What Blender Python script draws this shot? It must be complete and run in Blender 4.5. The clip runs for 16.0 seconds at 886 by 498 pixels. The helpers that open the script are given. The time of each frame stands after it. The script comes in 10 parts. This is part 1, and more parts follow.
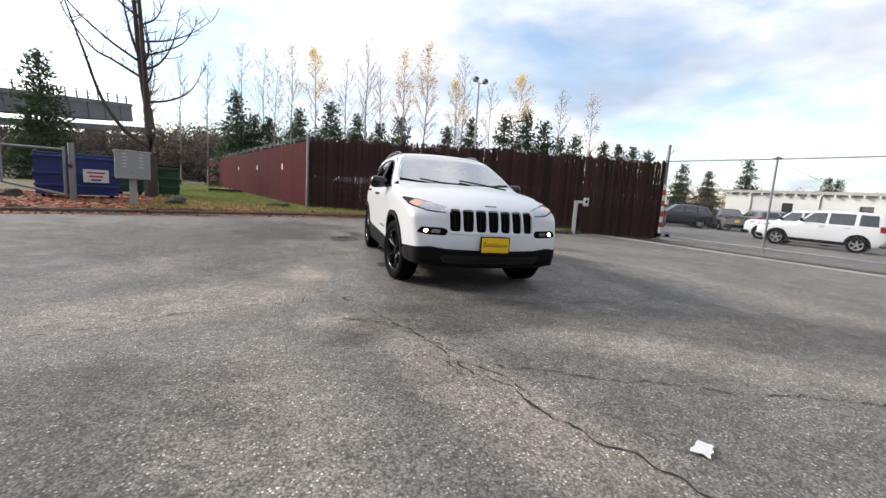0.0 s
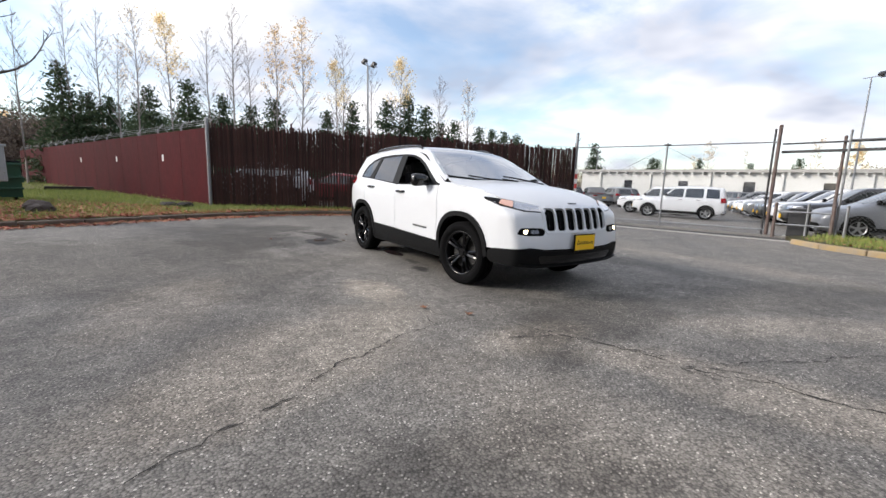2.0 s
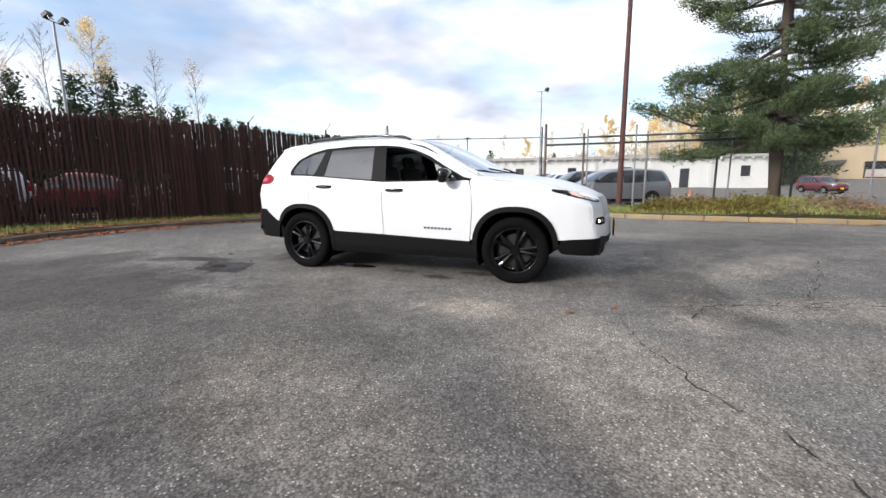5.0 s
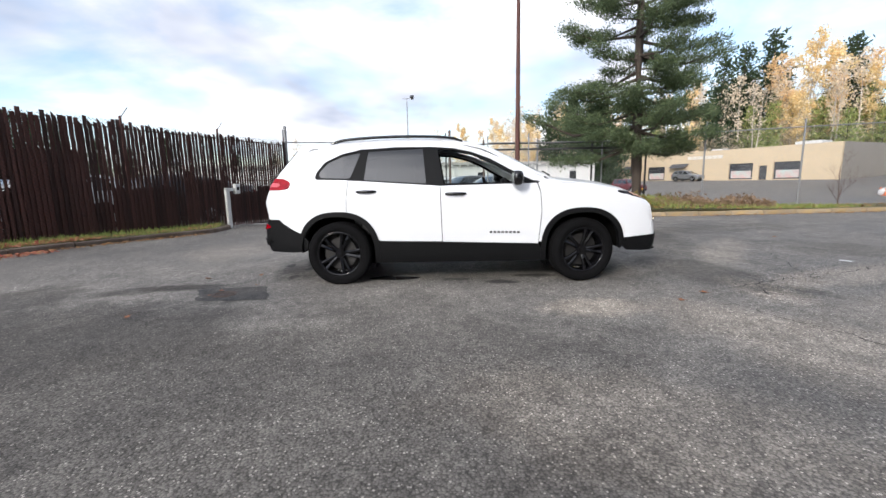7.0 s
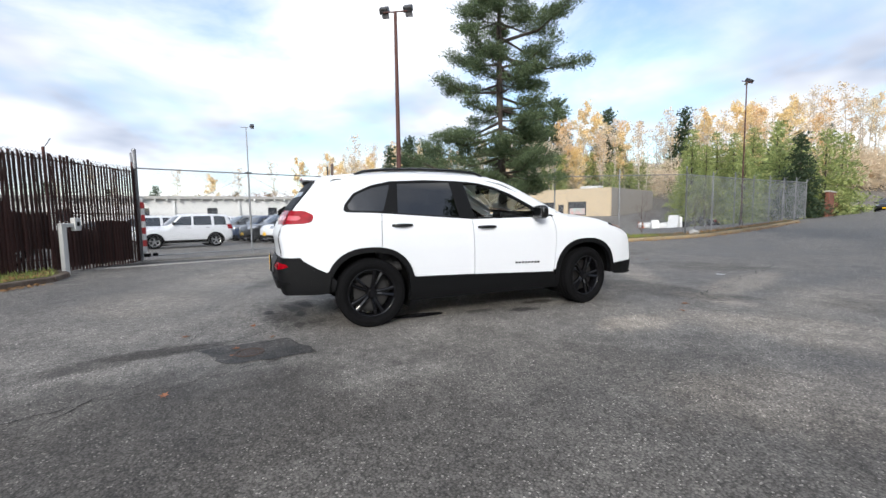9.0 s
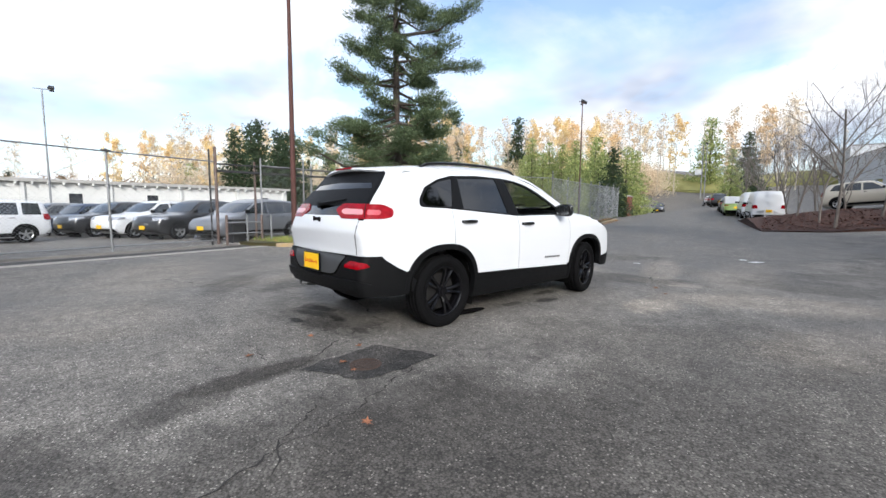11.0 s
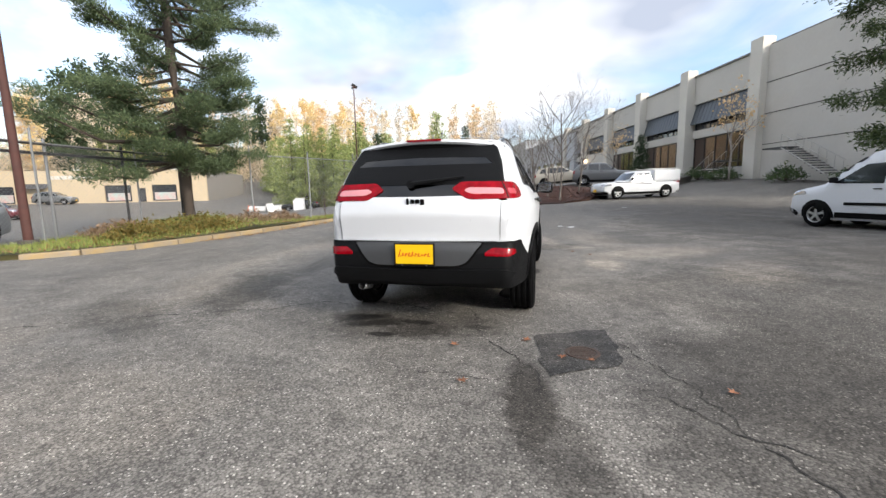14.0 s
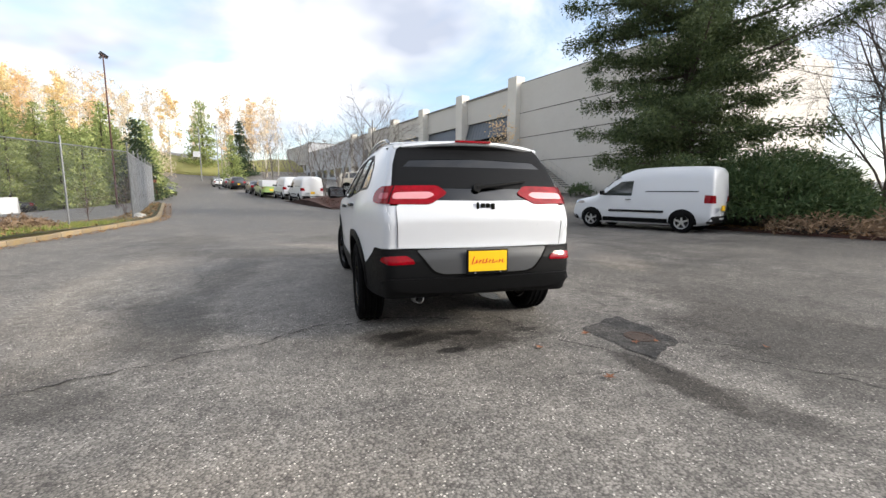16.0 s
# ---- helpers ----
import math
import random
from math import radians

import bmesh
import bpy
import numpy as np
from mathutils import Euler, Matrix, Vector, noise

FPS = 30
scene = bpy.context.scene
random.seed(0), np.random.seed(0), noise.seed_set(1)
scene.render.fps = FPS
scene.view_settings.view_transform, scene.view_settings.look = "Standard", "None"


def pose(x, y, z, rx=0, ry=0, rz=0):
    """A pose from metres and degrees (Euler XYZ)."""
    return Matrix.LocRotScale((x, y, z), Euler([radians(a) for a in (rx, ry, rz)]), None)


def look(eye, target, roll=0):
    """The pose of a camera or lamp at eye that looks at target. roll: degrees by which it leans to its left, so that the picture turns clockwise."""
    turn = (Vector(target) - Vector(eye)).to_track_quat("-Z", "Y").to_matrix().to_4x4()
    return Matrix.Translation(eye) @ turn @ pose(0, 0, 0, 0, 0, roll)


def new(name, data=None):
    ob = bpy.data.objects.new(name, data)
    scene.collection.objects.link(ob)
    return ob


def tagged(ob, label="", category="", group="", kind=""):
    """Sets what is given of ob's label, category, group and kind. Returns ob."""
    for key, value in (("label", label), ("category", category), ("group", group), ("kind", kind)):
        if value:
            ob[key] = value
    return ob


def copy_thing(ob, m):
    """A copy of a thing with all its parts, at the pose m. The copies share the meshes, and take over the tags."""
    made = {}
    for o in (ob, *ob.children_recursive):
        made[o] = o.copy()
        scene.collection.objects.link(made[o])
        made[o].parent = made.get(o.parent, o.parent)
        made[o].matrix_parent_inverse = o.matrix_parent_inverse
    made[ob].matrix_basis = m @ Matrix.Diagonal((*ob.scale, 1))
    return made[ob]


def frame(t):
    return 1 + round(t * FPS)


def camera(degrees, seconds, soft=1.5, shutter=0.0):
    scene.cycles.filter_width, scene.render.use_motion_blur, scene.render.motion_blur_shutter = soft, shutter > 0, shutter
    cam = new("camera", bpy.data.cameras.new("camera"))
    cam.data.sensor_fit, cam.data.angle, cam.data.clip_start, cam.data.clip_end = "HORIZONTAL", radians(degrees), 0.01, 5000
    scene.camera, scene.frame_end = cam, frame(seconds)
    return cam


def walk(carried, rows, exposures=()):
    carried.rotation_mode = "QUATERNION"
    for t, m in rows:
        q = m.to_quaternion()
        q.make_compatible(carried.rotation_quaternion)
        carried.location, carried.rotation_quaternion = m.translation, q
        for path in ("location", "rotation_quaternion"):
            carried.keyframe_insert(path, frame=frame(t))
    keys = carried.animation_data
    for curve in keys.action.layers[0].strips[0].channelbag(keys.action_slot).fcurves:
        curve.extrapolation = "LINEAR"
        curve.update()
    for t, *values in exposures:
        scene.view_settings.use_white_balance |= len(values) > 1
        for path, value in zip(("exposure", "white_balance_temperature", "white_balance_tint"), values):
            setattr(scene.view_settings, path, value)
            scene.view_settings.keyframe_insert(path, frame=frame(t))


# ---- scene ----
cam = camera(93.1, 16.0)
PATH = [
    (0, (-1.775, -6.318, 1.078), (-1.197, -4.423, 0.808), 3.7),
    (0.5, (-2.287, -6.106, 1.098), (-1.574, -4.268, 0.764), 1.6),
    (1, (-2.781, -5.827, 1.109), (-1.974, -4.025, 0.79), 2.0),
    (1.5, (-3.248, -5.496, 1.125), (-2.256, -3.787, 0.813), 0.7),
    (2, (-3.667, -5.109, 1.128), (-2.557, -3.475, 0.817), 1.8),
    (2.5, (-4.069, -4.704, 1.161), (-2.733, -3.25, 0.843), 0.3),
    (3, (-4.364, -4.229, 1.15), (-2.977, -2.822, 0.84), 0.4),
    (3.5, (-4.664, -3.776, 1.143), (-3.132, -2.53, 0.827), -0.4),
    (4, (-4.882, -3.262, 1.127), (-3.266, -2.132, 0.794), -1.5),
    (4.5, (-5.092, -2.743, 1.102), (-3.354, -1.796, 0.812), -0.0),
    (4.7, (-5.16, -2.546, 1.11), (-3.374, -1.698, 0.805), -0.2),
    (6.8, (-5.503, -0.109, 1.15), (-3.534, -0.007, 0.817), -1.2),
    (7, (-5.5, 0.109, 1.135), (-3.526, 0.144, 0.817), -1.2),
    (7.5, (-5.421, 0.661, 1.145), (-3.444, 0.582, 0.852), -0.6),
    (8, (-5.377, 1.205, 1.159), (-3.411, 0.884, 0.978), -1.2),
    (8.5, (-5.217, 1.725, 1.153), (-3.277, 1.265, 1.001), -0.9),
    (9, (-5.083, 2.243, 1.151), (-3.232, 1.504, 0.984), -0.9),
    (9.2, (-5.003, 2.427, 1.151), (-3.188, 1.608, 0.96), -0.4),
    (11.3, (-3.61, 4.34, 1.181), (-2.218, 2.918, 0.973), 0.4),
    (11.5, (-3.424, 4.464, 1.176), (-2.082, 2.997, 0.957), 0.5),
    (12, (-2.969, 4.714, 1.17), (-1.728, 3.158, 0.974), 1.0),
    (12.5, (-2.509, 4.992, 1.177), (-1.496, 3.279, 0.975), 0.3),
    (13, (-1.988, 5.164, 1.168), (-1.035, 3.42, 0.94), -0.7),
    (13.5, (-1.502, 5.356, 1.159), (-0.863, 3.474, 0.93), -0.5),
    (14, (-0.984, 5.412, 1.143), (-0.518, 3.486, 0.867), -1.2),
    (14.5, (-0.447, 5.451, 1.142), (-0.216, 3.476, 0.931), -0.3),
    (15, (0.101, 5.422, 1.135), (0.072, 3.438, 0.879), -0.2),
    (15.5, (0.669, 5.34, 1.141), (0.447, 3.366, 0.91), 1.4),
    (16, (1.179, 5.195, 1.153), (0.631, 3.29, 0.889), 0.3),
]
walk(cam, [(t, look(eye, target, roll)) for t, eye, target, roll in PATH], [(0.0, 1.00, 6600, 10), (2.0, 0.91, 6480, 11), (7.0, 0.95, 6300, 11), (9.0, 0.85, 6200, 9), (11.5, 0.99, 6200, 9), (15.0, 1.17, 6680, 9), (16.0, 1.19, 6680, 9)])

# ---------------------------------------------------------------- world and sun
SUN_AZ, SUN_EL = radians(300), radians(24)   # compass angle from +y, clockwise; height
SUN_DIR = Vector((math.sin(SUN_AZ) * math.cos(SUN_EL), math.cos(SUN_AZ) * math.cos(SUN_EL), math.sin(SUN_EL)))


def build_world():
    world = bpy.data.worlds.new("sky")
    scene.world = world
    world.use_nodes = True
    nt = world.node_tree
    nt.nodes.clear()
    N = lambda kind, **kw: setup(nt.nodes.new(kind), kw)
    out = N("ShaderNodeOutputWorld")
    bg = N("ShaderNodeBackground")
    sky = N("ShaderNodeTexSky")
    sky.sky_type, sky.sun_disc, sky.sun_elevation, sky.sun_rotation = "NISHITA", False, SUN_EL, SUN_AZ
    sky.air_density, sky.dust_density, sky.ozone_density = 1.0, 0.6, 1.5
    co = N("ShaderNodeTexCoord")
    sep = N("ShaderNodeSeparateXYZ")
    # project the view direction on a flat cloud layer
    zc = N("ShaderNodeMath", operation="ADD"); zc.inputs[1].default_value = 0.22
    dx = N("ShaderNodeMath", operation="DIVIDE")
    dy = N("ShaderNodeMath", operation="DIVIDE")
    comb = N("ShaderNodeCombineXYZ")
    big = N("ShaderNodeTexNoise"); big.inputs["Scale"].default_value = 1.15; big.inputs["Detail"].default_value = 7; big.inputs["Roughness"].default_value = 0.56; big.inputs["Distortion"].default_value = 0.35
    shade = N("ShaderNodeTexNoise"); shade.inputs["Scale"].default_value = 0.9; shade.inputs["Detail"].default_value = 4
    off = N("ShaderNodeVectorMath", operation="ADD"); off.inputs[1].default_value = (3.7, 1.9, 5.0)
    ramp = N("ShaderNodeValToRGB")
    ramp.color_ramp.elements[0].position, ramp.color_ramp.elements[1].position = 0.38, 0.61
    ramp.color_ramp.elements[0].color = (0.16, 0.16, 0.16, 1)
    tone = N("ShaderNodeValToRGB")
    tone.color_ramp.elements[0].position, tone.color_ramp.elements[1].position = 0.35, 0.60
    tone.color_ramp.elements[0].color = (2.3, 2.55, 3.15, 1)
    tone.color_ramp.elements[1].color = (6.3, 6.2, 6.2, 1)
    mix = N("ShaderNodeMix"); mix.data_type = "RGBA"
    L = nt.links.new
    L(co.outputs["Generated"], sep.inputs[0])
    L(sep.outputs["Z"], zc.inputs[0])
    L(sep.outputs["X"], dx.inputs[0]); L(zc.outputs[0], dx.inputs[1])
    L(sep.outputs["Y"], dy.inputs[0]); L(zc.outputs[0], dy.inputs[1])
    L(dx.outputs[0], comb.inputs[0]); L(dy.outputs[0], comb.inputs[1])
    L(comb.outputs[0], off.inputs[0])
    L(off.outputs[0], big.inputs["Vector"]); L(comb.outputs[0], shade.inputs["Vector"])
    L(big.outputs["Fac"], ramp.inputs[0]); L(shade.outputs["Fac"], tone.inputs[0])
    L(ramp.outputs[0], mix.inputs["Factor"])
    # the veil of cloud glows round the hidden sun
    dot = N("ShaderNodeVectorMath", operation="DOT_PRODUCT"); dot.inputs[1].default_value = SUN_DIR
    pos = N("ShaderNodeMath", operation="MAXIMUM"); pos.inputs[1].default_value = 0.0
    pw = N("ShaderNodeMath", operation="POWER"); pw.inputs[1].default_value = 9.0
    glow = N("ShaderNodeMath", operation="MULTIPLY_ADD"); glow.inputs[1].default_value = 4.5; glow.inputs[2].default_value = 1.0
    lit = N("ShaderNodeVectorMath", operation="SCALE")
    L(co.outputs["Generated"], dot.inputs[0]); L(dot.outputs["Value"], pos.inputs[0]); L(pos.outputs[0], pw.inputs[0]); L(pw.outputs[0], glow.inputs[0])
    L(tone.outputs[0], lit.inputs[0]); L(glow.outputs[0], lit.inputs["Scale"])
    L(sky.outputs[0], mix.inputs["A"]); L(lit.outputs[0], mix.inputs["B"])
    L(mix.outputs["Result"], bg.inputs["Color"])
    bg.inputs["Strength"].default_value = 0.128
    L(bg.outputs[0], out.inputs[0])


def setup(node, values):
    for key, value in values.items():
        if key == "operation":
            node.operation = value
    return node


build_world()
sun = new("sun", bpy.data.lights.new("sun", "SUN"))
sun.data.energy, sun.data.angle, sun.data.color = 1.65, radians(9), (1.0, 0.92, 0.80)
sun.matrix_world = look(SUN_DIR * 50, (0, 0, 0))

# ---------------------------------------------------------------- materials
MATS = {}


def mat(name, color, rough=0.6, metal=0.0, vary=0.12, scale=6.0, bump=0.0, bump_scale=60.0, spec=0.5, coat=0.0, color2=None, streak=0.0, emit=0.0, per_object=0.0, translucent=0.0):
    """A painted or natural surface: a colour with two scales of variation, and fine relief."""
    if name in MATS:
        return MATS[name]
    m = bpy.data.materials.new(name)
    MATS[name] = m
    m.use_nodes = True
    nt = m.node_tree
    b = nt.nodes["Principled BSDF"]
    L = nt.links.new
    c2 = color2 or tuple(c * 0.72 for c in color)
    co = nt.nodes.new("ShaderNodeTexCoord")
    vec = co.outputs["Object"]
    if streak:
        mp = nt.nodes.new("ShaderNodeMapping")
        mp.inputs["Scale"].default_value = (1, 1, streak)
        L(vec, mp.inputs[0])
        vec = mp.outputs[0]
    n1 = nt.nodes.new("ShaderNodeTexNoise")
    n1.inputs["Scale"].default_value, n1.inputs["Detail"].default_value = scale, 5
    n2 = nt.nodes.new("ShaderNodeTexNoise")
    n2.inputs["Scale"].default_value, n2.inputs["Detail"].default_value = scale * 9, 3
    L(vec, n1.inputs["Vector"]); L(vec, n2.inputs["Vector"])
    add = nt.nodes.new("ShaderNodeMath"); add.operation = "MULTIPLY_ADD"
    L(n2.outputs["Fac"], add.inputs[0]); add.inputs[1].default_value = 0.5
    L(n1.outputs["Fac"], add.inputs[2])
    ramp = nt.nodes.new("ShaderNodeMapRange")
    ramp.inputs["From Min"].default_value, ramp.inputs["From Max"].default_value = 0.5, 1.0
    ramp.inputs["To Max"].default_value = min(1.0, vary * 4)
    L(add.outputs[0], ramp.inputs["Value"])
    mix = nt.nodes.new("ShaderNodeMix"); mix.data_type = "RGBA"
    mix.inputs["A"].default_value, mix.inputs["B"].default_value = (*color, 1), (*c2, 1)
    L(ramp.outputs[0], mix.inputs["Factor"])
    result = mix.outputs["Result"]
    if per_object:
        oi = nt.nodes.new("ShaderNodeObjectInfo")
        hs = nt.nodes.new("ShaderNodeHueSaturation")
        mr = nt.nodes.new("ShaderNodeMapRange")
        mr.inputs["To Min"].default_value, mr.inputs["To Max"].default_value = 1 - per_object, 1 + per_object
        L(oi.outputs["Random"], mr.inputs["Value"]); L(mr.outputs[0], hs.inputs["Value"])
        L(result, hs.inputs["Color"])
        result = hs.outputs["Color"]
    L(result, b.inputs["Base Color"])
    rr = nt.nodes.new("ShaderNodeMapRange")
    rr.inputs["To Min"].default_value, rr.inputs["To Max"].default_value = max(0.02, rough - 0.06), min(1, rough + 0.08)
    L(n2.outputs["Fac"], rr.inputs["Value"]); L(rr.outputs[0], b.inputs["Roughness"])
    b.inputs["Metallic"].default_value = metal
    b.inputs["Specular IOR Level"].default_value = spec
    b.inputs["Coat Weight"].default_value = coat
    b.inputs["Coat Roughness"].default_value = 0.03
    if emit:
        b.inputs["Emission Color"].default_value = (*color, 1)
        b.inputs["Emission Strength"].default_value = emit
    if bump:
        n3 = nt.nodes.new("ShaderNodeTexNoise")
        n3.inputs["Scale"].default_value, n3.inputs["Detail"].default_value = bump_scale, 3
        L(vec, n3.inputs["Vector"])
        bp = nt.nodes.new("ShaderNodeBump")
        bp.inputs["Strength"].default_value, bp.inputs["Distance"].default_value = bump, 0.02
        L(n3.outputs["Fac"], bp.inputs["Height"]); L(bp.outputs[0], b.inputs["Normal"])
    if translucent:
        tr = nt.nodes.new("ShaderNodeBsdfTranslucent")
        L(result, tr.inputs["Color"])
        ms = nt.nodes.new("ShaderNodeMixShader"); ms.inputs[0].default_value = translucent
        o = nt.nodes["Material Output"]
        L(b.outputs[0], ms.inputs[1]); L(tr.outputs[0], ms.inputs[2]); L(ms.outputs[0], o.inputs["Surface"])
    return m


def pane(name, tint, rough=0.01, face=0.05):
    """Thin glass: what lies behind it, tinted, under a mirror gloss (face: its share seen head on) that grows at grazing angles."""
    if name in MATS:
        return MATS[name]
    m = bpy.data.materials.new(name)
    MATS[name] = m
    m.use_nodes = True
    nt = m.node_tree
    nt.nodes.remove(nt.nodes["Principled BSDF"])
    L = nt.links.new
    tr = nt.nodes.new("ShaderNodeBsdfTransparent"); tr.inputs[0].default_value = (*tint, 1)
    gl = nt.nodes.new("ShaderNodeBsdfGlossy"); gl.inputs["Roughness"].default_value = rough; gl.inputs["Color"].default_value = (0.97, 0.97, 0.97, 1)
    lw = nt.nodes.new("ShaderNodeLayerWeight"); lw.inputs["Blend"].default_value = 0.5
    pw = nt.nodes.new("ShaderNodeMath"); pw.operation = "POWER"; pw.inputs[1].default_value = 4.0
    mr = nt.nodes.new("ShaderNodeMapRange"); mr.inputs["To Min"].default_value = face
    ms = nt.nodes.new("ShaderNodeMixShader")
    L(lw.outputs["Facing"], pw.inputs[0]); L(pw.outputs[0], mr.inputs["Value"])
    L(mr.outputs[0], ms.inputs[0]); L(tr.outputs[0], ms.inputs[1]); L(gl.outputs[0], ms.inputs[2])
    L(ms.outputs[0], nt.nodes["Material Output"].inputs["Surface"])
    return m


def asphalt(name, light, dark, wet=(), worn=(), oil=()):
    """Worn asphalt: aggregate of pale and dark stones, blotches of damp and dust. Spots (x, y, rx, ry, turn, depth):
    damp ones along with painted shade, worn, oil.
    """
    m = bpy.data.materials.new(name)
    MATS[name] = m
    m.use_nodes = True
    nt = m.node_tree
    b = nt.nodes["Principled BSDF"]
    L = nt.links.new
    co = nt.nodes.new("ShaderNodeTexCoord")
    vec = co.outputs["Object"]

    def noise_tex(scale, detail=4, rough=0.55, dist=0.0):
        n = nt.nodes.new("ShaderNodeTexNoise")
        n.inputs["Scale"].default_value, n.inputs["Detail"].default_value = scale, detail
        n.inputs["Roughness"].default_value, n.inputs["Distortion"].default_value = rough, dist
        L(vec, n.inputs["Vector"])
        return n.outputs["Fac"]

    def rng(v, a, b_, c=0.0, d=1.0):
        r = nt.nodes.new("ShaderNodeMapRange")
        for key, val in (("From Min", a), ("From Max", b_), ("To Min", c), ("To Max", d)):
            r.inputs[key].default_value = val
        L(v, r.inputs["Value"])
        return r.outputs[0]

    def math2(op, a, c):
        n = nt.nodes.new("ShaderNodeMath"); n.operation = op
        for i, v in enumerate((a, c)):
            if isinstance(v, (int, float)):
                n.inputs[i].default_value = v
            else:
                L(v, n.inputs[i])
        return n.outputs[0]

    def blend(f, a, c, mode="MIX"):
        n = nt.nodes.new("ShaderNodeMix"); n.data_type = "RGBA"; n.blend_type = mode
        for key, v in (("Factor", f), ("A", a), ("B", c)):
            if isinstance(v, (int, float)):
                n.inputs[key].default_value = v
            elif isinstance(v, tuple):
                n.inputs[key].default_value = (*v, 1)
            else:
                L(v, n.inputs[key])
        return n.outputs["Result"]

    blot = noise_tex(0.34, 6, 0.62, 0.6)
    mid = noise_tex(1.9, 5, 0.6)
    small = noise_tex(6.5, 4, 0.6)
    fac = rng(math2("ADD", math2("ADD", math2("MULTIPLY", blot, 0.5), math2("MULTIPLY", mid, 0.3)), math2("MULTIPLY", small, 0.2)), 0.42, 0.58)
    base = blend(fac, dark, light)
    vor = nt.nodes.new("ShaderNodeTexVoronoi")
    vor.inputs["Scale"].default_value = 88
    L(vec, vor.inputs["Vector"])
    cell = nt.nodes.new("ShaderNodeSeparateColor")
    L(vor.outputs["Color"], cell.inputs[0])
    stones = rng(cell.outputs[0], 0.0, 1.0, 0.62, 1.34)
    gap = rng(vor.outputs["Distance"], 0.45, 0.75, 1.0, 0.5)
    tone = math2("MULTIPLY", stones, gap)
    pale = math2("MULTIPLY", math2("GREATER_THAN", cell.outputs[1], 0.94), math2("LESS_THAN", vor.outputs["Distance"], 0.46))
    tone = math2("ADD", tone, math2("MULTIPLY", pale, 1.5))
    tone = math2("MULTIPLY", tone, rng(noise_tex(14, 3), 0.3, 0.7, 0.8, 1.2))
    mul = nt.nodes.new("ShaderNodeMix"); mul.data_type = "RGBA"; mul.blend_type = "MULTIPLY"; mul.inputs["Factor"].default_value = 1
    L(base, mul.inputs["A"]); L(tone, mul.inputs["B"])
    col = mul.outputs["Result"]
    rough = rng(blot, 0.35, 0.65, 0.56, 0.82)
    # damp or oily spots, painted soft shade, and paler worn ones, with soft uneven edges
    if wet:
        sep = nt.nodes.new("ShaderNodeSeparateXYZ"); L(vec, sep.inputs[0])
        wob = math2("MULTIPLY", math2("SUBTRACT", noise_tex(1.9, 7, 0.68), 0.5), 1.6)
        fine = math2("MULTIPLY", math2("SUBTRACT", noise_tex(8.0, 6, 0.65), 0.5), 1.5)
    for spots, shade in ((worn, (1.75, 1.66, 1.54)), (wet, (0.33, 0.32, 0.31)), (oil, (0.10, 0.10, 0.105))):
        total = None
        for wx, wy, rx, ry, turn, deep in spots:
            ca, sa = math.cos(radians(turn)), math.sin(radians(turn))
            px, py = math2("SUBTRACT", sep.outputs[0], wx), math2("SUBTRACT", sep.outputs[1], wy)
            u = math2("ADD", math2("MULTIPLY", px, ca / rx), math2("MULTIPLY", py, sa / rx))
            v = math2("ADD", math2("MULTIPLY", px, -sa / ry), math2("MULTIPLY", py, ca / ry))
            d = math2("SQRT", math2("ADD", math2("MULTIPLY", u, u), math2("MULTIPLY", v, v)), 0)
            s = rng(math2("ADD", d, fine if max(rx, ry) < 0.6 else wob), 0.65, 1.15, deep, 0.0)
            total = s if total is None else math2("MAXIMUM", total, s)
        if total is not None:
            col = blend(total, col, blend(1.0, col, shade, "MULTIPLY"))

    L(col, b.inputs["Base Color"]); L(rough, b.inputs["Roughness"])
    b.inputs["Specular IOR Level"].default_value = 0.2
    bp = nt.nodes.new("ShaderNodeBump"); bp.inputs["Strength"].default_value, bp.inputs["Distance"].default_value = 0.45, 0.005
    L(math2("ADD", math2("MULTIPLY", vor.outputs["Distance"], -1.0), math2("MULTIPLY", noise_tex(30, 4), 0.8)), bp.inputs["Height"])
    L(bp.outputs[0], b.inputs["Normal"])
    return m


WHITE_PAINT = mat("white car paint", (0.62, 0.635, 0.66), 0.30, vary=0.02, scale=2, coat=0.35)
BLACK_PLASTIC = mat("black moulded plastic", (0.0045, 0.0047, 0.0053), 0.52, vary=0.1, scale=8, bump=0.12, bump_scale=400, spec=0.13)
GLOSS_BLACK = mat("gloss black paint", (0.005, 0.005, 0.0055), 0.10, vary=0.05, coat=0.3, spec=0.4)
WHEEL_BLACK = mat("gloss black alloy", (0.004, 0.004, 0.005), 0.07, vary=0.05, coat=0.0, spec=0.28)
RUBBER = mat("tyre rubber", (0.0055, 0.0055, 0.006), 0.85, vary=0.2, scale=10, spec=0.06, bump=0.2, bump_scale=120)
DARK_TRIM = mat("dark cabin trim", (0.012, 0.012, 0.013), 0.7, vary=0.1)
GREY_TRIM = mat("grey bumper insert", (0.045, 0.047, 0.050), 0.5, vary=0.06)
GLASS_CLEAR = pane("clear car glass", (0.72, 0.78, 0.75), face=0.06)
GLASS_DARK = pane("tinted car glass", (0.020, 0.021, 0.025), face=0.085)
GLASS_REAR = pane("dark rear glass", (0.012, 0.0125, 0.014), face=0.07)
SCREEN = pane("reflective windscreen glass", (0.66, 0.74, 0.71), face=0.55)
VOID = mat("dark grille void", (0.004, 0.004, 0.004), 0.95, vary=0.0, spec=0.05)
RED_LENS = mat("red lamp lens", (0.30, 0.003, 0.010), 0.12, vary=0.25, scale=20, spec=0.22, color2=(0.14, 0.001, 0.004))
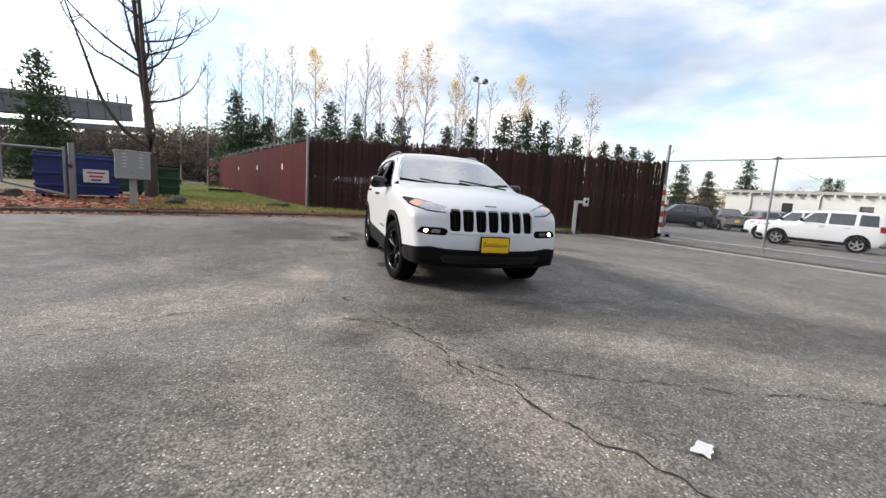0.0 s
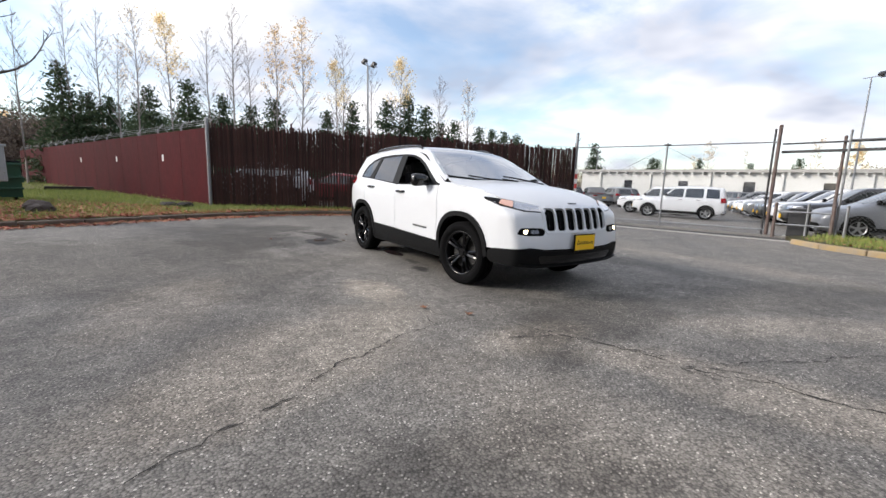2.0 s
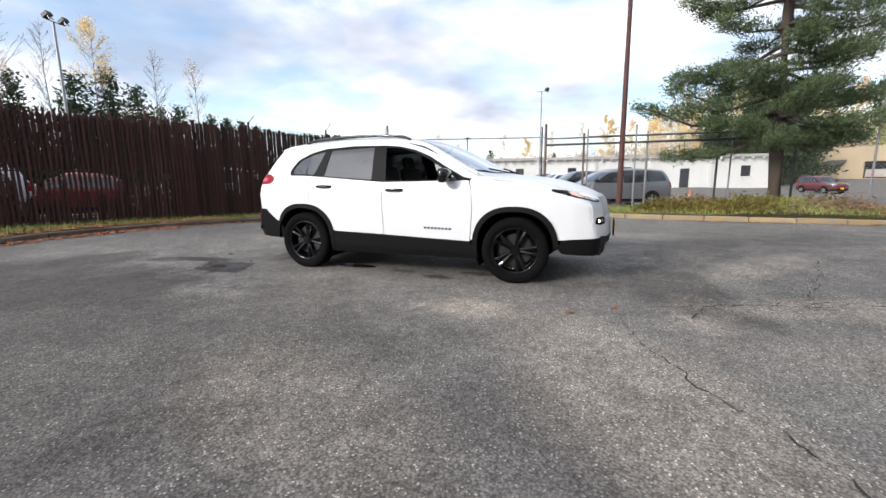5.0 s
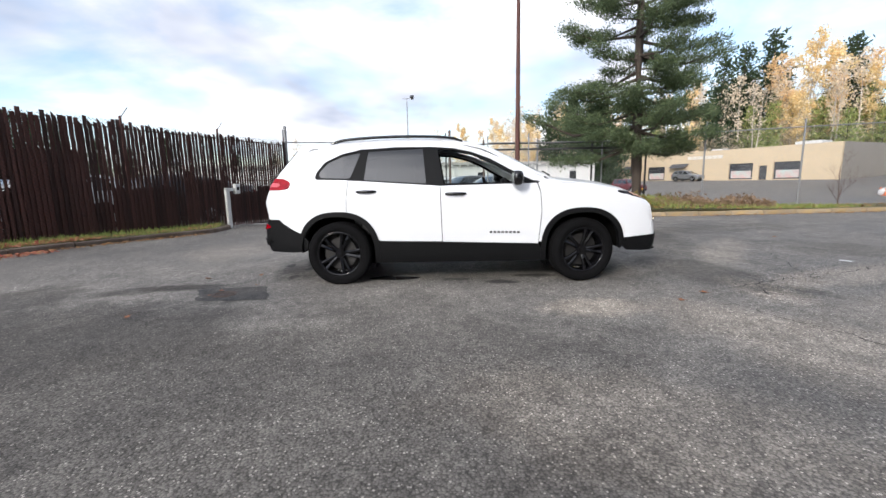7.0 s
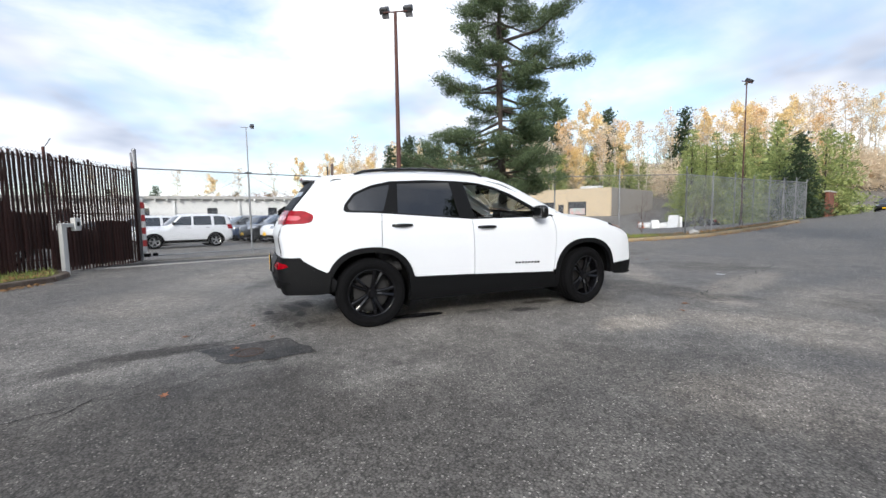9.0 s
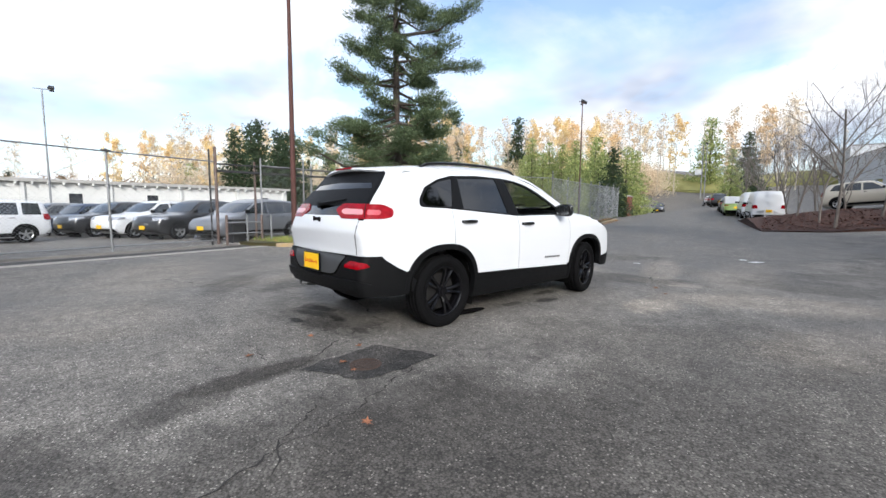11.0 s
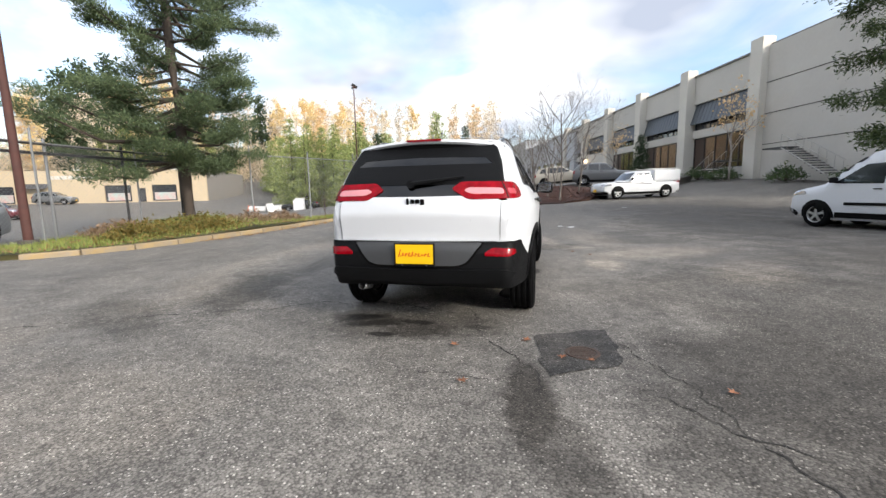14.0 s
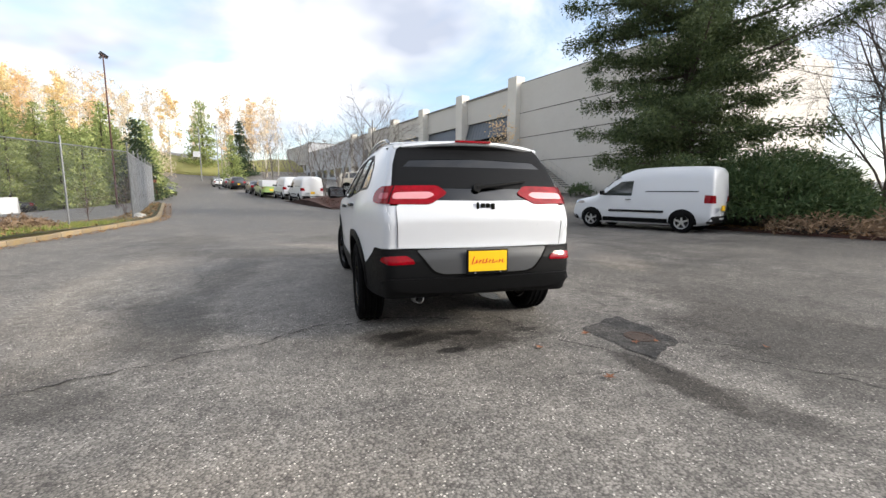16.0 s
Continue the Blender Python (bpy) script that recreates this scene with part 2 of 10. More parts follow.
CLEAR_LENS = mat("silvered lamp", (0.62, 0.63, 0.66), 0.12, metal=0.7, vary=0.2, scale=25, coat=0.8)
AMBER_LENS = mat("amber lamp lens", (0.72, 0.42, 0.32), 0.15, vary=0.08, coat=0.6)
LAMP_ON = mat("lit lamp", (1.0, 0.85, 0.55), 0.2, emit=6.0)
CHROME = mat("bright metal", (0.62, 0.63, 0.65), 0.18, metal=1.0, vary=0.05)
YELLOW = mat("yellow plate", (0.85, 0.50, 0.006), 0.4, vary=0.03)
RED_INK = mat("red ink", (0.55, 0.02, 0.01), 0.5, vary=0.0)
BLACK_INK = mat("black ink", (0.012, 0.012, 0.012), 0.4, vary=0.0)
GALV = mat("galvanised steel", (0.27, 0.275, 0.285), 0.45, metal=0.6, vary=0.15, scale=12)
WIRE = mat("chain link wire", (0.30, 0.31, 0.32), 0.5, metal=0.5, vary=0.1)
BLACK_STEEL = mat("black painted steel", (0.025, 0.025, 0.027), 0.5, vary=0.15)
RUST_POLE = mat("rust red painted steel", (0.088, 0.036, 0.030), 0.7, vary=0.2, scale=5, spec=0.3, color2=(0.060, 0.032, 0.028), bump=0.2, bump_scale=30)
OLD_POST = mat("weathered steel post", (0.150, 0.120, 0.108), 0.6, metal=0.2, vary=0.25, scale=4, color2=(0.085, 0.050, 0.042))
SLAT_WOOD = mat("dark red-brown fence slat", (0.088, 0.034, 0.027), 0.8, vary=0.25, scale=4, streak=0.12, color2=(0.040, 0.017, 0.014), bump=0.4, bump_scale=40, per_object=0.45)
RED_PANEL = mat("oxide red fence panel", (0.058, 0.0056, 0.0080), 0.75, vary=0.2, scale=1.6, streak=0.35, color2=(0.028, 0.005, 0.006), bump=0.12, bump_scale=25, per_object=0.12, spec=0.06)
KERB_YELLOW = mat("worn yellow kerb paint", (0.33, 0.23, 0.10), 0.8, vary=0.25, scale=5, color2=(0.24, 0.20, 0.15), bump=0.5, bump_scale=40, per_object=0.15)
KERB_GREY = mat("mossy concrete kerb", (0.135, 0.108, 0.085), 0.9, vary=0.25, scale=5, color2=(0.075, 0.050, 0.036), bump=0.5, bump_scale=40, per_object=0.15)
CONCRETE = mat("pale concrete", (0.40, 0.385, 0.35), 0.85, vary=0.12, scale=1.2, color2=(0.31, 0.295, 0.265), bump=0.2, bump_scale=60)
BARK = mat("grey-brown bark", (0.070, 0.054, 0.043), 0.9, vary=0.25, scale=9, streak=0.3, bump=0.8, bump_scale=26)
BIRCH_BARK = mat("grey birch bark", (0.30, 0.27, 0.25), 0.85, vary=0.25, scale=7, color2=(0.13, 0.11, 0.10), bump=0.4, bump_scale=26)
# for far trees: distance haze put into the bark colour
FAR_BARK = mat("haze-pale bark", (0.60, 0.54, 0.46), 0.85, vary=0.25, scale=4, color2=(0.36, 0.31, 0.26))
PALE_BARK = mat("pale birch bark", (0.42, 0.38, 0.34), 0.85, vary=0.25, scale=7, color2=(0.15, 0.12, 0.10), bump=0.4, bump_scale=26)
GRASS_SOIL = mat("rough turf", (0.075, 0.085, 0.025), 0.95, vary=0.25, scale=3, color2=(0.11, 0.08, 0.035), bump=0.8, bump_scale=20)
GREY_BARK = mat("smooth grey bark", (0.17, 0.15, 0.135), 0.85, vary=0.25, scale=6, color2=(0.10, 0.085, 0.075), bump=0.3, bump_scale=30)
MULCH = mat("red-brown bark mulch", (0.075, 0.030, 0.020), 0.95, vary=0.25, scale=6, color2=(0.035, 0.018, 0.014), bump=1.0, bump_scale=25)

# ---------------------------------------------------------------- mesh helpers
def part(name, bm, material, parent=None, label="", smooth=False):
    """Links a bmesh as ONE mesh object, under a thing or a part if one is given."""
    me = bpy.data.meshes.new(name)
    bm.to_mesh(me)
    bm.free()
    me.materials.append(material)
    if smooth:
        me.polygons.foreach_set("use_smooth", [True] * len(me.polygons))
    if "skin" in me.attributes:
        nor = np.zeros(len(me.vertices) * 3, np.float32)
        me.attributes["skin"].data.foreach_get("vector", nor)
        me.attributes.remove(me.attributes["skin"])
        me.normals_split_custom_set_from_vertices(nor.reshape(-1, 3).tolist())
    ob = new(name, me)
    if parent is not None:
        ob.parent = parent
    if label:
        ob["label"] = label
    return ob


def part_of(name, me, parent, label=""):
    """Another object on a mesh that is there already."""
    ob = new(name, me)
    ob.parent = parent
    if label:
        ob["label"] = label
    return ob


def thing(name, m, label, category, group="", kind=""):
    ob = new(name)
    ob.empty_display_size = 0.2
    ob.matrix_world = m
    return tagged(ob, label, category, group, kind)


def raw(name, verts, faces, material, parent=None, label="", smooth=False):
    me = bpy.data.meshes.new(name)
    me.from_pydata([tuple(v) for v in verts], [], [tuple(f) for f in faces])
    me.update()
    me.materials.append(material)
    if smooth:
        me.polygons.foreach_set("use_smooth", [True] * len(me.polygons))
    ob = new(name, me)
    if parent is not None:
        ob.parent = parent
    if label:
        ob["label"] = label
    return ob


def box(bm, size, at=(0, 0, 0), turn=None, bevel=0.0, seg=2):
    vs = bmesh.ops.create_cube(bm, size=1.0)["verts"]
    m = Matrix.Translation(at) @ (turn or Matrix()) @ Matrix.Diagonal((*size, 1))
    bmesh.ops.transform(bm, matrix=m, verts=vs)
    if bevel:
        es = list({e for v in vs for e in v.link_edges})
        bmesh.ops.bevel(bm, geom=es, offset=bevel, segments=seg, affect="EDGES", profile=0.5)
    return bm


def rod(bm, a, b, r0, r1=None, n=10, caps=True):
    """A round bar from a to b."""
    a, b = Vector(a), Vector(b)
    d = b - a
    res = bmesh.ops.create_cone(bm, cap_ends=caps, cap_tris=False, segments=n, radius1=r0, radius2=r0 if r1 is None else r1, depth=d.length)
    m = Matrix.Translation((a + b) / 2) @ d.to_track_quat("Z", "Y").to_matrix().to_4x4()
    bmesh.ops.transform(bm, matrix=m, verts=res["verts"])
    return bm


def tube(verts, faces, pts, radii, n=6):
    """Adds a bent tapered tube through pts to the lists."""
    base = len(verts)
    pts = [Vector(p) for p in pts]
    for i, p in enumerate(pts):
        d = (pts[min(i + 1, len(pts) - 1)] - pts[max(i - 1, 0)]).normalized()
        q = d.to_track_quat("Z", "Y")
        for k in range(n):
            a = 2 * math.pi * k / n
            verts.append(p + q @ Vector((math.cos(a) * radii[i], math.sin(a) * radii[i], 0)))
    for i in range(len(pts) - 1):
        for k in range(n):
            a, b = base + i * n + k, base + i * n + (k + 1) % n
            faces.append((a, b, b + n, a + n))


def lathe(bm, profile, n=32, axis="Z"):
    """Turns (radius, height) rows round an axis."""
    rings = []
    for r, h in profile:
        ring = []
        for k in range(n):
            a = 2 * math.pi * k / n
            c, s = r * math.cos(a), r * math.sin(a)
            ring.append(bm.verts.new((c, s, h) if axis == "Z" else (h, c, s)))
        rings.append(ring)
    for A, B in zip(rings, rings[1:]):
        for k in range(n):
            bm.faces.new((A[k], A[(k + 1) % n], B[(k + 1) % n], B[k]))
    return bm


def prism(bm, poly, z0, z1):
    """A flat outline (x, y) raised from z0 to z1."""
    low = [bm.verts.new((x, y, z0)) for x, y in poly]
    top = [bm.verts.new((x, y, z1)) for x, y in poly]
    n = len(poly)
    for k in range(n):
        bm.faces.new((low[k], low[(k + 1) % n], top[(k + 1) % n], top[k]))
    bm.faces.new(top)
    bm.faces.new(low[::-1])
    return bm


def text_mesh(words, height, material, name, parent, m, depth=0.002, shear=0.0, label="", width=None):
    cu = bpy.data.curves.new(name, "FONT")
    cu.body, cu.size, cu.extrude, cu.align_x, cu.align_y, cu.shear = words, height, depth, "CENTER", "CENTER", shear
    tmp = new(name, cu)
    dg = bpy.context.evaluated_depsgraph_get()
    me = bpy.data.meshes.new_from_object(tmp.evaluated_get(dg))
    bpy.data.objects.remove(tmp)
    bpy.data.curves.remove(cu)
    if width:
        xs = [v.co.x for v in me.vertices]
        me.transform(Matrix.Diagonal((width / (max(xs) - min(xs)), 1, 1, 1)))
    me.materials.clear()
    me.materials.append(material)
    ob = new(name, me)
    ob.parent = parent
    ob.matrix_local = m
    if label:
        ob["label"] = label
    return ob


# ---------------------------------------------------------------- the lie of the land
def smooth01(v, a, b):
    s = min(1.0, max(0.0, (v - a) / (b - a)))
    return s * s * (3 - 2 * s)


def land(x, y):
    """Height of the ground."""
    z = -0.0165 * max(0.0, min(x, 30.0)) * smooth01(x, 0.0, 5.0)
    z += 0.005 * max(0.0, min(-x, 25.0)) * smooth01(y, -6, 4)
    s = max(0.0, -y - 8.0)
    m = min(s, 30.0)
    far = max(0.0, min(s, 140.0) - 30.0)
    driveway = smooth01(-x, -1, 5)
    z += (0.018 * m + 0.0007 * m * m + 0.060 * far) * driveway + (0.006 * m + 0.00055 * m * m + 0.045 * far + 0.00025 * far * far) * (1 - driveway)
    z -= 0.05 * max(0.0, min(s - 6, 40.0)) * smooth01(x, 12, 30)
    z += 0.7 * smooth01(-x, 8, 18) * smooth01(-y, 14, 30)
    # the store's yard lies level with the road
    z += 1.4 * smooth01((x - 49.6) * 0.43 - (y + 49.9) * 0.90, -24.0, -2.0) * smooth01(x, 34.0, 47.0)
    # wooded hill to the south-east, and a lower one to the north
    d = math.hypot(x, y)
    turn = math.degrees(math.atan2(-y, x))
    z += 0.13 * max(0.0, min(d - 92.0, 130.0)) * smooth01(turn, 2, 40) * (1 - 0.55 * smooth01(turn, 58, 85)) * smooth01(100 - turn, 0, 25)
    z += 0.05 * max(0.0, min(d - 60.0, 120.0)) * smooth01(-turn, 60, 90)
    z += 0.004 * math.sin(x * 0.9 + 1) * math.sin(y * 0.7)
    return z


def ground_pose(x, y, turn=0.0, lift=0.0):
    return pose(x, y, land(x, y) + lift, 0, 0, turn)


def spread(fine, near, far, step, n_far):
    """Grid lines: even near the middle, wider and wider outwards."""
    inner = np.arange(-near, near + 1e-6, step)
    outer = near + (far - near) * (np.arange(1, n_far + 1) / n_far) ** 2.6
    return np.concatenate([-outer[::-1], inner, outer])


def build_ground():
    xs = spread(0, 34, 2500, 0.8, 22)
    ys = spread(0, 48, 2500, 0.8, 22)
    verts = [(x, y, land(x, y)) for y in ys for x in xs]
    n = len(xs)
    faces = [(j * n + i, j * n + i + 1, (j + 1) * n + i + 1, (j + 1) * n + i) for j in range(len(ys) - 1) for i in range(n - 1)]
    wet = [(0.55, 2.0, 0.45, 0.22, -8, 1.0), (0.0, 2.2, 0.40, 0.22, 10, 0.95), (0.2, 2.1, 0.95, 0.35, 10, 0.6), (-2.6, 4.3, 1.3, 1.5, 0, 0.6), (-2.6, 2.8, 1.0, 1.4, 0, 0.8), (-3.1, -4.4, 1.2, 0.8, 20, 0.4), (-1.5, 4.7, 0.8, 0.7, 0, 0.6), (-0.92, 3.2, 0.16, 0.55, 5, 1.0), (-1.05, 3.6, 0.2, 0.45, 25, 0.65),
           # first three spots: the car's soft shadow to the east, painted into the asphalt
           (2.6, 0.9, 0.45, 1.3, 20, 0.6), (3.2, 2.2, 0.4, 1.0, 60, 0.5), (2.5, -1.6, 0.4, 1.8, 0, 0.4), (-0.4, -2.9, 1.5, 0.55, 8, 0.6), (2.6, -3.6, 2.6, 0.7, -20, 0.45),
           (-4.3, 1.6, 2.3, 2.6, 20, 0.55), (-8.2, -0.5, 4.5, 4.8, 0, 0.5), (-3.6, 0.6, 1.6, 1.2, 0, 0.5), (-3.3, 3.3, 1.2, 1.5, 0, 0.5), (-2.2, 0.6, 0.9, 0.8, 0, 0.4), (4.5, -6.5, 1.0, 2.2, 20, 0.35), (-7.5, -16.0, 4.5, 6.0, 0, 0.5), (0.9, -5.9, 1.1, 0.8, 30, 0.4), (-3.2, -6.0, 1.4, 0.5, 40, 0.4),
           (-6.2, -9.0, 3.0, 5.5, 0, 0.55), (-2.2, 3.4, 0.8, 1.8, 0, 0.6), (-2.9, 0.4, 1.0, 1.6, 0, 0.5), (-3.1, 2.0, 1.1, 1.3, 0, 0.65)]
    oil = [(0.62, 1.93, 0.20, 0.10, 10, 0.9), (0.29, 2.36, 0.12, 0.07, 0, 0.8), (0.05, 2.0, 0.16, 0.07, 0, 0.9), (0.45, 2.1, 0.30, 0.10, 20, 0.6), (-0.45, 2.05, 0.14, 0.06, 0, 0.6), (-0.86, -0.47, 0.10, 0.20, 0, 0.8), (-0.55, -0.9, 0.10, 0.25, 0, 0.8), (-0.7, 0.05, 0.08, 0.18, 0, 0.6)]
    worn = [(-2.9, -2.4, 1.3, 0.6, 30, 0.7), (-0.75, -4.6, 0.34, 1.7, 18, 0.8), (1.9, 4.0, 1.2, 0.8, 20, 0.35), (-1.88, -1.2, 0.28, 0.55, 0, 0.9), (-3.7, -0.8, 0.5, 1.1, -20, 0.5),
            (-1.4, -3.0, 0.6, 0.3, 0, 0.7), (1.1, -4.2, 1.5, 0.35, -35, 0.6), (5.0, 3.0, 3.0, 1.0, -20, 0.5), (3.6, -1.0, 0.8, 3.0, 10, 0.5), (-2.0, -5.0, 0.6, 2.2, 8, 0.45)]
    m = asphalt("worn asphalt", (0.238, 0.222, 0.200), (0.138, 0.129, 0.118), wet=wet, worn=worn, oil=oil)
    tagged(raw("ground", verts, faces, m, smooth=True), "worn grey asphalt of the yard and road", "ground", kind="structure")


build_ground()

# ---------------------------------------------------------------- vehicle bodies as smooth implicit shapes
def spline(pts, per=6):
    """A smooth open line through points."""
    p = np.array(pts, float)
    p = np.vstack([2 * p[0] - p[1], p, 2 * p[-1] - p[-2]])
    out = []
    for i in range(1, len(p) - 2):
        for s in np.linspace(0, 1, per, endpoint=False):
            a, b, c, d = p[i - 1], p[i], p[i + 1], p[i + 2]
            out.append(0.5 * (2 * b + (c - a) * s + (2 * a - 5 * b + 4 * c - d) * s ** 2 + (3 * b - a - 3 * c + d) * s ** 3))
    out.append(p[-2])
    return np.array(out)


def in_poly(poly, q):
    """Which of the points q lie inside a flat outline."""
    poly, q = np.asarray(poly), np.asarray(q)
    inside = np.zeros(len(q), bool)
    for (x0, y0), (x1, y1) in zip(poly, np.roll(poly, -1, 0)):
        cross = (y0 > q[:, 1]) != (y1 > q[:, 1])
        t = (q[:, 1] - y0) / np.where(y1 == y0, 1e-9, y1 - y0)
        inside ^= cross & (q[:, 0] < x0 + t * (x1 - x0))
    return inside


class Shape:
    """A car's skin: a side outline (y, z), half widths by height, a taper by length, sweep of nose and tail, and a crowned roof."""

    def __init__(self, outline, widths, taper, sweep=(0.2, 0.12), crown=0.09, soft=0.06):
        self.poly = np.array(outline, float)
        self.widths, self.taper = np.array(widths, float), np.array(taper, float)
        self.sweep, self.crown, self.soft = sweep, crown, soft
        # signed distance from the outline, tabled on a fine grid
        self.low, self.cell = self.poly.min(0) - 0.6, 0.0125
        n = np.ceil((self.poly.max(0) + 0.6 - self.low) / self.cell).astype(int) + 1
        gy, gz = np.meshgrid(self.low[0] + self.cell * np.arange(n[0]), self.low[1] + self.cell * np.arange(n[1]), indexing="ij")
        q = np.stack([gy.ravel(), gz.ravel()], 1)
        best = np.full(len(q), 1e9)
        for a, b in zip(self.poly, np.roll(self.poly, -1, 0)):
            ab = b - a
            h = np.clip(((q - a) @ ab) / max(ab @ ab, 1e-12), 0, 1)
            best = np.minimum(best, ((q - a - h[:, None] * ab) ** 2).sum(1))
        best = np.sqrt(best)
        self.table = np.where(in_poly(self.poly, q), -best, best).reshape(n)

    def side(self, q):
        g = (q - self.low) / self.cell
        g = np.clip(g, 0, np.array(self.table.shape) - 1.001)
        i = g.astype(int)
        f = g - i
        t = self.table
        a = t[i[:, 0], i[:, 1]] * (1 - f[:, 1]) + t[i[:, 0], i[:, 1] + 1] * f[:, 1]
        b = t[i[:, 0] + 1, i[:, 1]] * (1 - f[:, 1]) + t[i[:, 0] + 1, i[:, 1] + 1] * f[:, 1]
        return a * (1 - f[:, 0]) + b * f[:, 0]

    def value(self, p):
        x, y, z = np.abs(p[:, 0]), p[:, 1], p[:, 2]
        lo, hi = self.poly[:, 0].min(), self.poly[:, 0].max()
        mid = (lo + hi) / 2
        front = np.clip((mid - y) / (mid - lo), 0, 1)
        back = np.clip((y - mid) / (hi - mid), 0, 1)
        yy = y - self.sweep[0] * front * x ** 2 + self.sweep[1] * back * x ** 2
        zz = z + self.crown * x ** 2
        q = np.stack([yy, zz], 1)
        side = self.side(q)
        w = np.interp(z, self.widths[:, 0], self.widths[:, 1]) * np.interp(y, self.taper[:, 0], self.taper[:, 1])
        d = x - w
        k = self.soft
        hh = np.clip(0.5 + 0.5 * (d - side) / k, 0, 1)
        return side * (1 - hh) + d * hh + k * hh * (1 - hh)

    def drop(self, origin, way, reach):
        """Where rays from outside meet the skin."""
        ts = np.linspace(0, reach, 48)
        vals = np.stack([self.value(origin + t * way) for t in ts])
        hit = vals < 0
        first = np.where(hit.any(0), hit.argmax(0), vals.argmin(0))
        lo = ts[np.maximum(first - 1, 0)]
        hi = ts[first]
        good = hit.any(0)
        for _ in range(16):
            m = (lo + hi) / 2
            inside = self.value(origin + m[:, None] * way) < 0
            hi = np.where(inside, m, hi)
            lo = np.where(inside, lo, m)
        t = np.where(good, hi, ts[first])
        return origin + t[:, None] * way

    def normal(self, p):
        g = 0
        for e in (0.012, 0.030):
            g = g + np.stack([self.value(p + e * np.eye(3)[i]) - self.value(p - e * np.eye(3)[i]) for i in range(3)], 1) / e
        return g / np.maximum(np.linalg.norm(g, axis=1, keepdims=True), 1e-9)


def dense(poly, step):
    out = []
    for a, b in zip(poly, list(poly[1:]) + [poly[0]]):
        n = max(1, int(math.dist(a, b) / step + 0.5))
        out += [(a[0] + (b[0] - a[0]) * k / n, a[1] + (b[1] - a[1]) * k / n) for k in range(n)]
    return out


def rounded(poly, r, n=4):
    """Rounds the corners of a flat outline."""
    out = []
    for i, p in enumerate(poly):
        a, b, c = Vector(poly[i - 1]), Vector(p), Vector(poly[(i + 1) % len(poly)])
        da, dc = (a - b), (c - b)
        ra, rc = min(r, da.length * 0.45), min(r, dc.length * 0.45)
        s, e = b + da.normalized() * ra, b + dc.normalized() * rc
        for k in range(n + 1):
            t = k / n
            q = s * (1 - t) ** 2 + b * 2 * t * (1 - t) + e * t * t
            out.append((q.x, q.y))
    return out


PLANES = {"side": ((0, 1, 0), (0, 0, 1), (1, 0, 0)), "front": ((1, 0, 0), (0, 0, 1), (0, -1, 0)), "rear": ((1, 0, 0), (0, 0, 1), (0, 1, 0)), "top": ((1, 0, 0), (0, 1, 0), (0, 0, 1)),
          "front_corner": ((-0.7071, -0.7071, 0), (0, 0, 1), (0.7071, -0.7071, 0)), "rear_corner": ((-0.7071, 0.7071, 0), (0, 0, 1), (0.7071, 0.7071, 0))}


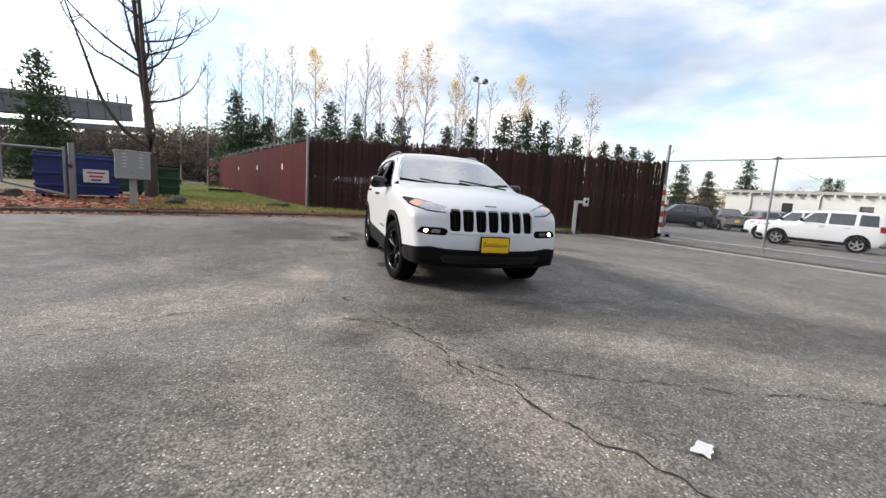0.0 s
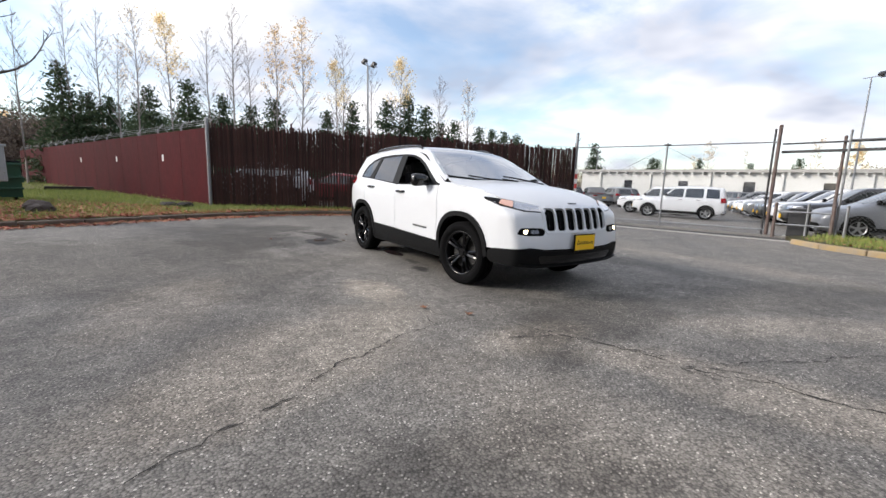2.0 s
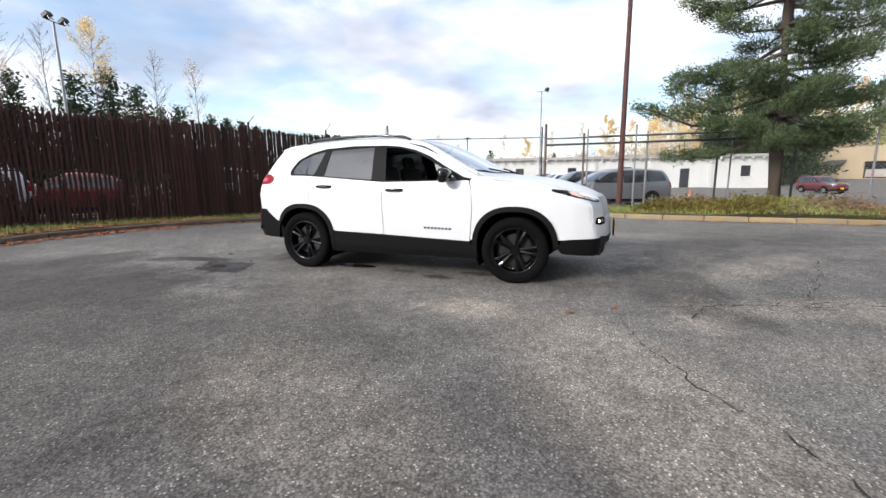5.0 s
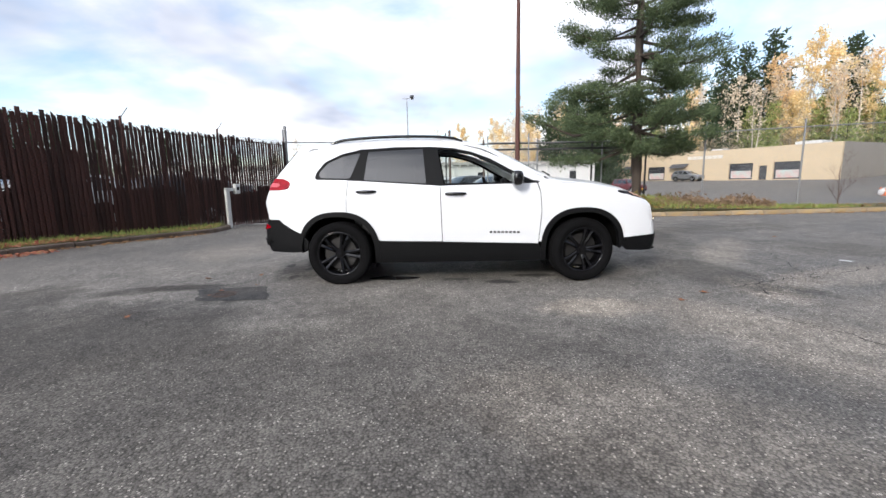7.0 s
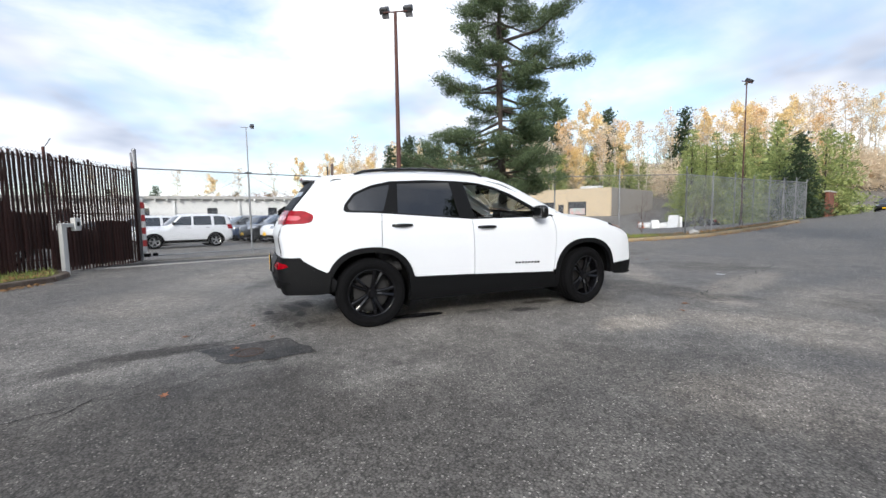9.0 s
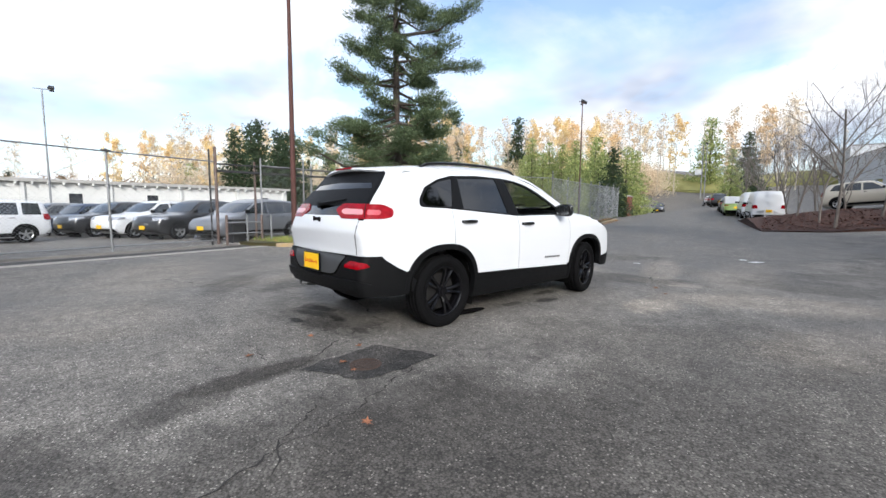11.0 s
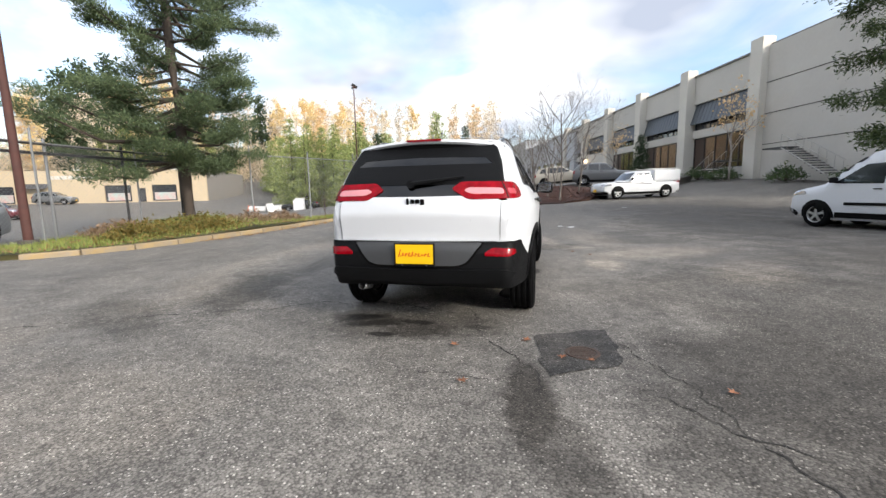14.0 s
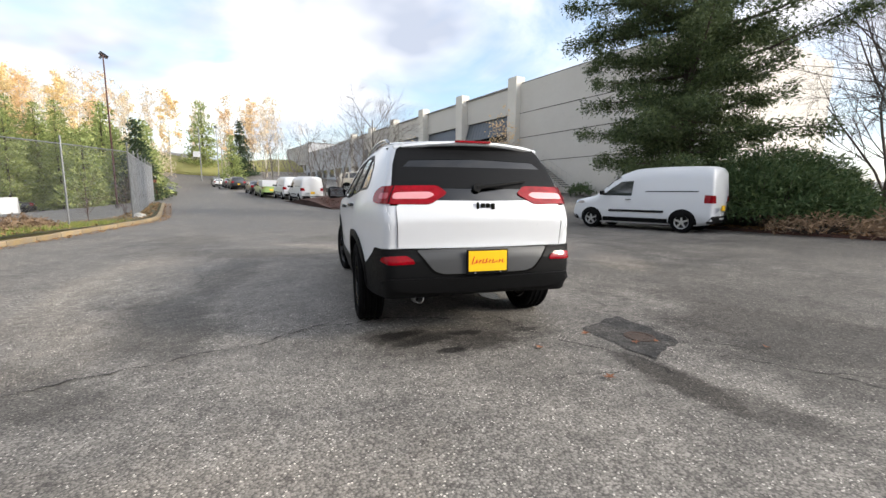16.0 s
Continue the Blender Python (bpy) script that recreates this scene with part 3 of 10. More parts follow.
def sheet(shape, plane, poly, holes=(), step=0.05, lift=0.0, thick=0.02, mirror=False, solid=False):
    """A panel of the skin: a flat outline, seen along one direction, laid on the skin. The +x side; mirror: the -x side."""
    from mathutils.geometry import delaunay_2d_cdt
    u, v, d = (np.array(a, float) for a in PLANES[plane])
    rim = dense(poly, step)
    rings = [rim] + [dense(h, step) for h in holes]
    pts, edges = [], []
    for ring in rings:
        b = len(pts)
        pts += ring
        edges += [(b + k, b + (k + 1) % len(ring)) for k in range(len(ring))]
    arr = np.array(poly)
    gx = np.arange(arr[:, 0].min(), arr[:, 0].max(), step)
    gy = np.arange(arr[:, 1].min(), arr[:, 1].max(), step)
    grid = np.array([(a + (0.25 if j % 2 else -0.25) * step, b) for j, b in enumerate(gy) for a in gx]).reshape(-1, 2)
    if len(grid):
        ok = in_poly(arr, grid)
        for h in holes:
            ok &= ~in_poly(np.array(h), grid)
        grid = grid[ok]
        ra = np.array(pts)
        near = np.array([np.hypot(*(ra - g).T).min() for g in grid]) if len(grid) else np.zeros(0)
        pts += [tuple(g) for g in grid[near > step * 0.45]]
    vs, es, fs, *_ = delaunay_2d_cdt([Vector(p) for p in pts], edges, [], 0, 1e-5)
    flat = np.array([(p.x, p.y) for p in vs])
    tri = np.array([f for f in fs if len(f) == 3])
    mid = flat[tri].mean(1)
    keep = in_poly(arr, mid)
    for h in holes:
        keep &= ~in_poly(np.array(h), mid)
    tri = tri[keep]
    origin = flat[:, :1] * u + flat[:, 1:] * v + 3.2 * d
    pos = shape.drop(origin, -d, 3.15)
    nor = shape.normal(pos)
    top = pos + nor * lift
    low = pos + nor * (lift - thick)
    # open edges get a skirt
    count = {}
    for t in tri:
        for a, b in ((t[0], t[1]), (t[1], t[2]), (t[2], t[0])):
            count[(min(a, b), max(a, b))] = count.get((min(a, b), max(a, b)), 0) + 1
    bm = bmesh.new()
    sx = np.array([-1, 1, 1]) if mirror else np.ones(3)
    skin = bm.verts.layers.float_vector.new("skin")
    V = [bm.verts.new(p * sx) for p in top]
    for vtx, nv in zip(V, nor):
        vtx[skin] = Vector(nv * sx)
    tn = np.cross(top[tri[:, 1]] - top[tri[:, 0]], top[tri[:, 2]] - top[tri[:, 0]])
    flip = ((tn * nor[tri[:, 0]]).sum(1) < 0) ^ mirror
    for t, fl in zip(tri, flip):
        try:
            bm.faces.new([V[i] for i in (t[::-1] if fl else t)]).smooth = True
        except ValueError:
            pass
    if thick:
        A, B = {}, {}
        for (a, b), n in count.items():
            if n == 1:
                for i in (a, b):
                    if i not in A:
                        A[i], B[i] = bm.verts.new(top[i] * sx), bm.verts.new(low[i] * sx)
                bm.faces.new((A[a], A[b], B[b], B[a]))
        if solid:
            W = [bm.verts.new(p * sx) for p in low]
            for t, fl in zip(tri, flip):
                bm.faces.new([W[i] for i in (t if fl else t[::-1])]).smooth = True
    for vtx in [w for w in bm.verts if not w.link_faces]:
        bm.verts.remove(vtx)
    return bm


def wheel(parent, at, radius, width, rim_r, spokes, rim_mat, turn=0.0, face=1, name="wheel", twin=True):
    """A wheel: tyre with grooves, rim with spokes, hub and brake disc. face: 1 if its outside looks to +x."""
    w = new(name)
    w.parent = parent
    w.matrix_local = pose(*at, 0, 0, turn + (0 if face > 0 else 180))
    h = width / 2
    bm = bmesh.new()
    prof = [(rim_r - 0.005, -h * 0.78), (rim_r + 0.03, -h * 0.97), (radius * 0.86, -h), (radius * 0.95, -h * 0.92), (radius, -h * 0.72)]
    for g in (-0.45, 0.0, 0.45):
        prof += [(radius, h * (g - 0.12)), (radius - 0.009, h * (g - 0.09)), (radius - 0.009, h * (g + 0.09)), (radius, h * (g + 0.12))]
    prof += [(radius, h * 0.72), (radius * 0.95, h * 0.92), (radius * 0.86, h), (rim_r + 0.03, h * 0.97), (rim_r - 0.005, h * 0.78)]
    lathe(bm, prof, 40, "X")
    part("tyre", bm, RUBBER, w, smooth=False)
    bm = bmesh.new()
    lathe(bm, [(rim_r, h * 0.80), (rim_r - 0.012, h * 0.84), (rim_r - 0.022, h * 0.72), (rim_r - 0.03, h * 0.1), (rim_r - 0.03, -h * 0.8), (rim_r, -h * 0.8)], 40, "X")
    part("rim", bm, rim_mat, w, smooth=True)
    for k in range(spokes):
        bm = bmesh.new()
        a = 2 * math.pi * k / spokes + math.pi / 2
        for side in ((-1, 1) if twin else (0,)):
            rows = []
            for r, off, wd, hx in ((0.045, 0.008, 0.034, 0.50), (0.10, 0.017, 0.030, 0.66), (rim_r * 0.7, 0.029, 0.030, 0.74), (rim_r - 0.012, 0.043, 0.040, 0.76)):
                half = wd / 2 if twin else wd * 1.2
                cx = side * off
                rows.append([(h * hx - 0.009, cx - half, r), (h * hx, cx + side * 0.003, r), (h * hx - 0.009, cx + half, r), (h * hx - 0.035, cx + half * 1.1, r), (h * hx - 0.035, cx - half * 1.1, r)])
            vr = [[bm.verts.new((p[0], p[1] * math.cos(a) + p[2] * math.sin(a) * 1, -p[1] * math.sin(a) + p[2] * math.cos(a))) for p in row] for row in rows]
            for A, B in zip(vr, vr[1:]):
                for i in range(5):
                    bm.faces.new((A[i], A[(i + 1) % 5], B[(i + 1) % 5], B[i]))
            bm.faces.new(vr[-1])
        bmesh.ops.recalc_face_normals(bm, faces=bm.faces)
        part("spoke", bm, rim_mat, w)
    bm = bmesh.new()
    rod(bm, (h * 0.3, 0, 0), (h * 0.55, 0, 0), 0.062, 0.055, 20)
    rod(bm, (h * 0.5, 0, 0), (h * 0.66, 0, 0), 0.034, 0.030, 20)
    for k in range(5):
        a = 2 * math.pi * (k + 0.5) / 5
        rod(bm, (h * 0.5, 0.046 * math.cos(a), 0.046 * math.sin(a)), (h * 0.62, 0.046 * math.cos(a), 0.046 * math.sin(a)), 0.008, n=6)
    part("hub", bm, rim_mat, w)
    bm = bmesh.new()
    rod(bm, (h * 0.02, 0, 0), (h * 0.12, 0, 0), rim_r * 0.72, n=28)
    rod(bm, (-h * 0.7, 0, 0), (-h * 0.6, 0, 0), rim_r - 0.03, n=28)
    part("brake_disc", bm, mat("cast iron disc", (0.016, 0.015, 0.015), 0.6, metal=0.3), w)
    return w


# ---------------------------------------------------------------- the white sport utility car in the middle
def suv_shape():
    roof = spline([(2.24, 1.05), (2.16, 1.20), (2.02, 1.37), (1.90, 1.50), (1.86, 1.555), (1.78, 1.575), (1.4, 1.615), (0.9, 1.642), (0.45, 1.645), (0.05, 1.625), (-0.30, 1.555), (-0.62, 1.415), (-0.92, 1.265), (-1.12, 1.175),
                   (-1.30, 1.150), (-1.6, 1.115), (-1.88, 1.05), (-2.08, 0.975), (-2.19, 0.915), (-2.235, 0.86), (-2.27, 0.72), (-2.295, 0.62), (-2.30, 0.50), (-2.27, 0.38), (-2.16, 0.27)], 5)
    low = [(-1.9, 0.225), (-0.9, 0.215), (0.9, 0.215), (1.9, 0.26), (2.13, 0.33), (2.235, 0.42), (2.275, 0.55), (2.275, 0.68), (2.245, 0.745), (2.24, 0.80), (2.265, 0.97)]
    return Shape(list(map(tuple, roof)) + low,
                 [(0.2, 0.84), (0.30, 0.875), (0.45, 0.898), (0.6, 0.908), (0.80, 0.915), (0.95, 0.912), (1.02, 0.90), (1.08, 0.878), (1.15, 0.845), (1.3, 0.778), (1.45, 0.708), (1.55, 0.648), (1.66, 0.55)],
                 [(-2.31, 0.74), (-2.24, 0.845), (-2.12, 0.91), (-1.95, 0.955), (-1.7, 0.985), (-1.3, 1.0), (1.3, 1.0), (1.5, 0.986), (1.7, 0.957), (1.9, 0.912), (2.05, 0.870), (2.2, 0.815), (2.32, 0.75)],
                 (0.20, 0.11), 0.07, 0.05)


def arc_path(cy, cz, r, a0, a1, n, flat=0.0):
    """Points of a wheel arch, squared off a little."""
    out = []
    for k in range(n + 1):
        a = radians(a0 + (a1 - a0) * k / n)
        c, s = math.cos(a), math.sin(a)
        e = 1 - flat
        out.append((cy + r * math.copysign(abs(c) ** e, c), cz + r * math.copysign(abs(s) ** e, s)))
    return out


def build_suv():
    sh = suv_shape()
    car = thing("sport_utility_car", ground_pose(0, 0, 0, 0.0), "clean white sport utility car, black cladding and wheels, front window down", "car")
    R, WB = 0.355, 1.35
    front_in = arc_path(-WB, 0.37, 0.405, 180, -13, 22, 0.16)   # from the nose side over the top to the door side
    front_out = arc_path(-WB, 0.37, 0.458, 178, -10, 22, 0.16)
    rear_in = arc_path(WB, 0.37, 0.405, 193, 2, 22, 0.16)
    rear_out = arc_path(WB, 0.37, 0.458, 190, 4, 22, 0.16)
    front_skin = arc_path(-WB, 0.37, 0.440, 178, -10, 40, 0.16)
    rear_skin = arc_path(WB, 0.37, 0.440, 190, 4, 60, 0.16)
    top_skin = max(p[1] for p in rear_skin)
    for mirror, hand in ((True, -1), (False, 1)):
        S = lambda name, poly, m, lift=0.0, thick=0.018, step=0.05, holes=(), plane="side", parent=None, label="": part(name, sheet(sh, plane, poly, holes, step, lift, thick, mirror), m, parent or car, label)
        # fender: from the nose to the door, over the arch
        S("front_fender", [(-2.02, 0.50)] + [(p[0], p[1]) for p in front_skin if p[1] > 0.45] + [(-0.872, 0.46), (-0.900, 0.80), (-0.885, 1.0), (-0.86, 1.10), (-0.93, 1.145), (-1.2, 1.125), (-1.6, 1.085), (-1.9, 1.0), (-2.05, 0.93)], WHITE_PAINT)
        fd = S("front_door", [(0.205, 1.088), (0.19, 0.478), (-0.862, 0.44), (-0.892, 0.80), (-0.877, 1.0), (-0.845, 1.10), (-0.7, 1.098)], WHITE_PAINT)
        rd = S("rear_door", [(0.213, 1.088), (0.198, 0.480)] + [(0.865, 0.498)] + [p for p in rear_skin if 0.5 < p[1] and p[0] < 1.236] + [(1.236, top_skin), (1.232, 1.0), (1.215, 1.165)], WHITE_PAINT)
        # quarter panel with the D pillar
        S("quarter_panel", [(1.223, 1.167), (1.24, 1.0), (1.243, top_skin)] + [p for p in rear_skin if p[0] > 1.25 and p[1] > 0.60] + [(1.83, 0.575), (1.98, 0.66), (2.08, 0.72), (2.20, 0.742), (2.20, 0.97), (2.13, 1.07), (2.03, 1.20), (1.90, 1.33), (1.80, 1.43), (1.72, 1.49), (1.55, 1.53), (1.35, 1.545), (1.1, 1.55), (1.1, 1.505), (1.3, 1.46), (1.49, 1.375), (1.585, 1.26), (1.60, 1.20), (1.57, 1.182)], WHITE_PAINT)
        # white roof side over the glass, and the A pillar
        S("roof_side", [(1.11, 1.55), (0.6, 1.565), (0.2, 1.555), (-0.05, 1.53), (-0.25, 1.475), (-0.5, 1.365), (-0.8, 1.215), (-0.97, 1.13), (-0.90, 1.115), (-0.79, 1.135), (-0.6, 1.235), (-0.35, 1.375), (-0.15, 1.455), (0.05, 1.50), (0.3, 1.522), (0.7, 1.528), (1.11, 1.508)], WHITE_PAINT, lift=0.001, step=0.035)
        # black window surround with its openings
        q_glass = rounded([(1.20, 1.185), (1.54, 1.198), (1.56, 1.25), (1.46, 1.365), (1.28, 1.44), (1.09, 1.478)], 0.03)
        r_glass = rounded([(0.36, 1.115), (1.05, 1.165), (1.01, 1.485), (0.40, 1.508)], 0.015)
        f_glass = rounded([(0.17, 1.105), (0.235, 1.49), (0.05, 1.478), (-0.15, 1.425), (-0.35, 1.337), (-0.58, 1.205), (-0.72, 1.108)], 0.015)
        S("window_surround", [(1.575, 1.180), (1.595, 1.20), (1.58, 1.262), (1.486, 1.372), (1.3, 1.456), (1.1, 1.503), (0.7, 1.524), (0.3, 1.518), (0.05, 1.496), (-0.15, 1.451), (-0.35, 1.371), (-0.6, 1.231), (-0.79, 1.131), (-0.84, 1.102), (0.2, 1.091), (1.21, 1.168)], BLACK_PLASTIC, lift=0.002, step=0.035, holes=(q_glass, r_glass, f_glass))
        S("quarter_window", q_glass, GLASS_DARK, lift=-0.004, thick=0)
        S("rear_window_pane", r_glass, GLASS_DARK, lift=-0.004, thick=0, parent=rd)
        if hand > 0:
            S("front_window_pane", f_glass, GLASS_CLEAR, lift=-0.004, thick=0, parent=fd)
        # cladding: arches and sill
        S("front_arch_cladding", front_out + front_in[::-1], BLACK_PLASTIC, lift=0.016, thick=0.06, step=0.03)
        S("rear_arch_cladding", rear_out + rear_in[::-1], BLACK_PLASTIC, lift=0.016, thick=0.06, step=0.03)
        S("sill_cladding", [(0.90, 0.496), (0.195, 0.472), (-0.86, 0.436), (-0.93, 0.35), (-0.95, 0.245), (0.95, 0.245), (0.93, 0.37)], BLACK_PLASTIC, lift=0.012, thick=0.04)
        # door handles
        for y0, y1, z, door in ((0.905, 1.13, 1.04, rd), (-0.075, 0.155, 1.0, fd)):
            S("door_handle_recess", rounded([(y0 + 0.02, z - 0.035), (y1 - 0.05, z - 0.035), (y1 - 0.05, z + 0.025), (y0 + 0.02, z + 0.025)], 0.03), WHITE_PAINT, lift=0.003, thick=0.004, step=0.03, parent=door)
            bm = bmesh.new()
            p = sh.drop(np.array([[3.0, (y0 + y1) / 2, z]]), np.array([-1.0, 0, 0]), 3.0)[0]
            rings = []
            for k in range(9):
                s = k / 8
                y = y0 + (y1 - y0) * s
                x = p[0] + 0.012 + 0.030 * math.sin(math.pi * min(1, max(0, s))) ** 0.5
                hz = 0.013 + 0.006 * math.sin(math.pi * s)
                rings.append([bm.verts.new((hand * (x + a), y, z + b)) for a, b in ((0.006, -hz * .6), (0.006, hz * .6), (-0.004, hz), (-0.014, hz * .6), (-0.014, -hz * .6), (-0.004, -hz))])
            for A, B in zip(rings, rings[1:]):
                for i in range(6):
                    bm.faces.new((A[i], A[(i + 1) % 6], B[(i + 1) % 6], B[i]))
            bm.faces.new(rings[0]); bm.faces.new(rings[-1])
            bmesh.ops.recalc_face_normals(bm, faces=bm.faces)
            part("door_handle", bm, GLOSS_BLACK, door, "black door handle", smooth=True)
        # wing mirror
        bm = bmesh.new()
        bmesh.ops.create_uvsphere(bm, u_segments=20, v_segments=12, radius=1.0)
        for v in bm.verts:
            c = v.co
            s = abs(c.x) ** 0.6 * math.copysign(1, c.x), abs(c.y) ** 0.7 * math.copysign(1, c.y), abs(c.z) ** 0.65 * math.copysign(1, c.z)
            yy = s[1] * 0.075
            if yy > 0.03:
                yy = 0.03
            v.co = (hand * (0.985 + s[0] * 0.115), -0.60 + yy, 1.155 + s[2] * (0.075 + 0.012 * s[0]))
        box(bm, (0.10, 0.06, 0.035), (hand * 0.86, -0.60, 1.105), bevel=0.01)
        bmesh.ops.recalc_face_normals(bm, faces=bm.faces)
        mir = part("wing_mirror", bm, GLOSS_BLACK, car, "gloss black wing mirror", smooth=True)
        bm = bmesh.new()
        box(bm, (0.17, 0.006, 0.105), (hand * 0.985, -0.567, 1.157), bevel=0.002)
        part("mirror_glass", bm, CHROME, mir)
        # headlamp: slim upper lamp that wraps the corner
        hl = rounded([(1.235, 0.862), (1.02, 0.872), (0.78, 0.925), (0.60, 0.985), (0.60, 1.003), (0.80, 0.985), (1.05, 0.945), (1.22, 0.905)], 0.02)
        lamp = S("headlamp", hl, BLACK_PLASTIC, lift=0.003, thick=0.012, step=0.03, plane="front_corner")
        S("lamp_strip", rounded([(1.226, 0.867), (1.03, 0.877), (0.905, 0.902), (0.905, 0.961), (1.05, 0.940), (1.213, 0.902)], 0.015), CLEAR_LENS, lift=0.008, thick=0.006, step=0.03, plane="front_corner", parent=lamp)
        S("turn_signal", rounded([(0.900, 0.906), (0.83, 0.922), (0.76, 0.944), (0.78, 0.978), (0.900, 0.962)], 0.010), AMBER_LENS, lift=0.008, thick=0.006, step=0.03, plane="front_corner", parent=lamp)
        # lower lamp unit
        fl = S("fog_lamp", rounded([(1.22, 0.635), (1.06, 0.638), (0.955, 0.655), (0.99, 0.715), (1.20, 0.712), (1.235, 0.68)], 0.02), VOID, lift=0.004, thick=0.012, step=0.03, plane="front_corner")
        S("fog_lamp_bulb", rounded([(1.055, 0.658), (1.02, 0.660), (1.022, 0.695), (1.06, 0.695)], 0.015), LAMP_ON, lift=0.010, thick=0.004, step=0.02, plane="front_corner", parent=fl)
        S("fog_lamp_reflector", rounded([(1.17, 0.655), (1.085, 0.657), (1.09, 0.695), (1.165, 0.693)], 0.015), mat("smoked reflector", (0.16, 0.16, 0.17), 0.25, metal=0.6, vary=0.2, scale=30), lift=0.009, thick=0.004, step=0.02, plane="front_corner", parent=fl)
        # tail lamp that wraps the corner
        tl = rounded([(1.345, 1.150), (1.265, 1.068), (0.86, 1.072), (0.785, 1.088), (0.785, 1.155), (0.87, 1.198), (1.265, 1.205)], 0.025)
        lamp = S("tail_lamp", tl, RED_LENS, lift=0.010, thick=0.02, step=0.03, plane="rear_corner")
        S("lamp_window", rounded([(1.275, 1.135), (1.235, 1.108), (1.03, 1.105), (1.03, 1.150), (1.235, 1.158)], 0.018), mat("pale red lamp window", (0.66, 0.27, 0.29), 0.15, vary=0.1, scale=30, coat=0.6), lift=0.013, thick=0.003, step=0.03, plane="rear_corner", parent=lamp)
        S("outer_lamp_window", rounded([(0.995, 1.106), (0.90, 1.104), (0.88, 1.125), (0.90, 1.148), (0.995, 1.150)], 0.012), mat("dim red lamp window", (0.50, 0.08, 0.10), 0.15, vary=0.25, scale=40), lift=0.012, thick=0.003, step=0.03, plane="rear_corner", parent=lamp)
        S("lamp_seam", [(1.01, 1.075), (1.017, 1.075), (1.017, 1.198), (1.01, 1.198)], BLACK_PLASTIC, lift=0.012, thick=0.003, step=0.03, plane="rear_corner", parent=lamp)
        # roof rail
        verts, faces = [], []
        ys = np.linspace(1.45, -0.05, 17)
        pr = sh.drop(np.array([[0.60, y, 3.0] for y in ys]), np.array([0, 0, -1.0]), 2.5)
        pts = []
        for k, p in enumerate(pr):
            s = k / 16
            pts.append((hand * p[0], p[1], p[2] + 0.048 * min(1, math.sin(math.pi * s) ** 0.35 if 0 < s < 1 else 0)))
        tube(verts, faces, pts, [0.012] + [0.017] * 15 + [0.012], 8)
        rail = raw("roof_rail", verts, faces, GLOSS_BLACK, car, "black roof rail", smooth=True)
        # lettering on the door cannot be read: fine bars
        bm = bmesh.new()
        p = sh.drop(np.array([[3.0, -0.5, 0.575]]), np.array([-1.0, 0, 0]), 3.0)[0]
        for k in range(8):
            box(bm, (0.004, 0.028, 0.022), (hand * (p[0] + 0.003), -0.34 - k * 0.043 if hand < 0 else -0.66 + k * 0.043, 0.576 - 0.001 * k))
        part("door_badge", bm, mat("dark badge", (0.05, 0.05, 0.055), 0.3, metal=0.5), fd)
        # inner door trim, so that the cabin is closed
        S("door_trim", [(0.20, 1.08), (0.19, 0.5), (-0.80, 0.5), (-0.80, 1.08)], DARK_TRIM, lift=-0.07, thick=0.0, parent=fd)
        S("door_trim", [(1.15, 1.1), (0.95, 0.5), (0.22, 0.5), (0.22, 1.08)], DARK_TRIM, lift=-0.07, thick=0.0, parent=rd)
        # wheel housing
        for cy in (-WB, WB):
            bm = bmesh.new()
            n = 18
            arch = arc_path(cy, 0.37, 0.418, 180 if cy < 0 else 205, -25 if cy < 0 else 0, n, 0.16)
            a0 = [bm.verts.new((hand * 0.885, *p)) for p in arch]
            a1 = [bm.verts.new((hand * 0.55, *p)) for p in arch]
            for k in range(n):
                bm.faces.new((a0[k], a0[k + 1], a1[k + 1], a1[k]))
            bm.faces.new(a1)
            part("wheel_housing", bm, VOID, car)
            wheel(car, (hand * 0.795, cy, R), R, 0.225, 0.250, 5, WHEEL_BLACK, turn=(9 if cy < 0 else 0), face=hand)
    F = lambda name, plane, poly, m, lift=0.0, thick=0.015, step=0.05, holes=(), parent=None, label="": part(name, sheet(sh, plane, poly, holes, step, lift, thick), m, parent or car, label)
    sym = lambda half: [(-x, z) for x, z in half] + [(x, z) for x, z in reversed(half)]
    # hood, windscreen, roof, from above
    hood = F("hood", "top", sym([(0.0, -2.185), (0.3, -2.165), (0.5, -2.12), (0.66, -2.02), (0.745, -1.85), (0.79, -1.5), (0.80, -1.15), (0.79, -0.93), (0.5, -1.06), (0.0, -1.135)]), WHITE_PAINT, lift=0.003, step=0.06)
    F("cowl", "top", sym([(0.0, -1.15), (0.5, -1.075), (0.80, -0.94), (0.765, -0.86), (0.4, -1.04), (0.0, -1.09)]), BLACK_PLASTIC, lift=-0.012, thick=0, step=0.05)
    F("windscreen", "top", sym([(0.0, -1.105), (0.4, -1.05), (0.73, -0.895), (0.785, -0.835), (0.72, -0.55), (0.63, -0.28), (0.565, -0.17), (0.3, -0.235), (0.0, -0.265)]), SCREEN, lift=0.002, thick=0, step=0.06)
    F("roof", "top", sym([(0.0, -0.255), (0.3, -0.225), (0.58, -0.15), (0.62, 0.2), (0.635, 0.8), (0.635, 1.3), (0.615, 1.60), (0.595, 1.75), (0.3, 1.845), (0.0, 1.875)]), WHITE_PAINT, lift=0.004, step=0.07)
    # headliner
    F("headliner", "top", sym([(0.0, -0.22), (0.55, -0.12), (0.58, 1.5), (0.0, 1.6)]), mat("pale grey headliner", (0.22, 0.21, 0.20), 0.9), lift=-0.05, thick=0, step=0.15)
    # nose
    slots = []
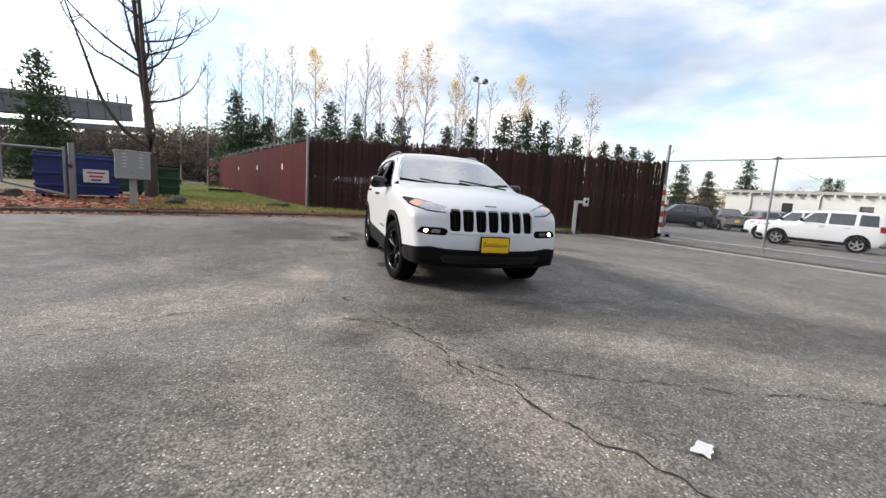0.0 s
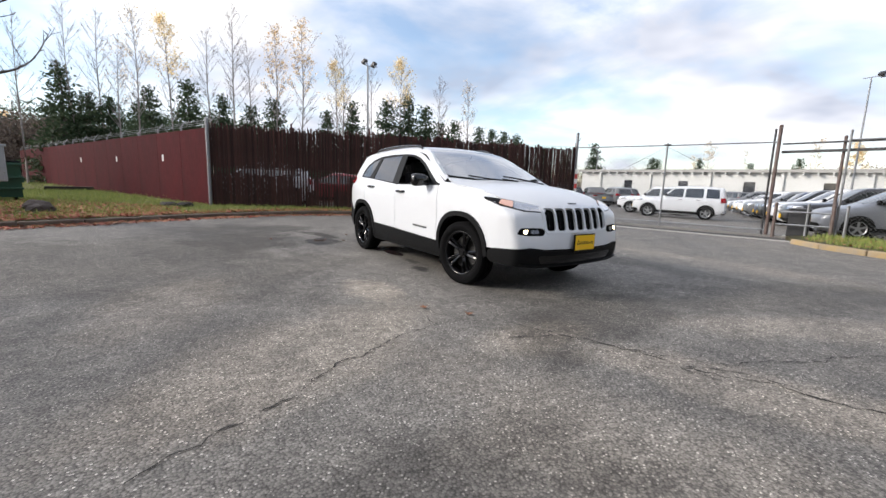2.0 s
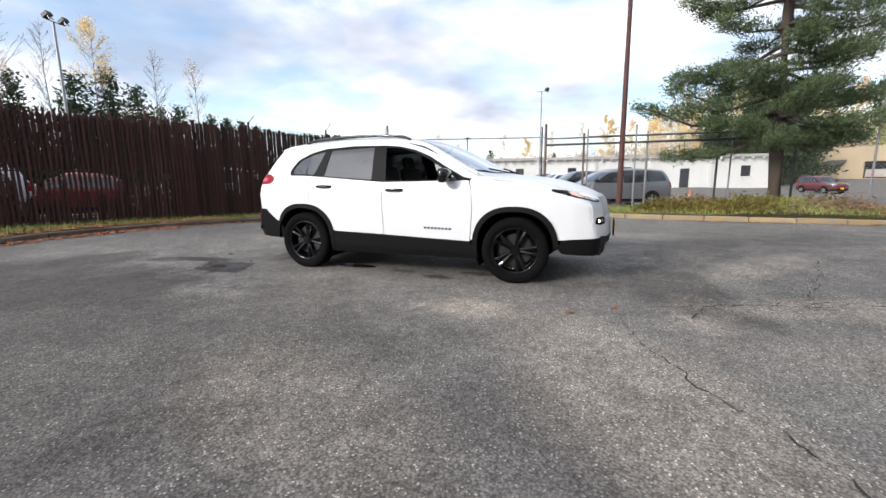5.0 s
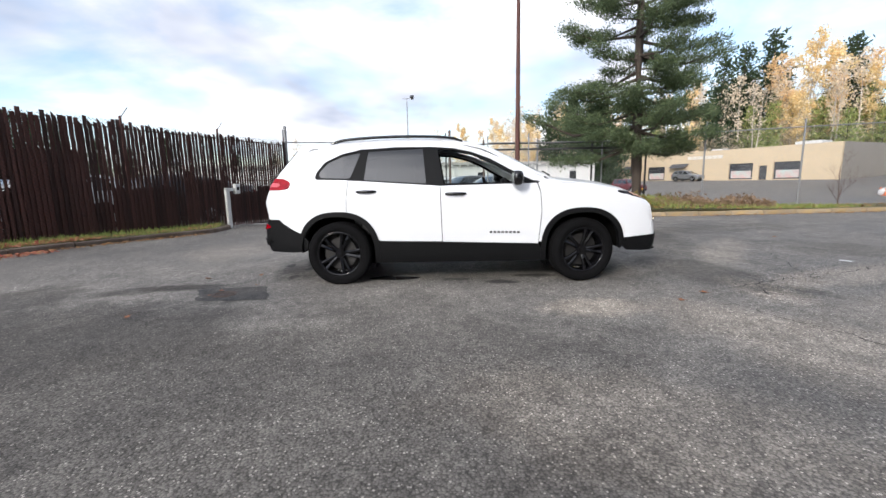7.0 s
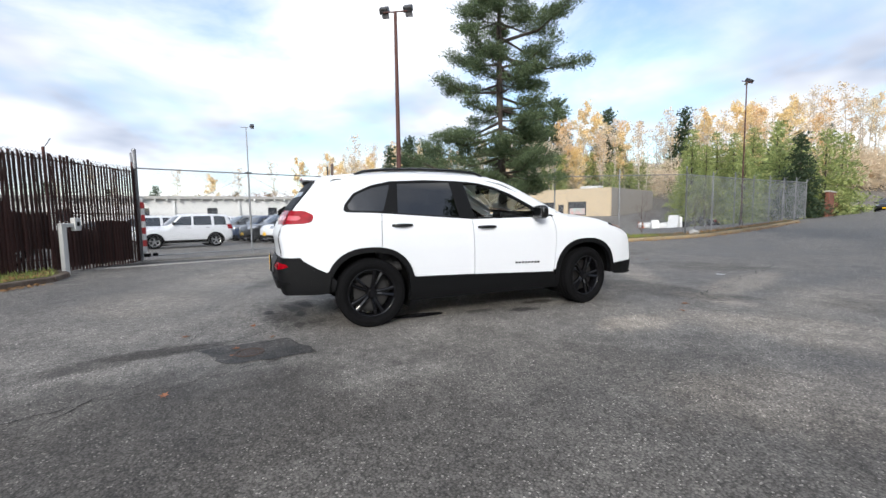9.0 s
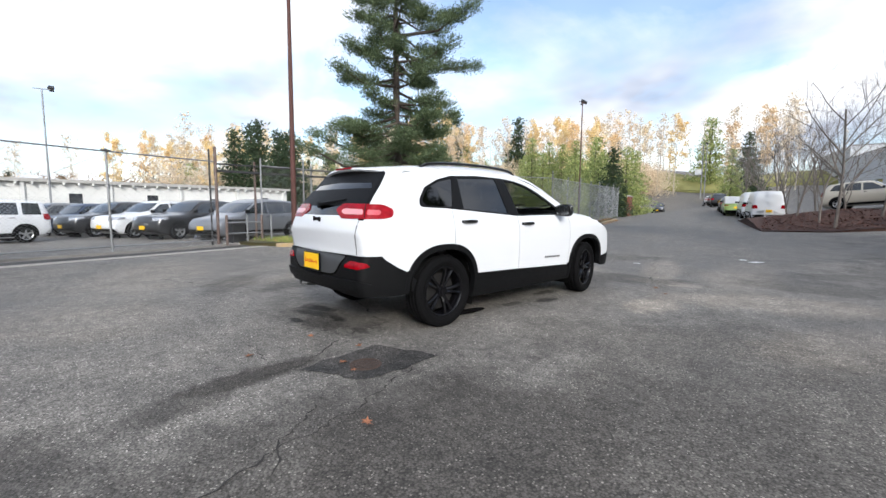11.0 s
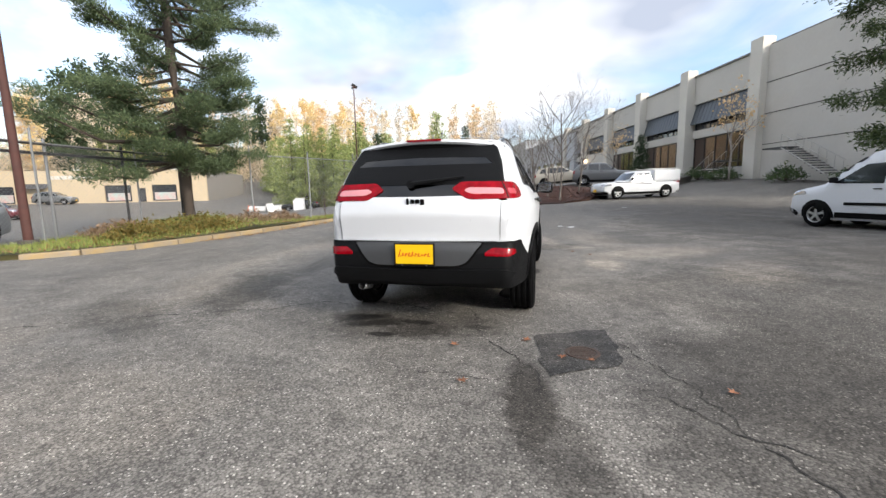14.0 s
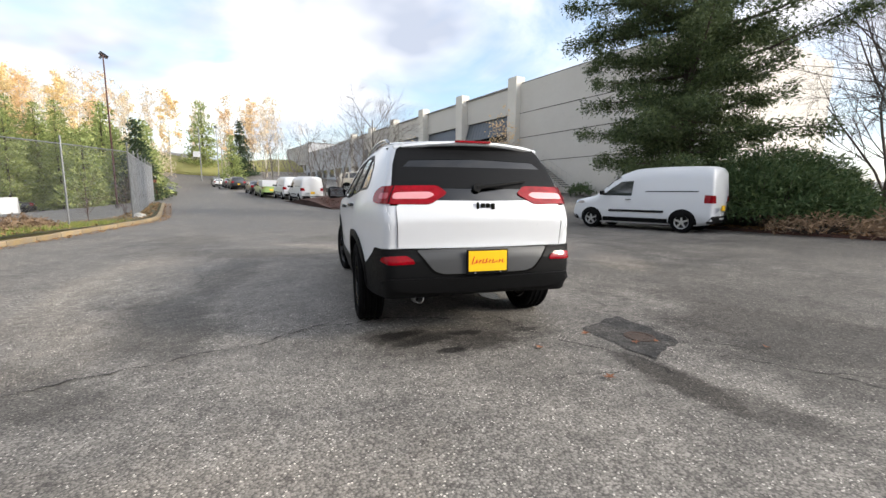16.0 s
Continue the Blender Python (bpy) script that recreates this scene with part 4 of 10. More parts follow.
    for k in range(7):
        c = (k - 3) * 0.137
        slots.append(rounded([(c - 0.053, 0.682), (c + 0.053, 0.682), (c + 0.060, 0.902), (c - 0.060, 0.902)], 0.032))
    fascia = F("front_fascia", "front", sym([(0.0, 0.492), (0.5, 0.500), (0.69, 0.525), (0.80, 0.50), (0.83, 0.62), (0.80, 0.85), (0.70, 0.93), (0.5, 0.95), (0.0, 0.955)]), WHITE_PAINT, lift=0.002, step=0.045, holes=slots)
    gr = F("grille_frame", "front", rounded([(-0.490, 0.655), (0.490, 0.655), (0.512, 0.918), (-0.512, 0.918)], 0.05), WHITE_PAINT, lift=0.010, thick=0.012, step=0.03, holes=slots)
    for k, slot in enumerate(slots):
        F("grille_slot", "front", slot, VOID, lift=-0.018, thick=0, step=0.04, parent=gr)
    for k, slot in enumerate(slots):
        c = (k - 3) * 0.137
        F("grille_bar", "front", [(c - 0.004, 0.705), (c + 0.004, 0.705), (c + 0.004, 0.88), (c - 0.004, 0.88)], BLACK_PLASTIC, lift=-0.010, thick=0.01, step=0.04, parent=gr)
    low = F("lower_bumper", "front", sym([(0.0, 0.315), (0.6, 0.32), (0.80, 0.35), (0.835, 0.45), (0.815, 0.505), (0.70, 0.518), (0.60, 0.512), (0.52, 0.488), (0.0, 0.482)]), BLACK_PLASTIC, lift=0.012, thick=0.03, step=0.05)
    F("air_intake", "front", rounded([(-0.52, 0.355), (0.52, 0.355), (0.58, 0.44), (-0.58, 0.44)], 0.03), GLOSS_BLACK, lift=0.016, thick=0.006, step=0.05, parent=low)
    F("skid_lip", "front", sym([(0.0, 0.322), (0.6, 0.328), (0.76, 0.35), (0.76, 0.365), (0.6, 0.348), (0.0, 0.342)]), BLACK_PLASTIC, lift=0.03, thick=0.03, step=0.05, parent=low)
    for hand in (True, False):
        part("bumper_corner", sheet(sh, "front_corner", [(1.05, 0.335), (0.84, 0.335), (0.70, 0.345), (0.655, 0.40), (0.68, 0.47), (0.74, 0.495), (1.0, 0.512), (1.10, 0.50)], (), 0.05, 0.011, 0.03, hand), BLACK_PLASTIC, car)
        part("rear_bumper_corner", sheet(sh, "rear_corner", [(1.30, 0.385), (0.95, 0.378), (0.76, 0.372), (0.665, 0.38), (0.61, 0.41), (0.585, 0.50), (0.64, 0.575), (0.74, 0.635), (0.86, 0.725), (1.0, 0.745), (1.30, 0.745)], (), 0.05, 0.011, 0.03, hand), BLACK_PLASTIC, car)
    for hand in (True, False):
        part("front_corner_skin", sheet(sh, "front_corner", [(0.76, 0.485), (1.08, 0.495), (1.08, 0.86), (0.98, 0.885), (0.80, 0.93), (0.73, 0.94), (0.72, 0.60)], (), 0.045, -0.001, 0.01, hand), WHITE_PAINT, car)
        part("rear_pillar_skin", sheet(sh, "rear_corner", [(0.88, 1.05), (1.02, 1.05), (1.03, 1.18), (0.985, 1.34), (0.94, 1.46), (0.89, 1.535), (0.72, 1.54), (0.77, 1.46), (0.80, 1.33), (0.84, 1.18)], (), 0.04, -0.001, 0.01, hand), WHITE_PAINT, car)
        part("roof_edge", sheet(sh, "top", [(0.835, -0.93), (0.81, -0.80), (0.755, -0.52), (0.68, -0.25), (0.655, -0.05), (0.67, 0.3), (0.675, 0.9), (0.665, 1.4), (0.625, 1.74), (0.53, 1.80), (0.55, 1.60), (0.58, 0.3), (0.54, -0.10), (0.595, -0.27), (0.685, -0.55), (0.75, -0.83), (0.775, -0.93)], (), 0.04, -0.001, 0.01, hand), WHITE_PAINT, car)
    # tail
    gate = F("tailgate", "rear", sym([(0.0, 0.752), (0.655, 0.752), (0.66, 0.95), (0.67, 1.05), (0.60, 1.10), (0.0, 1.095)]), WHITE_PAINT, lift=0.004, step=0.045)
    for sx in (-1, 1):
        F("gate_seam", "rear", [(sx * 0.656, 0.757), (sx * 0.659, 0.757), (sx * 0.667, 1.05), (sx * 0.664, 1.05)], GREY_TRIM, lift=0.006, thick=0.003, step=0.04, parent=gate)
    F("rear_side_skin", "rear", sym([(0.66, 0.748), (0.80, 0.748), (0.815, 0.9), (0.80, 1.06), (0.66, 1.06)]), WHITE_PAINT, lift=-0.001, step=0.05)
    F("rear_window", "rear", sym([(0.0, 1.098), (0.36, 1.10), (0.42, 1.155), (0.62, 1.19), (0.66, 1.20), (0.63, 1.36), (0.58, 1.47), (0.0, 1.49)]), GLASS_REAR, lift=0.0, thick=0, step=0.05)
    F("window_surround", "rear", sym([(0.62, 1.19), (0.685, 1.195), (0.650, 1.37), (0.605, 1.49), (0.55, 1.53), (0.0, 1.54), (0.0, 1.42), (0.52, 1.405), (0.585, 1.35)]), BLACK_PLASTIC, lift=0.003, thick=0.01, step=0.035)
    # spoiler
    bm = bmesh.new()
    for k in range(13):
        x = -0.62 + 1.24 * k / 12
        b = 1.90 - 0.11 * (x / 0.62) ** 2
        t = 1.575 - 0.045 * (x / 0.62) ** 2 + 0.004
        for p in ((b - 0.30, t + 0.022), (b + 0.03, t - 0.012), (b + 0.045, t - 0.03), (b + 0.03, t - 0.045), (b - 0.14, t - 0.065)):
            bm.verts.new((x, *p))
    bm.verts.ensure_lookup_table()
    for k in range(12):
        for i in range(4):
            bm.faces.new([bm.verts[j] for j in (k * 5 + i, k * 5 + i + 1, k * 5 + i + 6, k * 5 + i + 5)]).material_index = 0
    for k in (0, 12):
        bm.faces.new([bm.verts[k * 5 + i] for i in range(5)])
    bmesh.ops.recalc_face_normals(bm, faces=bm.faces)
    sp = part("roof_spoiler", bm, WHITE_PAINT, car, "white roof spoiler", smooth=False)
    bm = bmesh.new()
    box(bm, (0.30, 0.012, 0.018), (0, 1.945, 1.560), bevel=0.003)
    part("brake_light", bm, RED_LENS, sp)
    bm = bmesh.new()
    for k in range(13):
        x = -0.60 + 1.20 * k / 12
        b = 1.90 - 0.11 * (x / 0.62) ** 2
        t = 1.575 - 0.045 * (x / 0.62) ** 2
        for p in ((b + 0.026, t - 0.046), (b - 0.02, t - 0.13)):
            bm.verts.new((x, *p))
    bm.verts.ensure_lookup_table()
    for k in range(12):
        bm.faces.new([bm.verts[j] for j in (k * 2, k * 2 + 1, k * 2 + 3, k * 2 + 2)])
    part("spoiler_underside", bm, BLACK_PLASTIC, sp)
    bump = F("rear_bumper", "rear", sym([(0.0, 0.400), (0.4, 0.395), (0.66, 0.39), (0.80, 0.40), (0.83, 0.6), (0.80, 0.745), (0.0, 0.745)]), BLACK_PLASTIC, lift=0.012, thick=0.03, step=0.05)
    F("bumper_insert", "rear", rounded(sym([(0.0, 0.560), (0.33, 0.562), (0.40, 0.585), (0.46, 0.66), (0.53, 0.740), (0.0, 0.740)]), 0.03), GREY_TRIM, lift=0.017, thick=0.006, step=0.05, parent=bump)
    F("bumper_groove", "rear", rounded(sym([(0.0, 0.548), (0.345, 0.550), (0.415, 0.572), (0.478, 0.655), (0.55, 0.742), (0.0, 0.742)]), 0.03), VOID, lift=0.0145, thick=0.004, step=0.05, parent=bump)
    F("bumper_step", "rear", sym([(0.0, 0.425), (0.52, 0.428), (0.70, 0.455), (0.76, 0.50), (0.70, 0.532), (0.5, 0.536), (0.0, 0.536)]), BLACK_PLASTIC, lift=0.030, thick=0.022, step=0.05, parent=bump)
    F("bumper_valance", "rear", sym([(0.0, 0.365), (0.5, 0.365), (0.62, 0.372), (0.60, 0.41), (0.0, 0.41)]), GLOSS_BLACK, lift=-0.01, thick=0.02, step=0.05, parent=bump)
    for s in (-1, 1):
        F("rear_reflector", "rear", rounded([(s * 0.545, 0.640), (s * 0.545, 0.660), (s * 0.60, 0.693), (s * 0.755, 0.688), (s * 0.765, 0.655), (s * 0.72, 0.633)], 0.012), RED_LENS, lift=0.02, thick=0.01, step=0.03, parent=bump)
    # exhaust
    bm = bmesh.new()
    lathe(bm, [(0.030, 0.0), (0.034, 0.0), (0.034, -0.16), (0.030, -0.16), (0.028, -0.02)], 18)
    ex = part("exhaust_tip", bm, GALV, car, "bright exhaust tip", smooth=True)
    ex.matrix_local = pose(0.50, 2.20, 0.365, -80, 0, 0)
    # wiper
    bm = bmesh.new()
    line = sh.drop(np.array([[0.05 - 0.06 * k, 3.2, 1.190 + 0.007 * k] for k in range(8)]), np.array([0, -1.0, 0]), 2.5) + np.array([0, 0.024, 0.008])
    for k, (a, b) in enumerate(zip(line, line[1:])):
        rod(bm, a, b, 0.020 - 0.0015 * k, n=6)
    rod(bm, line[0] + np.array([0, -0.05, -0.01]), line[0] + np.array([0, 0.012, 0]), 0.032, n=12)
    part("rear_wiper", bm, BLACK_PLASTIC, car)
    for s in (0.0, 0.52):
        bm = bmesh.new()
        pts = sh.drop(np.array([[-0.52 + s + 0.62 * k / 8, -1.06 - 0.015 * k + (0.18 * max(0, (0.5 - k / 8)) if s == 0 else 0.04), 3.0] for k in range(9)]), np.array([0, 0, -1.0]), 2.6)
        for a, b in zip(pts, pts[1:]):
            rod(bm, a + np.array([0, -0.01, 0.016]), b + np.array([0, -0.01, 0.016]), 0.009, n=6)
        part("wiper", bm, BLACK_PLASTIC, car)
    # plates
    for nm, mtx, name in (("front", pose(0, -2.345, 0.555, 90, 0, 0), "licence_plate"), ("rear", pose(0, 2.312, 0.648, 90, 0, 180), "licence_plate")):
        plate = new(name)
        plate.parent = car
        plate.matrix_local = mtx
        plate["label"] = "yellow dealer plate in a black frame"
        bm = bmesh.new()
        box(bm, (0.33, 0.185, 0.014), (0, 0, -0.009), bevel=0.004)
        part("plate_frame", bm, BLACK_PLASTIC, plate)
        bm = bmesh.new()
        box(bm, (0.305, 0.152, 0.004), (0, 0.006, 0.001), bevel=0.001)
        part("plate_face", bm, YELLOW, plate)
        # dealer's script is a brand: plain slanted strokes of its size
        bm = bmesh.new()
        rnd = random.Random(3)
        x = -0.118
        for k in range(10):
            hgt = (0.062, 0.030, 0.028, 0.034, 0.040, 0.028, 0.030, 0.014, 0.026, 0.028)[k]
            box(bm, (0.0075, hgt, 0.002), (x, 0.004 + (hgt - 0.03) * 0.3, 0.0045), Matrix.Rotation(radians(-18), 4, "Z"))
            box(bm, (0.013, 0.0055, 0.002), (x + 0.009, -0.008 + (k % 3) * 0.008, 0.0045), Matrix.Rotation(radians(28), 4, "Z"))
            x += 0.026
        part("plate_script", bm, RED_INK if nm == "rear" else BLACK_INK, plate)
        for sx in (-1, 1):
            bm = bmesh.new()
            rod(bm, (sx * 0.10, -0.078, 0.0), (sx * 0.10, -0.078, 0.006), 0.007, n=8)
            part("plate_screw", bm, CHROME, plate)
    # badge shapes on hood lip and tailgate: plain dark strokes
    bm = bmesh.new()
    at = sh.drop(np.array([[0.0, 3.2, 1.062]]), np.array([0, -1.0, 0]), 2.5)[0]
    for k, (w, hgt, dz) in enumerate(((0.020, 0.050, 0), (0.034, 0.034, 0), (0.034, 0.034, 0), (0.034, 0.046, -0.006))):
        box(bm, (w, 0.012, hgt), (0.062 - k * 0.040, at[1] + 0.012, 1.062 + dz), bevel=0.004)
    part("gate_badge", bm, GLOSS_BLACK, gate)
    p = sh.drop(np.array([[0.0, -2.14, 3.0]]), np.array([0, 0, -1.0]), 2.6)[0]
    bm = bmesh.new()
    for k in range(4):
        box(bm, (0.022, 0.022, 0.004), (-0.05 + k * 0.034, -2.14, p[2] + 0.006), Matrix.Rotation(radians(22), 4, "X"))
    part("hood_badge", bm, GLOSS_BLACK, hood)
    # floor pan
    bm = bmesh.new()
    box(bm, (1.40, 1.75, 0.10), (0, 0, 0.29))
    box(bm, (1.0, 3.9, 0.22), (0, 0, 0.52))
    part("floor_pan", bm, VOID, car)
    # cabin: dashboard, wheel, seats, tunnel, load cover
    bm = bmesh.new()
    box(bm, (1.50, 0.42, 0.20), (0, -0.78, 0.98), bevel=0.06)
    box(bm, (0.24, 1.2, 0.30), (0, -0.2, 0.62), bevel=0.04)
    box(bm, (0.22, 0.06, 0.16), (0, -0.60, 1.09), bevel=0.03)
    part("dashboard", bm, DARK_TRIM, car)
    bm = bmesh.new()
    verts, faces = [], []
    ring = [(0.37 + 0.185 * math.cos(a), -0.42 + 0.06 * math.sin(a), 1.0 + 0.175 * math.sin(a)) for a in np.linspace(0, 2 * math.pi, 25)]
    tube(verts, faces, ring, [0.016] * 25, 6)
    st = raw("steering_wheel", verts, faces, DARK_TRIM, car, smooth=True)
    bm = bmesh.new()
    rod(bm, (0.37, -0.42, 1.0), (0.37, -0.70, 0.93), 0.05, 0.06)
    box(bm, (0.30, 0.02, 0.05), (0.37, -0.42, 1.0), bevel=0.008)
    part("steering_column", bm, DARK_TRIM, st)
    SEAT = mat("dark grey seat cloth", (0.045, 0.045, 0.047), 0.9, vary=0.15, bump=0.3, bump_scale=200)
    for sx in (-0.37, 0.37):
        seat = new("front_seat")
        seat.parent = car
        for nm, size, at, tilt in (("cushion", (0.50, 0.52, 0.16), (sx, 0.02, 0.62), -6), ("backrest", (0.48, 0.14, 0.66), (sx, 0.36, 0.95), -14), ("headrest", (0.27, 0.10, 0.17), (sx, 0.46, 1.345), -10)):
            bm = bmesh.new()
            box(bm, size, at, Matrix.Rotation(radians(tilt), 4, "X"), bevel=0.05, seg=3)
            part(nm, bm, SEAT, seat, smooth=True)
    bench = new("rear_bench")
    bench.parent = car
    for nm, size, at, tilt in (("cushion", (1.3, 0.48, 0.16), (0, 0.92, 0.62), -5), ("backrest", (1.3, 0.14, 0.62), (0, 1.22, 0.93), -16), ("headrest", (0.26, 0.09, 0.15), (0.38, 1.32, 1.28), -10), ("headrest", (0.26, 0.09, 0.15), (-0.38, 1.32, 1.28), -10)):
        bm = bmesh.new()
        box(bm, size, at, Matrix.Rotation(radians(tilt), 4, "X"), bevel=0.05, seg=3)
        part(nm, bm, SEAT, bench, smooth=True)
    bm = bmesh.new()
    box(bm, (0.10, 0.03, 0.055), (0, -0.30, 1.43), bevel=0.01)
    rod(bm, (0, -0.30, 1.45), (0, -0.36, 1.51), 0.008)
    part("rear_view_mirror", bm, DARK_TRIM, car)
    return car


build_suv()

# ---------------------------------------------------------------- kerbs and verges
def along(pts, step):
    """Even points on a bent line, with the heading at each."""
    line = spline([(x, y) for x, y in pts], 10)
    seg = np.hypot(*np.diff(line, axis=0).T)
    acc = np.concatenate([[0], np.cumsum(seg)])
    n = max(1, int(acc[-1] / step))
    out = []
    for k in range(n + 1):
        s = acc[-1] * k / n
        x, y = np.interp(s, acc, line[:, 0]), np.interp(s, acc, line[:, 1])
        x2, y2 = np.interp(min(s + 0.05, acc[-1]), acc, line[:, 0]), np.interp(min(s + 0.05, acc[-1]), acc, line[:, 1])
        x1, y1 = np.interp(max(s - 0.05, 0), acc, line[:, 0]), np.interp(max(s - 0.05, 0), acc, line[:, 1])
        out.append((x, y, math.atan2(y2 - y1, x2 - x1)))
    return out


def verge(name, poly, lift, material, label, category="verge", step=0.6, bumps=0.04):
    """A raised bed inside a flat outline, following the land."""
    from mathutils.geometry import delaunay_2d_cdt
    rim = dense(poly, step)
    arr = np.array(poly)
    pts, edges = list(rim), [(k, (k + 1) % len(rim)) for k in range(len(rim))]
    gx, gy = np.arange(arr[:, 0].min(), arr[:, 0].max(), step), np.arange(arr[:, 1].min(), arr[:, 1].max(), step)
    grid = np.array([(a, b) for a in gx for b in gy])
    grid = grid[in_poly(arr, grid)]
    ra = np.array(rim)
    grid = [tuple(g) for g in grid if np.hypot(*(ra - g).T).min() > step * 0.5]
    vs, es, fs, *_ = delaunay_2d_cdt([Vector(p) for p in pts + grid], edges, [], 0, 1e-5)
    mid = np.array([[sum(vs[i].x for i in f) / 3, sum(vs[i].y for i in f) / 3] for f in fs])
    ok = in_poly(arr, mid)
    top = lift if callable(lift) else (lambda x, y: lift)
    verts = [(v.x, v.y, land(v.x, v.y) + top(v.x, v.y) + bumps * noise.noise((v.x * 0.9, v.y * 0.9, 3))) for v in vs]
    faces = [f for f, k in zip(fs, ok) if k]
    base = len(verts)
    n = len(rim)
    verts += [(x, y, land(x, y) - 0.1) for x, y in rim]
    faces += [(k, (k + 1) % n, base + (k + 1) % n, base + k) for k in range(n)]
    return tagged(raw(name, verts, faces, material, smooth=True), label, category, kind="structure")


def kerb(name, pts, material, label, high=0.13, wide=0.16, step=1.0):
    ob = thing(name, Matrix(), label, "kerb", kind="structure")
    bm = bmesh.new()
    box(bm, (step - 0.012, wide, high + 0.15), (0, 0, (high - 0.15) / 2), bevel=0.025)
    me = bpy.data.meshes.new("kerb_stone")
    bm.to_mesh(me)
    bm.free()
    me.materials.append(material)
    rows = along(pts, step)
    for (x, y, a), (x2, y2, _) in zip(rows, rows[1:]):
        mx, my = (x + x2) / 2, (y + y2) / 2
        o = part_of("kerb_stone", me, ob)
        o.matrix_local = pose(mx, my, land(mx, my) + random.uniform(-0.008, 0.008), 0, math.degrees(-math.atan2(land(x2, y2) - land(x, y), math.dist((x, y), (x2, y2)))), math.degrees(math.atan2(y2 - y, x2 - x))) @ Matrix.Diagonal((math.dist((x, y), (x2, y2)) / step, 1, 1, 1))
    return ob


FENCE_A, FENCE_B = Vector((-2.15, 11.5)), Vector((10.15, 6.05))
RED_END = Vector((-13.5, 47.0))
NORTH_KERB = [(-16, 1.0), (-12, 3.1), (-9, 4.75), (-6.5, 6.05), (-4.2, 7.0), (-2.2, 7.9), (-0.5, 8.4), (1.2, 8.25), (2.8, 7.7), (4.3, 7.05), (5.6, 6.45), (6.6, 6.6), (7.5, 7.05)]
EAST_KERB = [(10.1, -1.2), (9.1, -2.4), (8.55, -4.4), (8.35, -6.5), (8.3, -8.5), (8.25, -10.8), (8.1, -13.0), (8.0, -15.2), (8.6, -17.6), (10.2, -23.0), (12.6, -31.0), (15.0, -39.0), (22.0, -63.0)]


def offset_line(pts, by):
    out = []
    for i, p in enumerate(pts):
        a, b = Vector(pts[max(i - 1, 0)]), Vector(pts[min(i + 1, len(pts) - 1)])
        d = (b - a).normalized()
        out.append((p[0] - d.y * by, p[1] + d.x * by))
    return out


verge("north_verge", offset_line([tuple(p) for p in spline(NORTH_KERB, 3)], 0.1) + [(7.9, 7.2), (6.0, 8.2), (3, 9.5), (0, 10.9), (-2.3, 11.9), (-3.5, 15.0), (-14.5, 50.0), (-22, 60), (-30, 40), (-30, 8)], 0.10, GRASS_SOIL, "rough autumn grass between kerb and fence")
kerb("kerb_north", NORTH_KERB, KERB_GREY, "low mossy concrete kerb with fallen leaves", high=0.10)
mound = lambda x, y: 0.12 + 0.42 * math.exp(-((x - 11.3) ** 2 + (y + 7.3) ** 2) / 5.0)
verge("east_verge", offset_line([tuple(p) for p in spline(EAST_KERB[:11], 3)], 0.1) + [(13.8, -31.2), (10.2, -18.6), (9.9, -15.4), (10.6, -12.0), (11.8, -10.0), (13.6, -8.0), (13.8, -5.5), (13.2, -2.6), (12.6, -0.6), (11.2, -0.7)], mound, GRASS_SOIL, "rough grass bed behind the yellow kerb")
kerb("kerb_east", EAST_KERB[:11], KERB_YELLOW, "worn yellow-painted concrete kerb")
verge("mulch_island", [(0.6, -20.5), (-2.0, -20.2), (-3.6, -21.6), (-4.6, -24.0), (-5.5, -27.5), (-2.5, -31), (2.2, -30.0), (4.4, -33), (2.6, -27.0), (1.4, -23.0)], lambda x, y: -0.05 + 0.85 * math.exp(-((x + 1.5) ** 2 + (y + 27.0) ** 2) / 22), MULCH, "mounded bed of red-brown bark mulch")
verge("upper_parking", [(-4.0, -29.0), (-9.0, -30.0), (-13.5, -36.0), (-4, -62), (2, -56), (-1.0, -40), (-2.0, -32)], lambda x, y: 0.55, MATS["worn asphalt"], "raised asphalt parking strip beside the offices", "pavement", bumps=0.0)
verge("west_verge", [(-12.6, -1.0), (-11.8, -3.6), (-11.3, -6.0), (-10.8, -8.4), (-11.4, -10.4), (-14, -12.5), (-21.5, -13.5), (-27, -2.0), (-26, 6), (-15, 5)], 0.08, MULCH, "leaf-strewn planting bed")
asphalt("worn asphalt dark strip", (0.085, 0.080, 0.075), (0.045, 0.043, 0.041))
